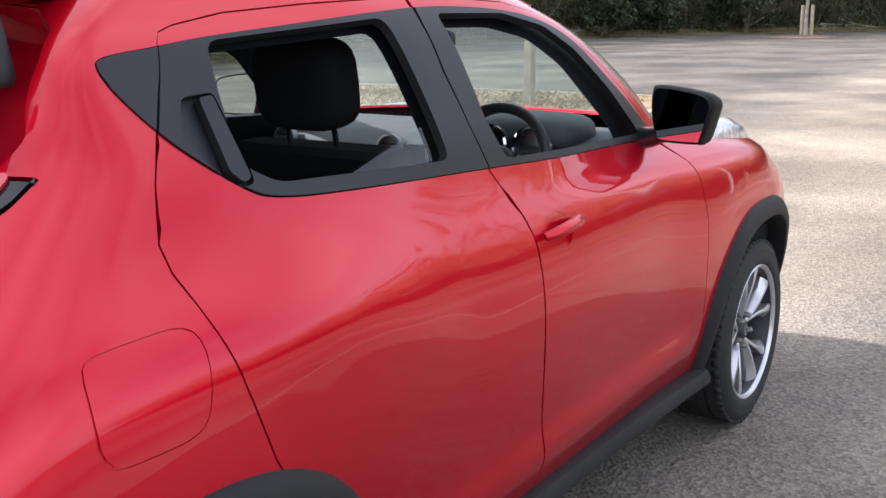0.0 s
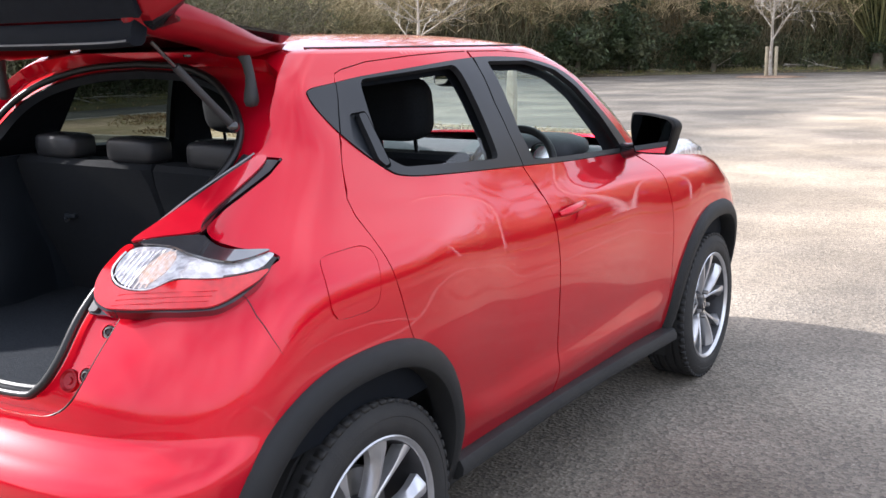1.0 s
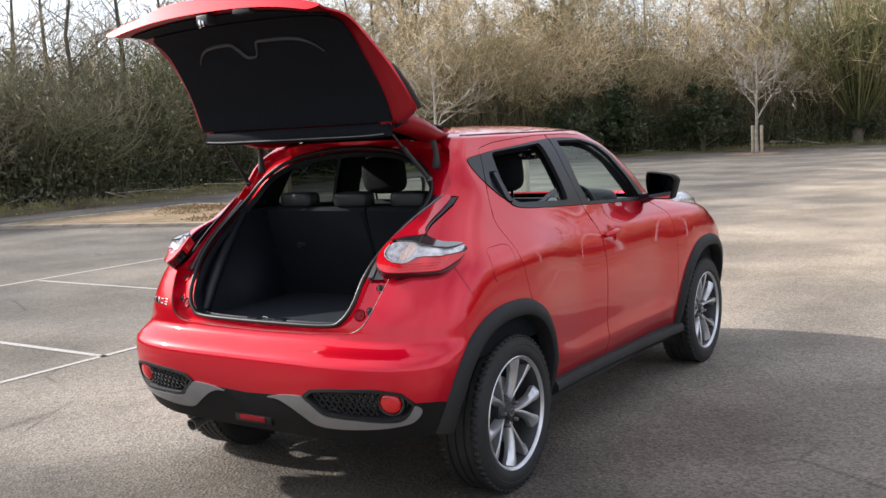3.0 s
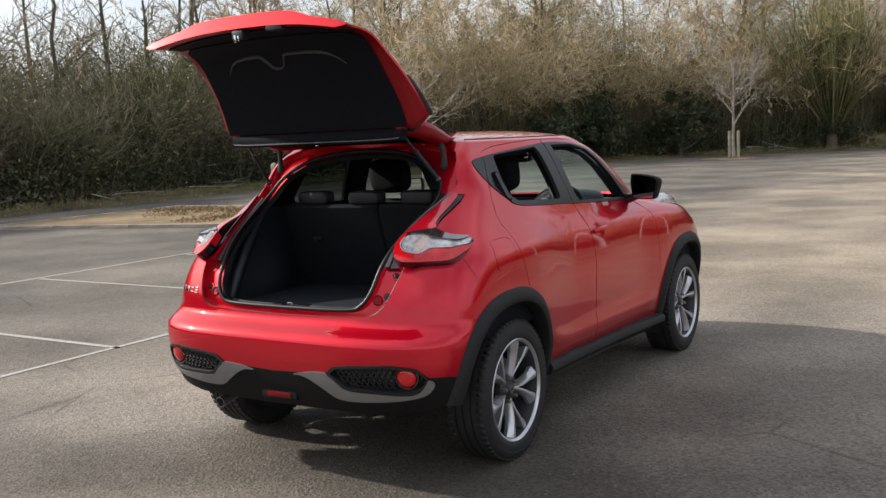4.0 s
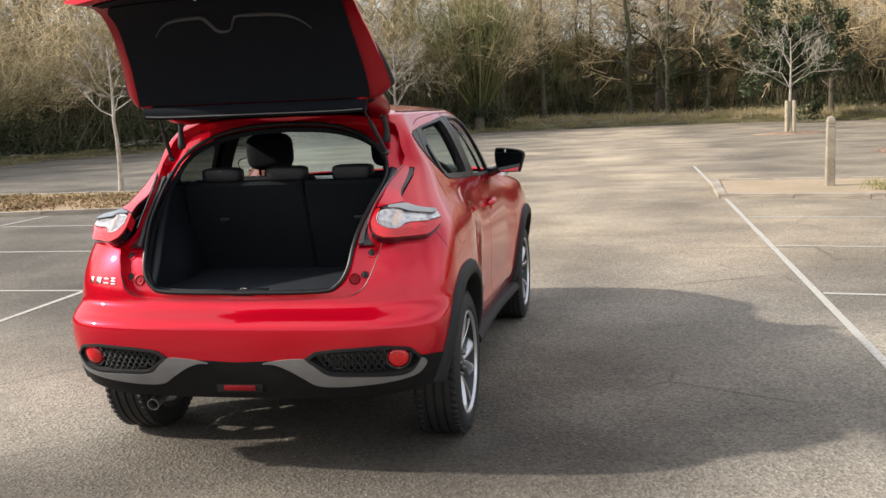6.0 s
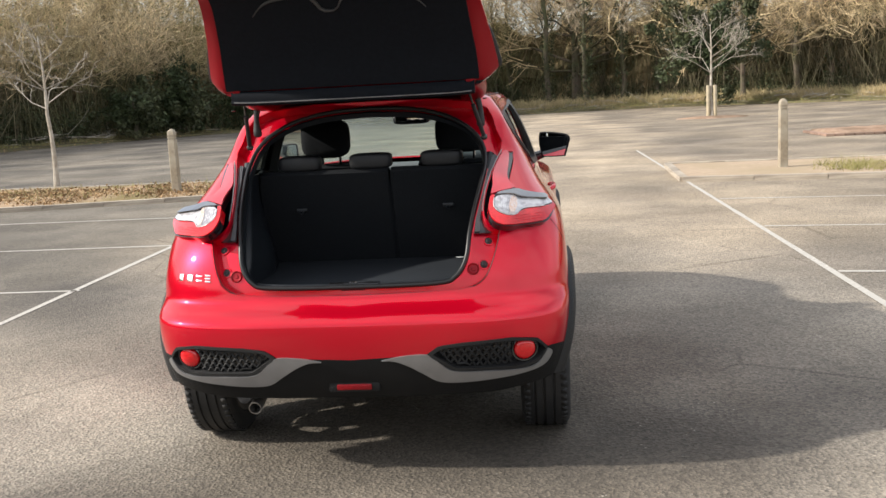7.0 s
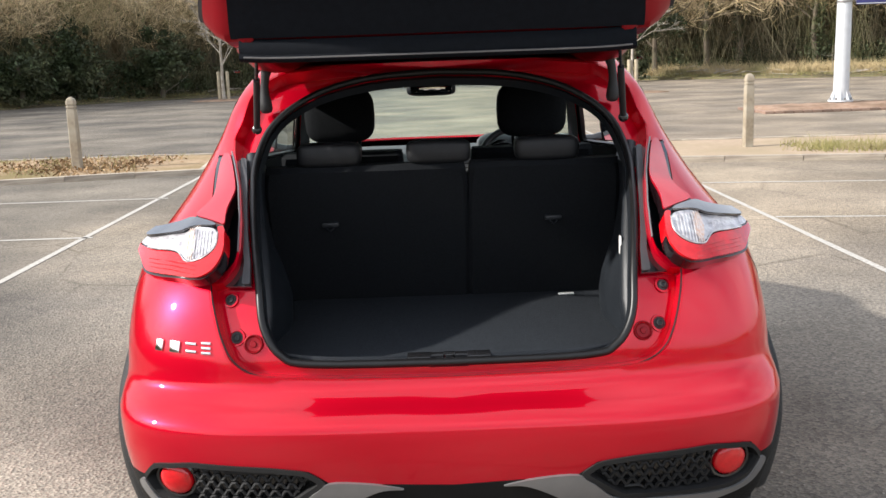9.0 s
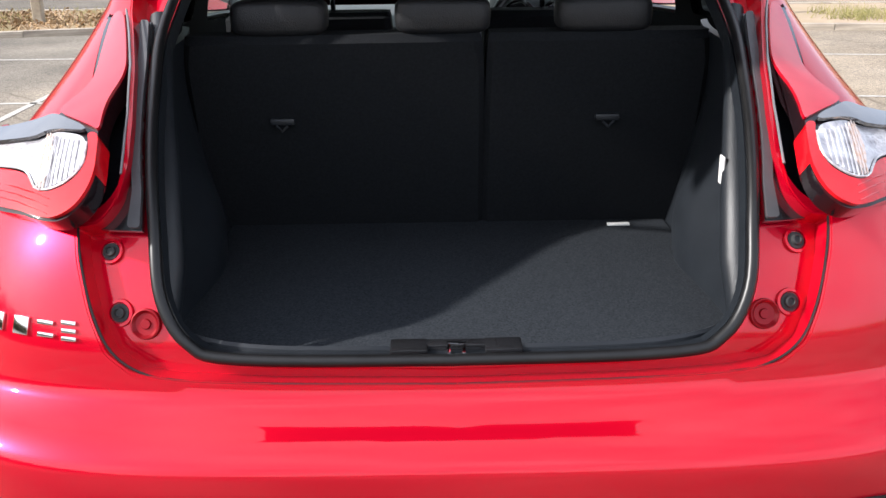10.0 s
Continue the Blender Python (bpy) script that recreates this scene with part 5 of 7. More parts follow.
# door mirrors
for sx in (1, -1):
    outline = curve([(0.784, 1.252), (0.800, 1.265), (0.870, 1.261), (0.950, 1.247), (0.972, 1.222), (0.966, 1.190), (0.944, 1.118), (0.930, 1.109), (0.815, 1.108), (0.797, 1.121), (0.781, 1.190)], 3)
    def mirror_ring(y, g):
        return [(sx*(0.863+(x-0.872)*g*1.02), y, 1.184+(z-1.184)*g) for x, z in outline]
    secs = [mirror_ring(y, g) for y, g in ((2.475, 0.965), (2.478, 0.99), (2.486, 1.0), (2.50, 0.99), (2.53, 0.93), (2.56, 0.80), (2.58, 0.60), (2.588, 0.35))]
    TURN = Matrix.Translation((sx*0.865, 2.5, 0)) @ Matrix.Rotation(radians(-12*sx), 4, "Z") @ Matrix.Translation((-sx*0.865, -2.5, 0))
    secs = [[TURN @ Vector(q) for q in ring] for ring in secs]
    mirror = part("door_mirror", loft(secs), BUMPER_BLACK, car, "black plastic door mirror")
    ring = mirror_ring(2.4725, 0.90)
    part("mirror_face", loft([[TURN @ Vector(q) for q in ring], [TURN @ Vector((x, 2.476, z)) for x, y, z in ring]]), MIRROR, mirror, "mirror glass")
    part("mirror_arm", tube([(sx*0.705, 2.56, 1.105), (sx*0.75, 2.545, 1.112), (sx*0.80, 2.54, 1.13)], [0.035, 0.030, 0.026], 10), GLOSS_BLACK, mirror)

# headlamps on top of the wings
for sx in (1, -1):
    secs = []
    for k in range(9):
        t = k/8
        y = 3.02+0.62*t
        h = 0.062*math.sin(math.pi*min(1, t*0.9+0.1))+0.006
        w = 0.06*math.sin(math.pi*(0.12+0.80*t))+0.01
        x0 = 0.715-0.05*t
        zt = 1.045-0.09*t*t
        secs.append([(sx*(x0+w*math.cos(q)), y, zt+h*math.sin(q)) for q in [2*math.pi*j/10 for j in range(10)]])
    part("headlamp", loft(secs), LAMP_CLEAR, car, "clear raised headlamp on the wing")

# chrome model badge as plain bars
for k, (x, w) in enumerate(((-0.728, 0.024), (-0.684, 0.030), (-0.640, 0.030), (-0.600, 0.026))):
    for dz in ((0.0,), (0.0,), (-0.009, 0.009), (-0.0115, 0.0, 0.0115))[k]:
        z = 0.838+dz
        p, nrm = skin_point(arc(find_u(z, -x, 0, 0, 1)), z, 0.002)
        m = Matrix.Translation((-p.x, p.y, p.z)) @ Vector((-nrm.x, nrm.y, nrm.z)).to_track_quat("-Y", "Z").to_matrix().to_4x4()
        h = 0.0145 if len(((0.0,), (0.0,), (-0.009, 0.009), (-0.0115, 0.0, 0.0115))[k]) == 1 else 0.0035
        part("badge_bar", block((-w/2, -0.003, -h), (w/2, 0.002, h), 0.0015, m), CHROME, car)


# ---- ground, markings, islands ----
def asphalt():
    """Old bleached asphalt: stones in a dark binder, broad stains, tracks of finer wear."""
    m = bpy.data.materials.new("weathered_asphalt")
    m.use_nodes = True
    nt = m.node_tree
    b = nt.nodes["Principled BSDF"]
    b.inputs["Roughness"].default_value, b.inputs["Specular IOR Level"].default_value = 0.88, 0.25
    co = nt.nodes.new("ShaderNodeTexCoord")
    def tex(kind, scale, detail=4.0):
        n = nt.nodes.new(kind)
        n.inputs["Scale"].default_value = scale
        if kind == "ShaderNodeTexNoise":
            n.inputs["Detail"].default_value = detail
        nt.links.new(co.outputs["Object"], n.inputs["Vector"])
        return n
    def ramp(src, p0, p1, c0, c1):
        r = nt.nodes.new("ShaderNodeValToRGB")
        r.color_ramp.elements[0].position, r.color_ramp.elements[1].position = p0, p1
        r.color_ramp.elements[0].color, r.color_ramp.elements[1].color = (*c0, 1), (*c1, 1)
        nt.links.new(src, r.inputs["Fac"])
        return r.outputs["Color"]
    def mix(mode, fac, a, c):
        x = nt.nodes.new("ShaderNodeMix")
        x.data_type, x.blend_type = "RGBA", mode
        if isinstance(fac, float):
            x.inputs[0].default_value = fac
        else:
            nt.links.new(fac, x.inputs[0])
        nt.links.new(a, x.inputs[6])
        nt.links.new(c, x.inputs[7])
        return x.outputs[2]
    vor = tex("ShaderNodeTexVoronoi", 70)
    stone = ramp(vor.outputs["Color"], 0.1, 0.95, (0.104, 0.092, 0.080), (0.475, 0.422, 0.352))
    grit = ramp(tex("ShaderNodeTexNoise", 160, 3).outputs["Fac"], 0.36, 0.64, (0.13, 0.121, 0.107), (0.335, 0.31, 0.267))
    col = mix("MIX", 0.5, stone, grit)
    broad = ramp(tex("ShaderNodeTexNoise", 0.35, 6).outputs["Fac"], 0.36, 0.66, (0.70, 0.70, 0.71), (1.22, 1.19, 1.13))
    col = mix("MULTIPLY", 1.0, col, broad)
    spots = ramp(tex("ShaderNodeTexNoise", 0.62, 7).outputs["Fac"], 0.40, 0.62, (0.66, 0.65, 0.64), (1.09, 1.08, 1.07))
    col = mix("MULTIPLY", 0.85, col, spots)
    cr = tex("ShaderNodeTexVoronoi", 0.55)
    cr.feature = "DISTANCE_TO_EDGE"
    crack = ramp(cr.outputs["Distance"], 0.0, 0.010, (0.62, 0.61, 0.60), (1, 1, 1))
    patchy = ramp(tex("ShaderNodeTexNoise", 0.5, 3).outputs["Fac"], 0.52, 0.60, (0, 0, 0), (1, 1, 1))
    col = mix("MULTIPLY", patchy, col, crack)
    # the lane between the bays is bleached by wear; the left bays are older and darker, with some shade painted in
    wob = tex("ShaderNodeTexNoise", 0.5, 5)
    sep = nt.nodes.new("ShaderNodeSeparateXYZ")
    nt.links.new(co.outputs["Object"], sep.inputs[0])
    def ranged(src, a, c):
        ad = nt.nodes.new("ShaderNodeMath")
        ad.operation = "MULTIPLY_ADD"
        ad.inputs[1].default_value = 5.0
        nt.links.new(wob.outputs["Fac"], ad.inputs[0])
        nt.links.new(src, ad.inputs[2])
        mr = nt.nodes.new("ShaderNodeMapRange")
        mr.interpolation_type = "SMOOTHSTEP"
        mr.inputs["From Min"].default_value, mr.inputs["From Max"].default_value = a+2.5, c+2.5
        nt.links.new(ad.outputs[0], mr.inputs["Value"])
        return mr.outputs["Result"]
    ahead = ranged(sep.outputs["Y"], 2.5, 7.5)
    right = ranged(sep.outputs["X"], -4.5, -0.5)
    both = nt.nodes.new("ShaderNodeMath")
    both.operation = "MULTIPLY"
    nt.links.new(ahead, both.inputs[0])
    nt.links.new(right, both.inputs[1])
    col = mix("MULTIPLY", 1.0, col, ramp(both.outputs[0], 0.0, 1.0, (1.0, 1.0, 1.0), (1.35, 1.26, 1.15)))
    col = mix("MULTIPLY", 1.0, col, ramp(right, 0.0, 1.0, (0.68, 0.68, 0.68), (1.0, 1.0, 1.0)))
    col = mix("MULTIPLY", 1.0, col, ramp(ranged(sep.outputs["X"], 0.5, 3.5), 0.0, 1.0, (1.0, 1.0, 1.0), (1.14, 1.13, 1.11)))
    bays = nt.nodes.new("ShaderNodeMath")
    bays.operation = "MULTIPLY"
    nt.links.new(ahead, bays.inputs[0])
    nt.links.new(ranged(sep.outputs["X"], 1.8, 4.6), bays.inputs[1])
    col = mix("MULTIPLY", 1.0, col, ramp(bays.outputs[0], 0.0, 1.0, (1.0, 1.0, 1.0), (0.66, 0.67, 0.69)))
    # a broad darker patch with a ragged edge round the car's rear
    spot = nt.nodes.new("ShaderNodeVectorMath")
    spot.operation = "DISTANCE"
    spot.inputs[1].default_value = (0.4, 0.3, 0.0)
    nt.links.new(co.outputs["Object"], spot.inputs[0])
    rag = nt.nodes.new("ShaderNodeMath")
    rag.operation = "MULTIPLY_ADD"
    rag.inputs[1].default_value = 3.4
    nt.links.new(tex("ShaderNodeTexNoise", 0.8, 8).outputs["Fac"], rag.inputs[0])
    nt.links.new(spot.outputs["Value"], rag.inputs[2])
    dark_patch = nt.nodes.new("ShaderNodeMapRange")
    dark_patch.interpolation_type = "SMOOTHSTEP"
    dark_patch.inputs["From Min"].default_value, dark_patch.inputs["From Max"].default_value = 2.6, 4.2
    nt.links.new(rag.outputs[0], dark_patch.inputs["Value"])
    col = mix("MULTIPLY", 1.0, col, ramp(dark_patch.outputs["Result"], 0.0, 1.0, (0.58, 0.56, 0.54), (1.0, 1.0, 1.0)))
    # loose pale grit and brown leaf crumbs
    bits = tex("ShaderNodeTexVoronoi", 26)
    crumb = ramp(bits.outputs["Distance"], 0.10, 0.16, (1, 1, 1), (0, 0, 0))
    some = ramp(tex("ShaderNodeTexNoise", 3.0, 6).outputs["Fac"], 0.50, 0.66, (0, 0, 0), (0.8, 0.8, 0.8))
    both = nt.nodes.new("ShaderNodeMath")
    both.operation = "MULTIPLY"
    nt.links.new(crumb, both.inputs[0])
    nt.links.new(some, both.inputs[1])
    col = mix("MIX", both.outputs[0], col, ramp(bits.outputs["Color"], 0.3, 0.7, (0.16, 0.11, 0.07), (0.52, 0.48, 0.41)))
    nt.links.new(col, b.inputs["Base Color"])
    bp = nt.nodes.new("ShaderNodeBump")
    bp.inputs["Strength"].default_value, bp.inputs["Distance"].default_value = 0.8, 0.006
    nt.links.new(vor.outputs["Distance"], bp.inputs["Height"])
    bp2 = nt.nodes.new("ShaderNodeBump")
    bp2.inputs["Strength"].default_value, bp2.inputs["Distance"].default_value = 0.5, 0.01
    nt.links.new(tex("ShaderNodeTexNoise", 45, 5).outputs["Fac"], bp2.inputs["Height"])
    nt.links.new(bp.outputs["Normal"], bp2.inputs["Normal"])
    nt.links.new(bp2.outputs["Normal"], b.inputs["Normal"])
    return m


ASPHALT = asphalt()
PAINT = material("worn_white_line", (0.54, 0.51, 0.46), (0.27, 0.25, 0.225), 34, rough=0.85, c3=(0.40, 0.38, 0.34), scale3=1.8, fac3=0.5)
CONCRETE = material("pale_kerb_stone", (0.46, 0.40, 0.32), (0.36, 0.31, 0.245), 12, rough=0.9, bump=0.3, bscale=90, c3=(0.24, 0.20, 0.16), scale3=2, per_object=0.12)
SAND = material("pale_sandy_paving", (0.42, 0.325, 0.235), (0.33, 0.255, 0.185), 10, rough=0.95, bump=0.5, bscale=60, c3=(0.32, 0.255, 0.17), scale3=0.6, spec=0.1)
EARTH = material("leaf_littered_earth", (0.30, 0.205, 0.13), (0.42, 0.315, 0.21), 9, rough=0.95, bump=0.8, bscale=50, c3=(0.20, 0.16, 0.08), scale3=0.7, spec=0.1)
VERGE = material("rough_grass_verge", (0.10, 0.10, 0.045), (0.17, 0.145, 0.085), 9, rough=0.95, bump=0.8, bscale=40, c3=(0.07, 0.06, 0.04), scale3=0.6, spec=0.1)
GRASS = material("winter_grass", (0.22, 0.21, 0.07), (0.34, 0.30, 0.13), 3, rough=0.8, c3=(0.30, 0.25, 0.13), scale3=1.5, spec=0.2)
OAK = material("grey_weathered_oak", (0.30, 0.25, 0.18), (0.22, 0.18, 0.13), 18, rough=0.85, bump=0.4, bscale=60, c3=(0.36, 0.32, 0.25), scale3=4)
STAKE = material("pale_peeled_pine", (0.45, 0.375, 0.255), (0.36, 0.30, 0.20), 14, rough=0.8, bump=0.3, bscale=60, c3=(0.29, 0.25, 0.175), scale3=4)
BRICK = material("weathered_brick", (0.20, 0.125, 0.095), (0.27, 0.18, 0.135), 25, rough=0.9, bump=0.3, bscale=120, c3=(0.22, 0.16, 0.12), scale3=3, per_object=0.25)
REDSOIL = material("reddish_soil", (0.26, 0.165, 0.115), (0.36, 0.26, 0.19), 7, rough=0.95, bump=0.9, bscale=30, c3=(0.16, 0.11, 0.075), scale3=1.1, spec=0.1)
MAST = material("galvanised_mast", (0.62, 0.64, 0.66), (0.54, 0.56, 0.58), 6, rough=0.45, metal=0.25)

me_v = [(-600, -600, 0), (600, -600, 0), (600, 600, 0), (-600, 600, 0)]
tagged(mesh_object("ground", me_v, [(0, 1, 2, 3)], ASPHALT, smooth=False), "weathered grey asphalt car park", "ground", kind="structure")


def line_strip(name, a, b, width=0.058):
    a, b = Vector((*a, 0.004)), Vector((*b, 0.004))
    d = (b-a).normalized()
    o = Vector((-d.y, d.x, 0))*width/2
    n = max(1, int((b-a).length/0.5))
    bm = bmesh.new()
    rng = random.Random(int(a.x*100+a.y*7))
    rows = []
    for i in range(n+1):
        p = a.lerp(b, i/n)
        w = 1+rng.uniform(-0.12, 0.12)
        rows.append((bm.verts.new(p-o*w), bm.verts.new(p+o*w)))
    for r, s in zip(rows, rows[1:]):
        bm.faces.new((r[0], r[1], s[1], s[0]))
    return tagged(part(name, bm, PAINT, None), "worn white painted bay line on asphalt", "road marking", "bay lines", "structure")


line_strip("bay_line", (3.05, -8), (2.98, 18.8))
line_strip("bay_line", (-3.17, -8), (-3.37, 11.85))
line_strip("bay_line", (-7.75, -8), (-7.9, 10.9))
for y in (9.10, 6.60, 4.08, 1.55, -0.97, -3.5):
    line_strip("bay_line", (3.06, y), (7.9, y-0.85))
for y in (9.40, 6.78, 4.30, 1.79, -0.75, -3.3):
    line_strip("bay_line", (-7.75, y+0.05), (-3.24, y))


def island(name, outline, label, fill, height=0.07):
    """A low island: earth inside a row of kerb stones."""
    isl = thing(name, label, "traffic island", (0, 0, 0), kind="structure")
    n = len(outline)
    bm = bmesh.new()
    top = [bm.verts.new((*p, height-0.01)) for p in outline]
    bm.faces.new(top)
    bmesh.ops.triangulate(bm, faces=bm.faces)
    part("island_earth", bm, fill, isl)
    stone = block((-0.453, -0.065, 0.0), (0.453, 0.065, 1.0), 0.008)
    me = bpy.data.meshes.new("kerb_stone")
    stone.to_mesh(me)
    stone.free()
    me.materials.append(CONCRETE)
    rng = random.Random(4)
    for i in range(n):
        a, b = Vector((*outline[i], 0)), Vector((*outline[(i+1) % n], 0))
        k = max(1, int((b-a).length/0.91))
        for j in range(k):
            p = a.lerp(b, (j+0.5)/k)
            ob = new("kerb_stone", me)
            ob.parent = isl
            ob.matrix_basis = Matrix.Translation((p.x, p.y, -0.02)) @ Matrix.Rotation(math.atan2(b.y-a.y, b.x-a.x)+rng.uniform(-0.01, 0.01), 4, "Z") @ Matrix.Diagonal(((b-a).length/k/0.91, 1, height+0.03+rng.uniform(-0.006, 0.006), 1))
    return isl


island("kerb_island", [(-3.4, 11.95), (-3.7, 14.5), (-16.5, 15.0), (-16.5, 9.3)], "pale kerbed island with dry leaf litter beside the bays", EARTH)
island("kerb_island", [(2.95, 11.5), (9.0, 10.2), (16.0, 8.7), (16.4, 12.4), (9.0, 13.7), (3.05, 14.1)], "pale kerbed island with thin grass beside the bays", SAND)


def bollard(at, label):
    b = thing("bollard", label, "bollard", at, "wooden bollards")
    def sec(z, w, c):
        return [(w, -w+c, z), (w, w-c, z), (w-c, w, z), (-w+c, w, z), (-w, w-c, z), (-w, -w+c, z), (-w+c, -w, z), (w-c, -w, z)]
    part("post", loft([sec(z*1.11, w*1.1, 0.013) for z, w in ((-0.05, 0.062), (0.40, 0.060), (0.82, 0.058), (0.822, 0.050), (0.842, 0.050), (0.844, 0.058), (0.862, 0.058), (0.864, 0.051), (0.884, 0.051), (0.886, 0.058), (0.93, 0.056), (0.965, 0.042), (0.985, 0.015))]), OAK, b, "weathered oak post with grooved head")
    return b


for x, y in ((4.69, 12.58), (-5.46, 12.62), (-11.85, 13.45)):
    bollard((x, y, 0.06), "weathered square oak bollard on a kerbed island")

# lighting mast on a brick plinth
plinth = thing("brick_plinth", "low weathered brick edging with reddish soil round the lighting mast", "plinth", (0, 0, 0), kind="structure")
bm = bmesh.new()
grid = [[bm.verts.new((7.72+7.7*i/40, 20.74+2.25*k/12, (0.075+0.07*math.sin(math.pi*k/12)**0.7*math.sin(math.pi*i/40)**0.4+0.03*noise.noise(Vector((i*0.9, k*0.9, 1.0))) if 0 < i < 40 and 0 < k < 12 else -0.01))) for k in range(13)] for i in range(41)]
for a, b in zip(grid, grid[1:]):
    for k in range(12):
        bm.faces.new((a[k], b[k], b[k+1], a[k+1]))
part("plinth_core", bm, REDSOIL, plinth, "reddish soil heaped inside the brick edging")
bm = block((-0.1025, -0.05, 0), (0.1025, 0.05, 0.062), 0.006)
me = bpy.data.meshes.new("brick")
bm.to_mesh(me)
bm.free()
me.materials.append(BRICK)
rng = random.Random(9)
for course in range(1):
    for k in range(34):
        x = 7.75+0.113*(course % 2)+0.225*k
        ob = new("brick", me)
        ob.parent = plinth
        ob.matrix_basis = pose(x, 20.70+rng.uniform(-0.006, 0.006), 0.002+0.072*course, 0, 0, rng.uniform(-1, 1))
    for k in range(9):
        ob = new("brick", me)
        ob.parent = plinth
        ob.matrix_basis = pose(7.70+rng.uniform(-0.006, 0.006), 20.85+0.225*k, 0.002+0.072*course, 0, 0, 90+rng.uniform(-1, 1))
mast = thing("lighting_mast", "tall pale galvanised lighting mast on a low brick-edged mound", "lamp post", (9.95, 22.0, 0.10))
part("pole", lathe([(0.19, 0.10), (0.185, 0.5), (0.17, 3.0), (0.14, 9.0), (0.11, 12.0)], Matrix.Identity(4), 12), MAST, mast)
part("base_flange", lathe([(0.30, 0.06), (0.30, 0.10), (0.21, 0.10), (0.20, 0.06)], Matrix.Identity(4), 20, True), MAST, mast)
for k in range(8):
    a = 2*math.pi*k/8
    part("anchor_bolt", lathe([(0.022, 0.0), (0.022, 0.15), (0.012, 0.16)], pose(0.255*math.cos(a), 0.255*math.sin(a), 0), 6), STEEL, mast)
    part("gusset", loft([[(0.18, -0.006, 0.10), (0.28, -0.006, 0.10), (0.185, -0.006, 0.32)], [(0.18, 0.006, 0.10), (0.28, 0.006, 0.10), (0.185, 0.006, 0.32)]]), MAST, mast).matrix_basis = Matrix.Rotation(a+0.39, 4, "Z")


def lettering(text, size, mat, parent, m):
    cu = bpy.data.curves.new("lettering", "FONT")
    cu.body, cu.size, cu.align_x, cu.align_y, cu.extrude = text, size, "CENTER", "CENTER", 0.002
    tmp = bpy.data.objects.new("lettering", cu)
    scene.collection.objects.link(tmp)
    me = bpy.data.meshes.new_from_object(tmp.evaluated_get(bpy.context.evaluated_depsgraph_get()))
    bpy.data.objects.remove(tmp)
    me.materials.clear()
    me.materials.append(mat)
    ob = new("lettering", me)
    ob.parent, ob.matrix_basis = parent, m
    return ob


SIGN_BLUE = material("blue_sign_enamel", (0.035, 0.04, 0.16), (0.045, 0.05, 0.19), 8, rough=0.4)
pay_sign = thing("information_sign", "dark blue sign with white lettering fixed to the mast", "sign", (9.95, 22.0, 0.10))
part("panel", block((0.20, -0.215, 2.36), (1.05, -0.195, 2.80), 0.006), SIGN_BLUE, pay_sign)
part("border", block((0.20, -0.219, 2.375), (1.05, -0.2155, 2.39)), WHITE_TAG, pay_sign)
lettering("PAY", 0.17, WHITE_TAG, pay_sign, pose(0.62, -0.217, 2.68, 90, 0, 0))
lettering("STATION", 0.17, WHITE_TAG, pay_sign, pose(0.62, -0.217, 2.52, 90, 0, 0))
for z in (2.45, 2.70):
    part("clamp", lathe([(0.185, z-0.015), (0.20, z-0.015), (0.20, z+0.015), (0.185, z+0.015)], Matrix.Identity(4), 20, True), STEEL, pay_sign)
    part("bracket", block((0.16, -0.197, z-0.02), (0.75, -0.175, z+0.02), 0.003), STEEL, pay_sign)


# ---- trees, hedges ----
def island_tint(m, amount=0.35, warm=None):
    """Varies the colour from twig to twig."""
    nt = m.node_tree
    b = nt.nodes["Principled BSDF"]
    link = b.inputs["Base Color"].links[0]
    src = link.from_socket
    g = nt.nodes.new("ShaderNodeNewGeometry")
    hsv = nt.nodes.new("ShaderNodeHueSaturation")
    mr = nt.nodes.new("ShaderNodeMapRange")
    mr.inputs["To Min"].default_value, mr.inputs["To Max"].default_value = 1-amount, 1+amount
    nt.links.new(g.outputs["Random Per Island"], mr.inputs["Value"])
    nt.links.new(mr.outputs["Result"], hsv.inputs["Value"])
    nt.links.new(src, hsv.inputs["Color"])
    nt.links.new(hsv.outputs["Color"], b.inputs["Base Color"])
    return m


# darker, greyer copy of TWIG; the backlit scrub's shade is in its colour
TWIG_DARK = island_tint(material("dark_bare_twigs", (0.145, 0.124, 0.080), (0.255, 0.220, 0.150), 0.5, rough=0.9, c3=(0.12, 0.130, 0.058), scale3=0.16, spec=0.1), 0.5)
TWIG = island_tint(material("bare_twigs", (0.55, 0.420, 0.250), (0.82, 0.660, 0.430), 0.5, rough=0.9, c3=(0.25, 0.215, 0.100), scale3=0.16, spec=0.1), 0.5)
BARK = material("grey_brown_bark", (0.10, 0.078, 0.060), (0.155, 0.130, 0.100), 6, rough=0.95, bump=0.7, bscale=14, c3=(0.09, 0.10, 0.05), scale3=0.9, spec=0.1)
TWIG_GREY = island_tint(material("grey_brown_twigs", (0.29, 0.240, 0.175), (0.46, 0.39, 0.29), 0.5, rough=0.9, c3=(0.38, 0.27, 0.145), scale3=0.12, spec=0.1), 0.4)
PALE_BARK = material("pale_silver_bark", (0.46, 0.42, 0.36), (0.34, 0.30, 0.25), 12, rough=0.85, bump=0.3, bscale=40, c3=(0.26, 0.22, 0.17), scale3=4)
LEAF = island_tint(material("dark_evergreen_leaf", (0.030, 0.045, 0.018), (0.056, 0.074, 0.030), 1.5, rough=0.6, c3=(0.085, 0.085, 0.042), scale3=0.4, spec=0.3), 0.45)


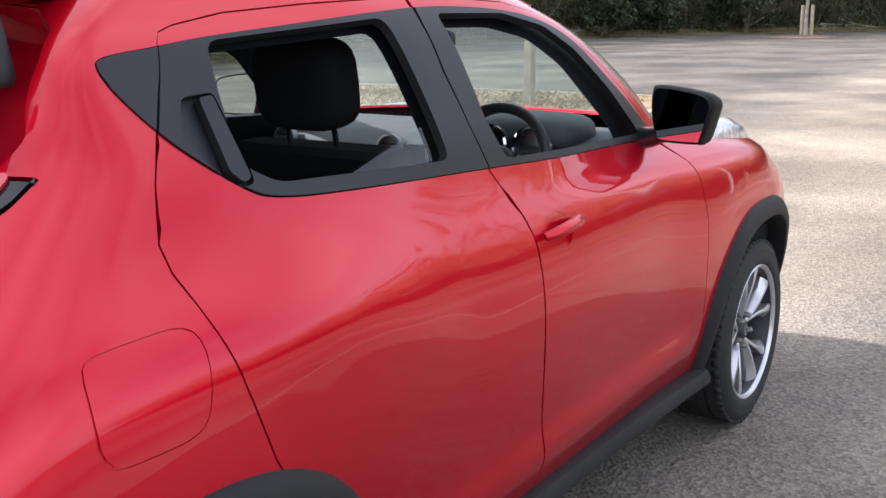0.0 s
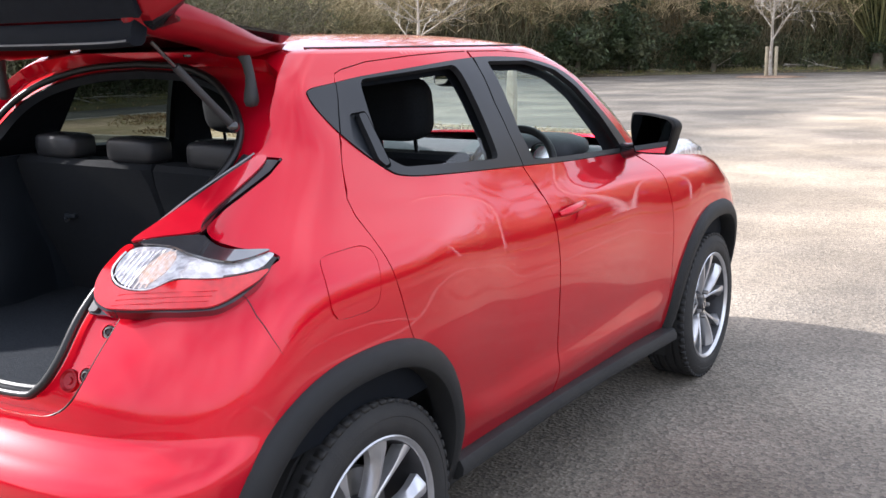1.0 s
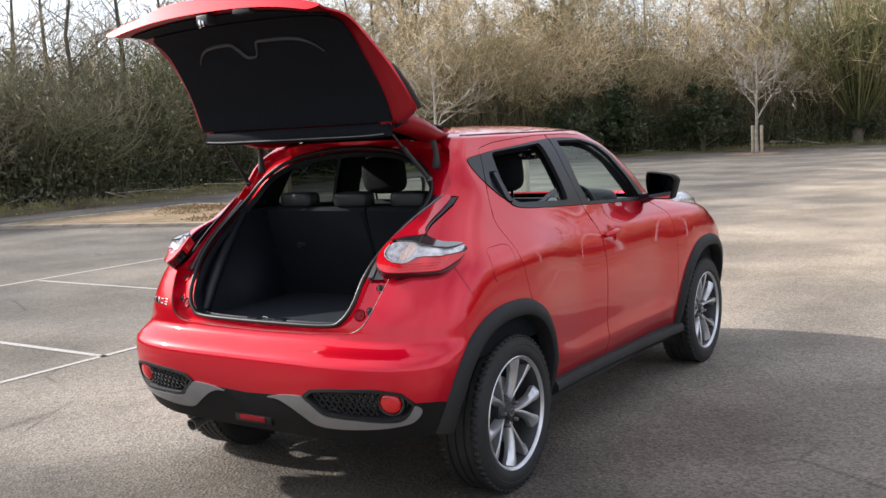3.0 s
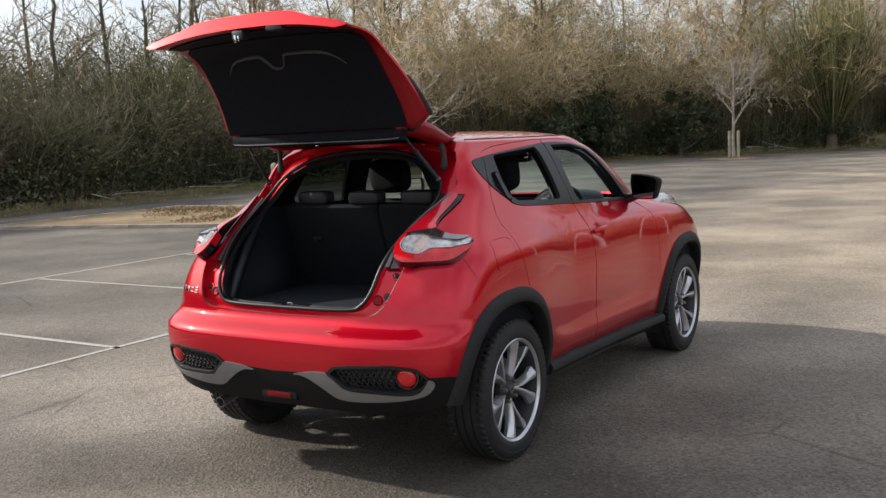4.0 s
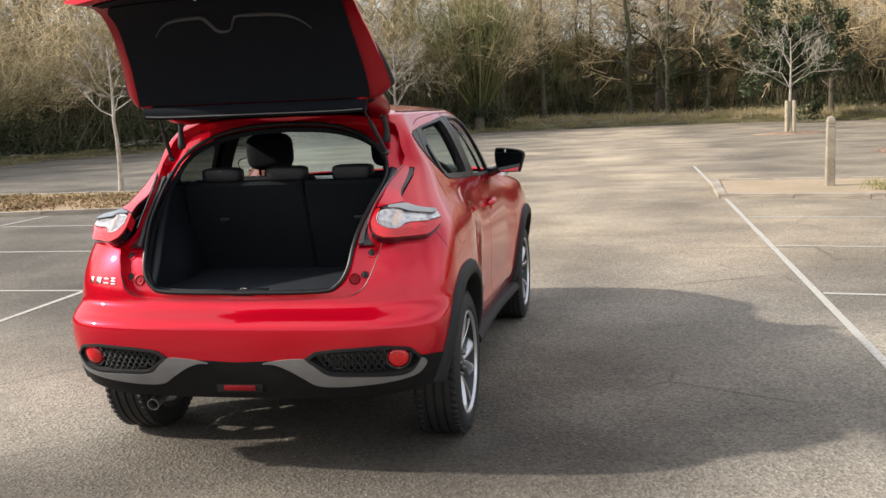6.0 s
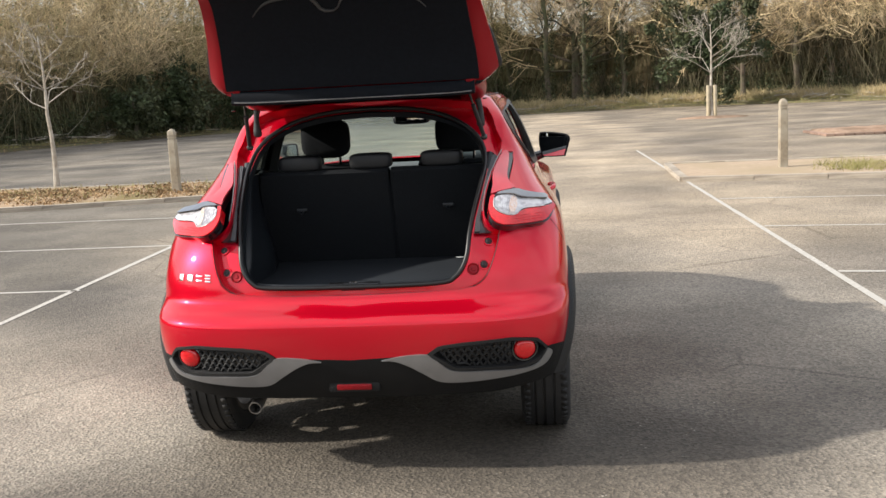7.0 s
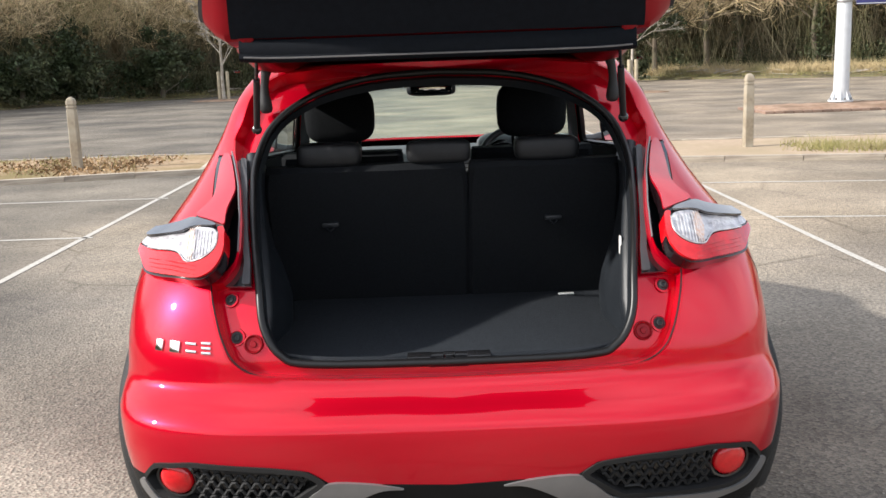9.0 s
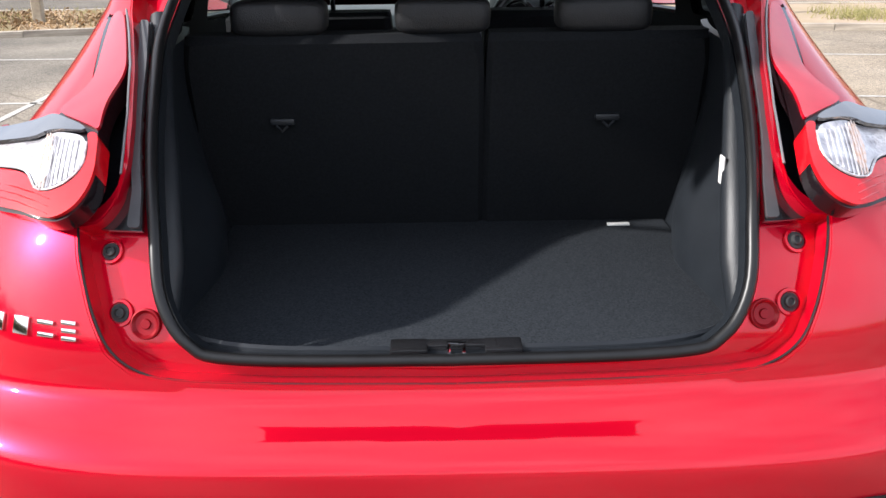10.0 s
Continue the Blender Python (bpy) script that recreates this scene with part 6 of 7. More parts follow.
def spikes(base, way, length, radius, bend, rng):
    """Tapering, bent twigs as one set of vertices and faces (numpy)."""
    n = len(base)
    way = way/np.linalg.norm(way, axis=1, keepdims=True)
    ref = np.cross(way, rng.normal(size=(n, 3)))
    ref /= np.linalg.norm(ref, axis=1, keepdims=True)+1e-9
    oth = np.cross(way, ref)
    L, R = length[:, None], radius[:, None]
    mid = base+way*L*0.5+rng.normal(size=(n, 3))*bend*L*0.5
    tip = base+way*L+rng.normal(size=(n, 3))*bend*L
    rings = []
    for c, r in ((base, R), (mid, R*0.62)):
        for k in range(3):
            a = 2*math.pi*k/3
            rings.append(c+r*(math.cos(a)*ref+math.sin(a)*oth))
    v = np.stack(rings+[tip], axis=1).reshape(-1, 3)
    f = np.array([[0, 1, 4], [0, 4, 3], [1, 2, 5], [1, 5, 4], [2, 0, 3], [2, 3, 5], [3, 4, 6], [4, 5, 6], [5, 3, 6]])
    faces = (f[None]+7*np.arange(n)[:, None, None]).reshape(-1, 3)
    return v, faces, mid, tip


def needles(base, way, length, radius, rng):
    """Straight three-sided twigs, for what is only seen as a haze of shoots."""
    n = len(base)
    way = way/np.linalg.norm(way, axis=1, keepdims=True)
    ref = np.cross(way, rng.normal(size=(n, 3)))
    ref /= np.linalg.norm(ref, axis=1, keepdims=True)+1e-9
    oth = np.cross(way, ref)
    rings = [base+radius[:, None]*(math.cos(a)*ref+math.sin(a)*oth) for a in (0.0, 2.094, 4.189)]
    v = np.stack(rings+[base+way*length[:, None]], axis=1).reshape(-1, 3)
    f = np.array([[0, 1, 3], [1, 2, 3], [2, 0, 3]])
    return v, (f[None]+4*np.arange(n)[:, None, None]).reshape(-1, 3)


def leaves(centre, size, rng):
    """Small bent leaf cards, each two triangles folded along its rib."""
    n = len(centre)
    a = rng.normal(size=(n, 3))
    a /= np.linalg.norm(a, axis=1, keepdims=True)
    b = np.cross(a, rng.normal(size=(n, 3)))
    b /= np.linalg.norm(b, axis=1, keepdims=True)+1e-9
    c = np.cross(a, b)
    s = size[:, None]
    v = np.stack([centre-a*s, centre+b*s*0.45+c*s*0.2, centre+a*s, centre-b*s*0.45+c*s*0.2], axis=1).reshape(-1, 3)
    f = np.array([[0, 1, 2], [0, 2, 3]])
    return v, (f[None]+4*np.arange(n)[:, None, None]).reshape(-1, 3)


def bulk(name, sets, mat, parent=None, label="", smooth=False):
    """One mesh from several (vertices, triangles) sets."""
    vs, fs, k = [], [], 0
    for v, f in sets:
        vs.append(v)
        fs.append(f+k)
        k += len(v)
    v, f = np.concatenate(vs).astype(np.float32), np.concatenate(fs).astype(np.int32)
    me = bpy.data.meshes.new(name)
    me.vertices.add(len(v))
    me.vertices.foreach_set("co", v.ravel())
    me.loops.add(f.size)
    me.loops.foreach_set("vertex_index", f.ravel())
    me.polygons.add(len(f))
    me.polygons.foreach_set("loop_start", np.arange(0, f.size, 3, dtype=np.int32))
    me.update(calc_edges=True)
    me.materials.append(mat)
    ob = new(name, me)
    ob.parent = parent
    if label:
        tagged(ob, label)
    return ob


EDGE = [(-22.0, -30), (-21.6, 0), (-21.4, 12), (-22.3, 24), (-23.0, 34), (-19.0, 43), (-13.0, 49), (-5.0, 53), (4.0, 55), (12.0, 53), (20.0, 47), (28.0, 43), (40.0, 38), (60.0, 34)]
EDGE_C = curve(EDGE, 10, False)
BACK_EDGE = curve([(70, 0), (58, -24), (35, -34), (5, -38), (-14, -35), (-22, -29)], 10, False)


def glade_at(x, y):
    """How far the scrub stands back, from 0 to 1, behind the open grass bank at the end of the car park."""
    return smooth((x+6.0)/3.0)*(0.42+0.58*smooth((9.0-x)/3.0))*smooth((30.0-x)/5.0)*(y > 30)


def along(rng, n, stretch=(0.0, 1.0), line=None):
    """Random places on the wood's edge, with the way that leads into the wood."""
    p = np.array(line or EDGE_C)
    seg = np.linalg.norm(np.diff(p, axis=0), axis=1)
    cum = np.concatenate([[0], np.cumsum(seg)])
    d = rng.uniform(stretch[0], stretch[1], n)*cum[-1]
    i = np.clip(np.searchsorted(cum, d)-1, 0, len(seg)-1)
    t = ((d-cum[i])/seg[i])[:, None]
    pt = p[i]*(1-t)+p[i+1]*t
    tan = (p[i+1]-p[i])/seg[i][:, None]
    return pt, np.stack([-tan[:, 1], tan[:, 0]], axis=1)


# verge between the asphalt and the wood
bm = bmesh.new()
rows = []
for i, (x, y) in enumerate(EDGE_C):
    a, b = Vector(EDGE_C[max(0, i-1)]), Vector(EDGE_C[min(len(EDGE_C)-1, i+1)])
    t = (b-a).normalized()
    nrm = Vector((-t.y, t.x))
    row = []
    for off, z in ((-1.6, -0.02), (-1.55, 0.09), (-0.8, 0.13), (0.5, 0.20), (3.0, 0.35), (14.0, 0.6)):
        w = noise.noise(Vector((x*0.4, y*0.4, off)))
        row.append(bm.verts.new((x+nrm.x*(off+0.25*w), y+nrm.y*(off+0.25*w), z*(1+0.5*w) if z > 0 else z)))
    rows.append(row)
for r, s in zip(rows, rows[1:]):
    for k in range(5):
        bm.faces.new((r[k], s[k], s[k+1], r[k+1]))
tagged(part("verge", bm, VERGE, None), "rough grass verge with dead leaves along the wood", "verge", kind="structure")

rng = np.random.default_rng(11)
# bushes along the edge: stems, side twigs, fine twigs
n = 10200
pt, inw = along(rng, n)
deep = rng.uniform(0, 1, n)**1.2*7.5
glade = np.array([glade_at(q[0], q[1]) for q in pt])
deep = deep+glade*9.0
base = np.concatenate([pt+inw*deep[:, None]+rng.normal(size=(n, 2))*0.25, np.full((n, 1), 0.15)], axis=1)
lump = np.array([noise.noise(Vector((b[0]*0.22, b[1]*0.22, 3.1))) for b in base])
far = np.array([smooth((b[1]-30)/8) for b in base])
side_on = np.array([(1-smooth((b[1]-24)/8))*(b[0] < -10) for b in base])
tall = (3.7+2.5*far+1.8*lump+0.55*np.minimum(deep, 7.5))*(1-0.28*side_on)*rng.uniform(0.6, 1.2, n)
way = np.concatenate([rng.normal(size=(n, 2))*0.30-inw*0.16, np.ones((n, 1))], axis=1)
sets = []
v, f, mid, tip = spikes(base, way, tall, rng.uniform(0.009, 0.020, n), 0.10, rng)
sets.append((v, f))
reps = 8
t = rng.uniform(0.25, 1.0, (n, reps, 1))
org = (mid[:, None]*(1-t)+tip[:, None]*t).reshape(-1, 3)
w2 = (rng.normal(size=(n*reps, 3))*np.array([1, 1, 0.5])+np.repeat(way, reps, axis=0)*0.9)
ln = rng.uniform(0.5, 1.7, n*reps)
v, f, m2, t2 = spikes(org, w2, ln, rng.uniform(0.009, 0.019, n*reps), 0.16, rng)
sets.append((v, f))
pick = rng.integers(0, n*reps, 210000)
t = rng.uniform(0, 1, (len(pick), 1))
shoots = needles(m2[pick]*(1-t)+t2[pick]*t, rng.normal(size=(len(pick), 3))*np.array([1, 1, 0.7])+w2[pick]*0.7+np.array([0, 0, 0.4]), rng.uniform(0.3, 1.0, len(pick)), rng.uniform(0.006, 0.011, len(pick)), rng)
# the near side takes the darker twigs, with its shade painted in
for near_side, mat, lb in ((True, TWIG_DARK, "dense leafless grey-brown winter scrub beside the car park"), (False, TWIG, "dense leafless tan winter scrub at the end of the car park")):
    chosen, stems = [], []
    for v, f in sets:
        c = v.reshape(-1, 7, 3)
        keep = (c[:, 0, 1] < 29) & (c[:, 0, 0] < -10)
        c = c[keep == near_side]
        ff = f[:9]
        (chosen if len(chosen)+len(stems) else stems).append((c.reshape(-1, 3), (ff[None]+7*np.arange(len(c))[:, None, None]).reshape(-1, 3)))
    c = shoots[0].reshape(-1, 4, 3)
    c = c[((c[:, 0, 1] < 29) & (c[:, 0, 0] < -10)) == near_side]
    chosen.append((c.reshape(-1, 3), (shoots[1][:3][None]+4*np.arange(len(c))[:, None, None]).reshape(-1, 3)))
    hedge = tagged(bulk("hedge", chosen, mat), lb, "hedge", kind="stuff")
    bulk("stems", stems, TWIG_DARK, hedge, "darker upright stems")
pick = rng.integers(0, n*reps, 110000)
spray = m2[pick]+rng.normal(size=(len(pick), 3))*0.35
spray[:, 2] = np.maximum(spray[:, 2], 0.2)
SPRAY = island_tint(material("withered_leaf_and_bud", (0.30, 0.235, 0.120), (0.42, 0.335, 0.190), 0.6, rough=0.8, c3=(0.15, 0.165, 0.065), scale3=0.22, spec=0.2, fac3=0.3), 0.4)
tagged(bulk("scrub_leaves", [leaves(spray, rng.uniform(0.035, 0.085, len(pick)), rng)], SPRAY), "withered tan and olive leaves and buds in the scrub", "foliage", kind="stuff")
# bumpy sheet added for the depth of the wood, its shade put into the colour
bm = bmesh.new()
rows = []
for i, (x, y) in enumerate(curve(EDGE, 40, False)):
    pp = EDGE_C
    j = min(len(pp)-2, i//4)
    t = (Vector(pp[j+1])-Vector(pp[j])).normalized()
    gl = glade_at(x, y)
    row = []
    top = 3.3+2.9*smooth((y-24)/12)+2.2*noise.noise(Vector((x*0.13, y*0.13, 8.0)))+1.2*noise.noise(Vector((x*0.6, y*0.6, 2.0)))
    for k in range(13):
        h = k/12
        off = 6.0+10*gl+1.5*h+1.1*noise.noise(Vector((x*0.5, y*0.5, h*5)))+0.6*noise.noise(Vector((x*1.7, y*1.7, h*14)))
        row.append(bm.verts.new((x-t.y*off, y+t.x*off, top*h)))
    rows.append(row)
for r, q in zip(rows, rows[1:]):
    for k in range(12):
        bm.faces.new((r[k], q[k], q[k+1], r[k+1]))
THICKET_SHADE = material("thicket_shade", (0.10, 0.078, 0.045), (0.24, 0.185, 0.105), 3.0, rough=0.95, bump=1.0, bscale=5, c3=(0.035, 0.040, 0.020), scale3=0.35, spec=0.05)
tagged(part("thicket", bm, THICKET_SHADE, None, smooth=False), "dark bumpy sheet standing for the shaded depth of the wood", "thicket", kind="stuff")
# unseen scrub behind, coarser, added to close the ground and fill reflections
n = 1500
pt, inw = along(rng, n, line=BACK_EDGE)
bb = np.concatenate([pt+inw*rng.uniform(0, 6, (n, 1)), np.full((n, 1), 0.1)], axis=1)
bw = np.concatenate([rng.normal(size=(n, 2))*0.35, np.ones((n, 1))], axis=1)
v, f, bm1, bt1 = spikes(bb, bw, rng.uniform(1.5, 4.0, n), rng.uniform(0.05, 0.12, n), 0.1, rng)
v2, f2, *_ = spikes(np.repeat((bm1+bt1)/2, 6, axis=0), rng.normal(size=(n*6, 3))+np.array([0, 0, 0.6]), rng.uniform(1, 2.5, n*6), rng.uniform(0.03, 0.06, n*6), 0.15, rng)
tagged(bulk("far_scrub", [(v, f), (v2, f2)], TWIG), "unseen leafless scrub added to close the car park", "hedge", kind="stuff")
# evergreen undergrowth
n = 150000
N0 = 1700
pt, inw = along(rng, N0)
gl = np.array([glade_at(q[0], q[1]) for q in pt])
dp = rng.uniform(-0.2, 1, N0)**2*5.0
c0 = np.concatenate([pt+inw*(dp+gl*10.0)[:, None], (rng.uniform(0.05, 1.0, N0)**1.6*(1.2+0.45*dp)+0.2)[:, None]], axis=1)
sz = rng.uniform(0.35, 0.95, N0)
i = rng.integers(0, N0, n)
q = rng.normal(size=(n, 3))
q = q/np.linalg.norm(q, axis=1, keepdims=True)*rng.uniform(0.5, 1.0, (n, 1))
cen = c0[i]+q*sz[i][:, None]*np.array([1, 1, 0.8])
cen[:, 2] = np.maximum(cen[:, 2], 0.1)
tagged(bulk("undergrowth", [leaves(cen, rng.uniform(0.04, 0.11, n), rng)], LEAF), "dark green ivy and bramble undergrowth", "undergrowth", kind="stuff")


def bare_tree(name, at, height, spread, trunk_r, seed, label, bark, twigs, limbs=14, first=0.3, up=0.6, ivy=0, crown_n=1.0, group="", fine=False):
    rg = np.random.default_rng(seed)
    tree = thing(name, label, "tree", at, group)
    pts, rad = [], []
    x = y = 0.0
    for k in range(9):
        z = height*0.86*k/8
        pts.append((x, y, z-0.05))
        rad.append(trunk_r*(1.25 if k == 0 else 1-0.1*k))
        x += rg.normal()*height*(0.010 if fine else 0.005)
        y += rg.normal()*height*(0.010 if fine else 0.005)
    part("trunk", tube(pts, rad, 9), bark, tree)
    P = np.array(pts)
    s = rg.uniform(first, 0.97, limbs)
    fi = s*8
    k0 = np.minimum(fi.astype(int), 7)
    org = P[k0]*(1-(fi-k0))[:, None]+P[k0+1]*(fi-k0)[:, None]
    az = rg.uniform(0, 2*math.pi, limbs)
    way = np.stack([np.cos(az), np.sin(az), up*rg.uniform(0.6, 1.5, limbs)], axis=1)
    ln = spread*(1.15-0.6*s)*rg.uniform(0.75, 1.2, limbs)
    st = []
    v, f, m1, t1 = spikes(org, way, ln, trunk_r*(0.30 if fine else 0.42)*(1.1-0.7*s), 0.12, rg)
    st.append((v, f))
    src = [(m1, t1, way, ln)]
    for lev, (reps, frac, rr) in enumerate(((int(7*crown_n), 0.5, 0.16), (int((18 if fine else 6)*crown_n), 0.45, 0.085))):
        m, t, w, L = src[-1]
        nn = len(m)
        tt = rg.uniform(0.0, 1.0, (nn, reps, 1))
        o = (m[:, None]*(1-tt)+t[:, None]*tt).reshape(-1, 3)
        w2 = np.repeat(w, reps, axis=0)/np.linalg.norm(np.repeat(w, reps, axis=0), axis=1, keepdims=True)+rg.normal(size=(nn*reps, 3))*0.6+np.array([0, 0, 0.15])
        L2 = np.repeat(L, reps)*frac*rg.uniform(0.6, 1.2, nn*reps)
        if lev and fine:
            st.append(needles(o, w2, L2, np.full(nn*reps, max(0.004, trunk_r*rr*0.75)), rg))
            break
        v, f, m2, t2 = spikes(o, w2, L2, np.full(nn*reps, max(0.004, trunk_r*rr)), 0.14, rg)
        st.append((v, f))
        src.append((m2, t2, w2, L2))
    bulk("branchwork", st[:1], bark, tree)
    bulk("crown", st[1:], twigs, tree)
    if ivy:
        nn = ivy
        z = rg.uniform(0, 1, nn)**1.2*height*0.55
        a = rg.uniform(0, 2*math.pi, nn)
        r = trunk_r*1.2+rg.uniform(0, 0.25, nn)
        bulk("ivy", [leaves(np.stack([r*np.cos(a), r*np.sin(a), z], axis=1), rg.uniform(0.06, 0.12, nn), rg)], LEAF, tree, "dark ivy climbing the trunk")
    return tree


def stakes(tree_at, h, gap):
    for dx in (-gap, gap):
        s = thing("tree_stake", "pale round timber stake beside a young tree", "stake", (tree_at[0]+dx, tree_at[1], 0), "tree stakes")
        part("stake", lathe([(0.075, -0.05), (0.075, h-0.02), (0.06, h)], Matrix.Identity(4), 12), STAKE, s)


bare_tree("young_tree", (-8.73, 14.8, 0.05), 3.5, 1.25, 0.055, 3, "young pale-barked leafless tree on the island", PALE_BARK, PALE_BARK, 16, 0.52, 0.55, crown_n=0.8)
bare_tree("young_tree", (-9.57, 42.7, 0.0), 5.2, 2.3, 0.09, 5, "young leafless tree between two stakes", PALE_BARK, PALE_BARK, 18, 0.35, 0.75)
bare_tree("young_tree", (7.55, 35.6, 0.0), 4.2, 1.7, 0.07, 6, "young pale leafless tree between two stakes", PALE_BARK, PALE_BARK, 14, 0.42, 0.8)
for x, y, r in ((-9.57, 42.7, 1.1), (7.55, 35.6, 1.0)):
    pit = thing("tree_pit", "low ring of reddish soil round a young tree", "soil", (x, y, 0), "tree pits")
    rim = [(r*1.35*math.cos(2*math.pi*k/26)*(1+0.18*noise.noise(Vector((k*0.7, x, y)))), r*math.sin(2*math.pi*k/26)) for k in range(26)]
    part("soil", loft([[(px*g, py*g, z) for px, py in rim] for g, z in ((1.0, -0.01), (0.97, 0.02), (0.7, 0.05), (0.2, 0.07))]), REDSOIL, pit)
stakes((-9.57, 42.7), 1.30, 0.20)
stakes((7.55, 35.6), 1.25, 0.13)
rr = random.Random(21)
for k in range(84):
    i = int(len(EDGE_C)*(0.12+0.88*k/84))
    a, b = Vector(EDGE_C[max(0, i-1)]), Vector(EDGE_C[min(len(EDGE_C)-1, i+1)])
    t = (b-a).normalized()
    off = rr.uniform(3.0, 14.0)
    h = rr.uniform(7.5, 10.5) if EDGE_C[i][1] < 34 else rr.uniform(9, 17)
    bare_tree("woodland_tree", (EDGE_C[i][0]-t.y*off, EDGE_C[i][1]+t.x*off, 0.2), h, h*0.23, rr.uniform(0.11, 0.24), 100+k, "tall leafless woodland tree behind the scrub", BARK, TWIG_GREY, 18, 0.28, 0.9, ivy=rr.choice((0, 700, 900)), crown_n=1.0 if EDGE_C[i][1] > 30 else 0.5, group="woodland trees", fine=True)


def evergreen(name, at, size, seed, label, n=7000, mat=None):
    """A dense bush of many small leaves in uneven lobes, on a few stems."""
    rg = np.random.default_rng(seed)
    bush = thing(name, label, "bush", at)
    k = 46
    lob = rg.normal(size=(k, 3))
    lob = lob/np.linalg.norm(lob, axis=1, keepdims=True)*rg.uniform(0.2, 1.15, (k, 1))*np.array(size)/2
    lob[:, 2] += size[2]*0.52
    rad = rg.uniform(0.08, 0.24, k)*min(size)
    i = rg.integers(0, k, n)
    q = rg.normal(size=(n, 3))
    q = q/np.linalg.norm(q, axis=1, keepdims=True)*rg.uniform(0.55, 1.05, (n, 1))
    c = lob[i]+q*rad[i][:, None]
    c[:, 2] = np.maximum(c[:, 2], 0.1)
    bulk("leaves", [leaves(c, rg.uniform(0.06, 0.15, n), rg)], mat or LEAF, bush)
    part("stem", tube([(0, 0, -0.1), (0.1, 0.05, size[2]*0.3), (0.0, -0.1, size[2]*0.7)], [0.14, 0.11, 0.05], 8), BARK, bush)
    return bush


def fan_shrub(at, height, seed, label):
    """Many stems that fan out from one foot, with fine upright shoots and a dark leafy core."""
    rg = np.random.default_rng(seed)
    shrub = thing("coppiced_tree", label, "tree", at)
    n = 150
    az = rg.uniform(0, 2*math.pi, n)
    tilt = rg.uniform(0, 1, n)**0.8*0.58
    way = np.stack([np.cos(az)*np.sin(tilt), np.sin(az)*np.sin(tilt), np.cos(tilt)], axis=1)
    base = np.stack([np.cos(az)*0.2, np.sin(az)*0.2, np.full(n, 0.9)], axis=1)
    ln = height*rg.uniform(0.65, 1.0, n)*(1-0.35*tilt)
    v, f, m1, t1 = spikes(base, way, ln, rg.uniform(0.03, 0.06, n), 0.05, rg)
    r = 14
    tt = rg.uniform(-0.4, 1, (n, r, 1))
    o = (m1[:, None]*(1-tt)+t1[:, None]*tt).reshape(-1, 3)
    w2 = np.repeat(way, r, axis=0)+rg.normal(size=(n*r, 3))*0.35+np.array([0, 0, 0.5])
    v2, f2, *_ = spikes(o, w2, rg.uniform(0.6, 1.7, n*r), rg.uniform(0.010, 0.018, n*r), 0.1, rg)
    bulk("crown", [(v, f), (v2, f2)], OLIVE, shrub)
    part("trunk", lathe([(0.34, -0.1), (0.27, 0.3), (0.24, 0.8), (0.30, 1.1), (0.1, 1.3)], Matrix.Identity(4), 12), BARK, shrub)
    m = 9000
    z = rg.uniform(0.6, 1, m)**1.0
    zz = rg.uniform(0.1, 0.75, m)*height
    a = rg.uniform(0, 2*math.pi, m)
    rr2 = rg.uniform(0, 1, m)**0.6*(0.3+0.22*zz)
    bulk("ivy", [leaves(np.stack([rr2*np.cos(a), rr2*np.sin(a), zz], axis=1), rg.uniform(0.05, 0.12, m), rg)], LEAF, shrub, "dark ivy in the middle")
    return shrub


OLIVE = island_tint(material("olive_green_shoots", (0.13, 0.135, 0.055), (0.22, 0.20, 0.09), 0.8, rough=0.85, c3=(0.13, 0.14, 0.05), scale3=0.3, spec=0.1), 0.4)
fan_shrub((-6.85, 51.6, 0.12), 7.9, 41, "upright olive-green coppiced tree at the wood's edge")
evergreen("evergreen_bush", (9.9, 50.4, 0.1), (5.8, 3.6, 6.6), 42, "large dark evergreen bush behind the verge", 14000)
evergreen("evergreen_bush", (-16.8, 44.4, 0.1), (3.0, 2.6, 3.4), 43, "dark evergreen bush in the scrub", 5000)
evergreen("evergreen_bush", (-13.5, 46.9, 0.1), (3.4, 2.4, 3.0), 44, "dark evergreen bush in the scrub", 5000)
evergreen("evergreen_bush", (-18.2, 41.4, 0.1), (2.4, 2.2, 2.8), 45, "dark evergreen bush in the scrub", 4000)
evergreen("ivy_clad_top", (-29.5, 58.7, 6.5), (2.2, 2.2, 4.0), 46, "ivy-clad treetop beyond the scrub", 4000)
evergreen("ivy_clad_top", (-27.4, 59.6, 6.3), (2.8, 2.4, 4.0), 47, "ivy-clad treetop beyond the scrub", 4000)
bare_tree("spreading_tree", (3.5, 63.0, 0.3), 11.5, 5.2, 0.34, 51, "spreading leafless tree with a dark trunk", BARK, TWIG, 26, 0.18, 0.45, ivy=500)
bare_tree("spreading_tree", (12.4, 53.5, 0.3), 8.0, 4.2, 0.16, 52, "spreading pale-twigged leafless tree", BARK, TWIG, 26, 0.15, 0.6)

# tufts of winter grass on islands, verge and glade
rng = np.random.default_rng(77)
def tufts(xy, z, n_each, h, r, spread):
    n = len(xy)*n_each
    p = np.repeat(np.concatenate([xy, np.full((len(xy), 1), z)], axis=1), n_each, axis=0)
    p[:, :2] += rng.normal(size=(n, 2))*spread
    w = np.concatenate([rng.normal(size=(n, 2))*0.55, np.ones((n, 1))], axis=1)
    v, f, *_ = spikes(p, w, rng.uniform(0.5, 1.2, n)*h, np.full(n, r), 0.25, rng)
    return v, f
sets = []
x = rng.uniform(5.2, 13.5, 260)
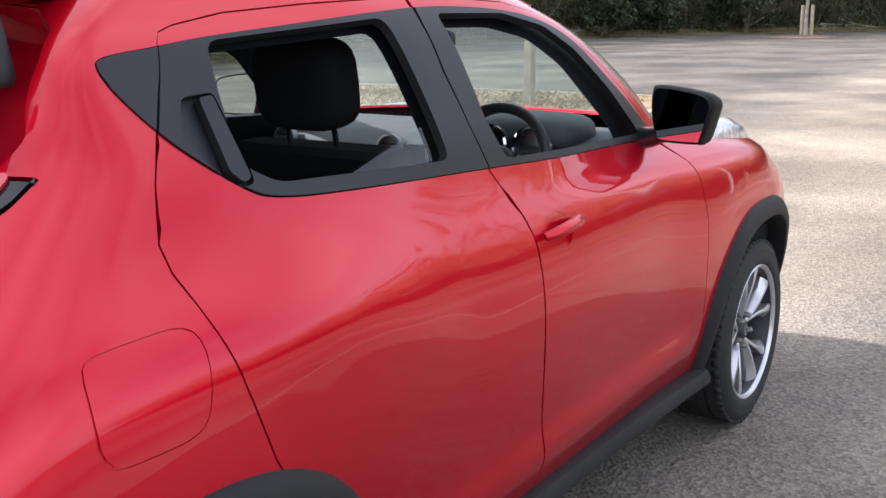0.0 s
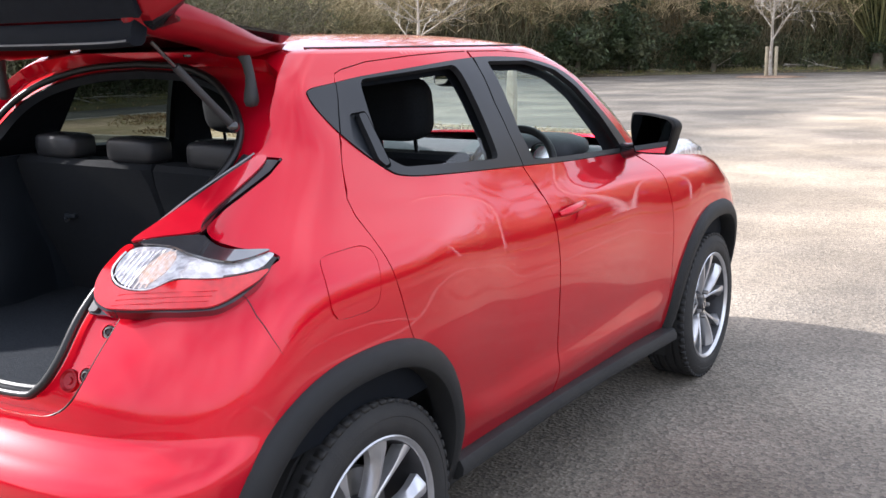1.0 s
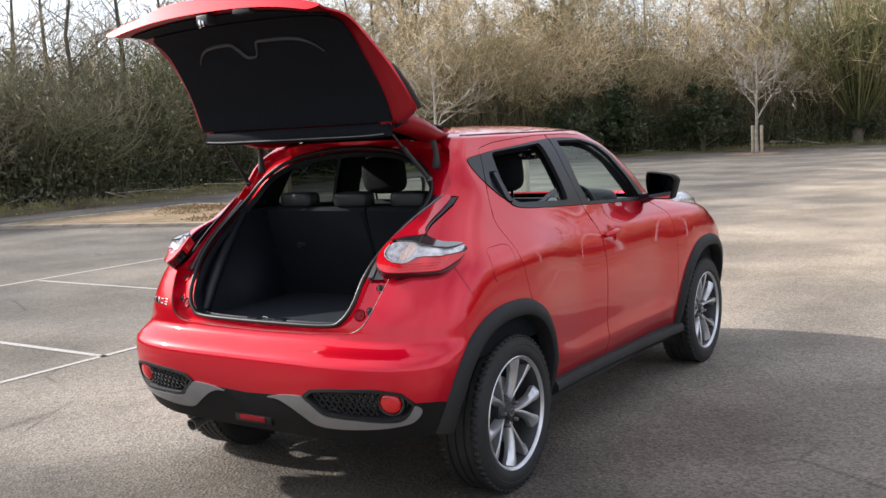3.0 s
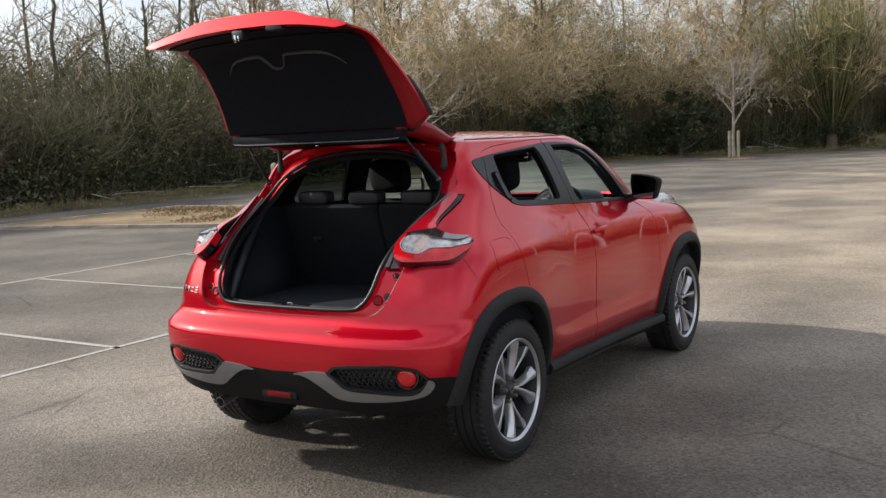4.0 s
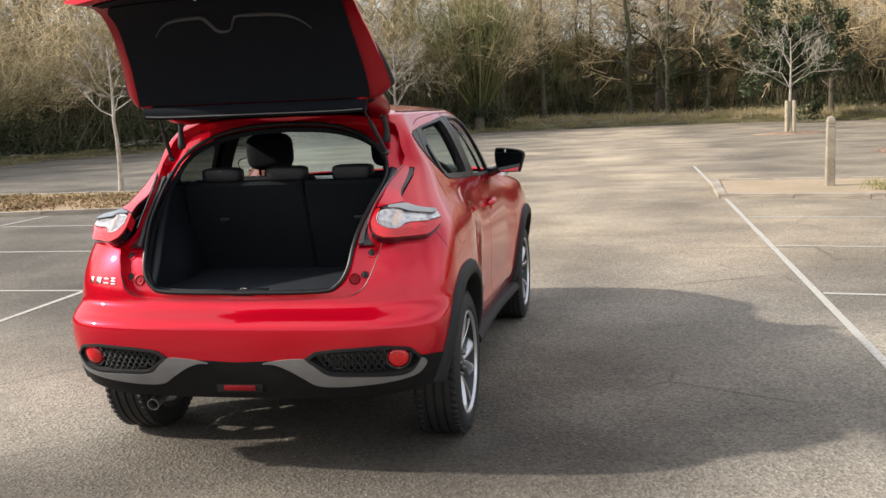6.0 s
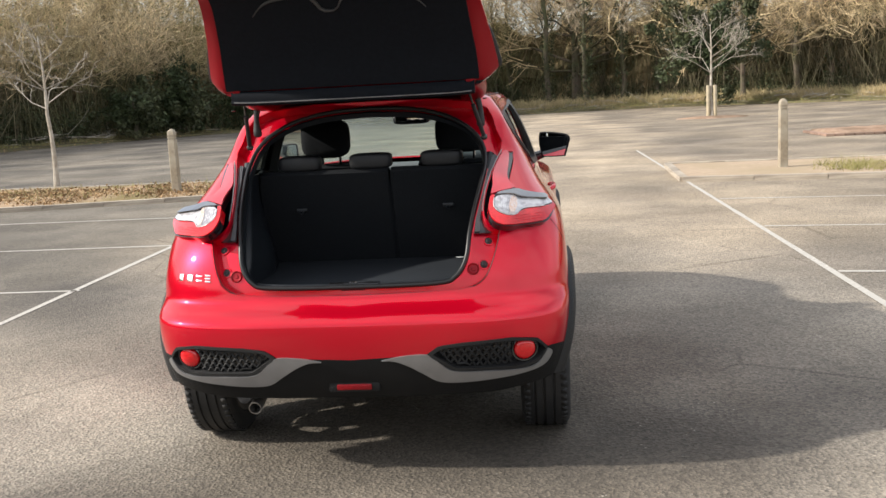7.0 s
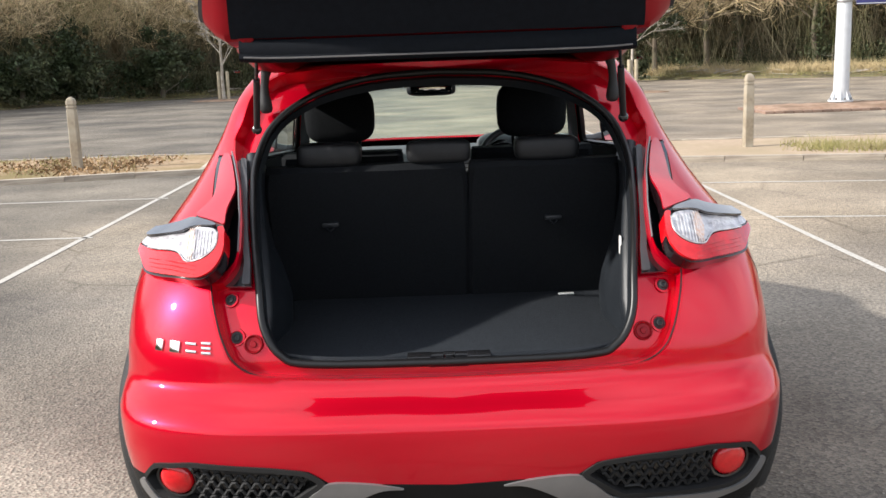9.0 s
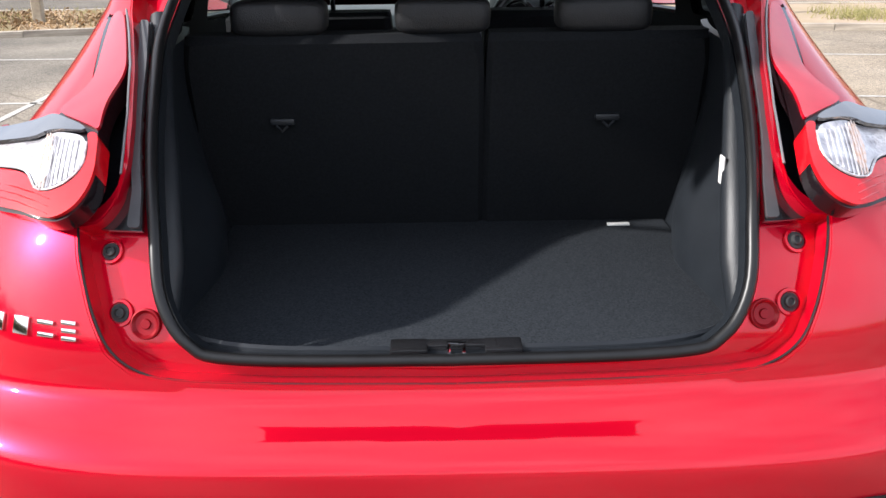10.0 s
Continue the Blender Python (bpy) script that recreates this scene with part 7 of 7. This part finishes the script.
sets.append(tufts(np.stack([x, 11.75-(x-3)*0.21+rng.uniform(0.2, 1.3, 260)], axis=1), 0.06, 14, 0.16, 0.006, 0.10))
x = rng.uniform(-15.5, -4.2, 200)
sets.append(tufts(np.stack([x, rng.uniform(11.8, 14.6, 200)], axis=1), 0.06, 8, 0.10, 0.005, 0.10))
pt, inw = along(rng, 2600)
sets.append(tufts(pt+inw*rng.uniform(-1.3, 1.2, (2600, 1)), 0.12, 8, 0.22, 0.010, 0.16))
tagged(bulk("grass_tufts", sets, GRASS), "dry winter grass tufts on islands and verge", "grass", kind="stuff")

DRY_GRASS = island_tint(material("bleached_dry_grass", (0.46, 0.36, 0.20), (0.34, 0.27, 0.15), 2, rough=0.85, c3=(0.24, 0.22, 0.11), scale3=0.5, spec=0.15), 0.3)
pt, inw = along(rng, 9000, (0.45, 1.0))
keep = np.array([glade_at(q[0], q[1]) > 0.1 for q in pt])
pt, inw = pt[keep], inw[keep]
deep = rng.uniform(0, 1, (len(pt), 1))*np.array([[1.5+9*glade_at(q[0], q[1])] for q in pt])
tagged(bulk("dry_grass", [tufts(pt+inw*deep, 0.2, 8, 0.55, 0.016, 0.25)], DRY_GRASS), "bleached dry grass bank in front of the wood", "grass", kind="stuff")

LITTER = island_tint(material("brown_fallen_leaves", (0.26, 0.165, 0.085), (0.40, 0.28, 0.16), 3, rough=0.85, c3=(0.18, 0.12, 0.07), scale3=0.9, spec=0.15), 0.4)
heap = rng.uniform(0, 1, (46, 2))*np.array([[11.5, 3.0]])+np.array([[-15.8, 11.2]])
i = rng.integers(0, len(heap), 7000)
p = heap[i]+rng.normal(size=(7000, 2))*0.34
p = p[(p[:, 0] < -3.8) & (p[:, 1] < 14.4) & (p[:, 1] > 11.95+(p[:, 0]+3.4)*0.2+0.15)]
z = 0.066+0.05*rng.uniform(0, 1, len(p))**2
pt, inw = along(rng, 5000)
edge = pt+inw*rng.uniform(-2.3, -0.6, (5000, 1))
near = np.concatenate([np.concatenate([p, z[:, None]], axis=1), np.concatenate([edge, rng.uniform(0.02, 0.14, (5000, 1))], axis=1)])
tagged(bulk("leaf_litter", [leaves(near, rng.uniform(0.02, 0.05, len(near)), rng)], LITTER), "brown fallen leaves heaped on the island and along the verge", "leaf litter", kind="stuff")

# fallen branches and litter at the foot of the scrub
rng = np.random.default_rng(91)
n = 420
pt, inw = along(rng, n, (0.1, 1.0))
base = np.concatenate([pt+inw*rng.uniform(-0.9, 1.6, (n, 1)), rng.uniform(0.16, 0.45, (n, 1))], axis=1)
way = np.concatenate([rng.normal(size=(n, 2)), rng.normal(size=(n, 1))*0.12], axis=1)
v, f, m1, t1 = spikes(base, way, rng.uniform(0.6, 2.6, n), rng.uniform(0.012, 0.045, n), 0.06, rng)
v2, f2, *_ = spikes(np.repeat(m1, 4, axis=0), rng.normal(size=(n*4, 3))*np.array([1, 1, 0.4])+np.repeat(way, 4, axis=0), rng.uniform(0.3, 0.9, n*4), rng.uniform(0.006, 0.012, n*4), 0.12, rng)
tagged(bulk("fallen_branches", [(v, f), (v2, f2)], PALE_BARK), "pale fallen branches lying at the foot of the scrub", "branches", kind="stuff")
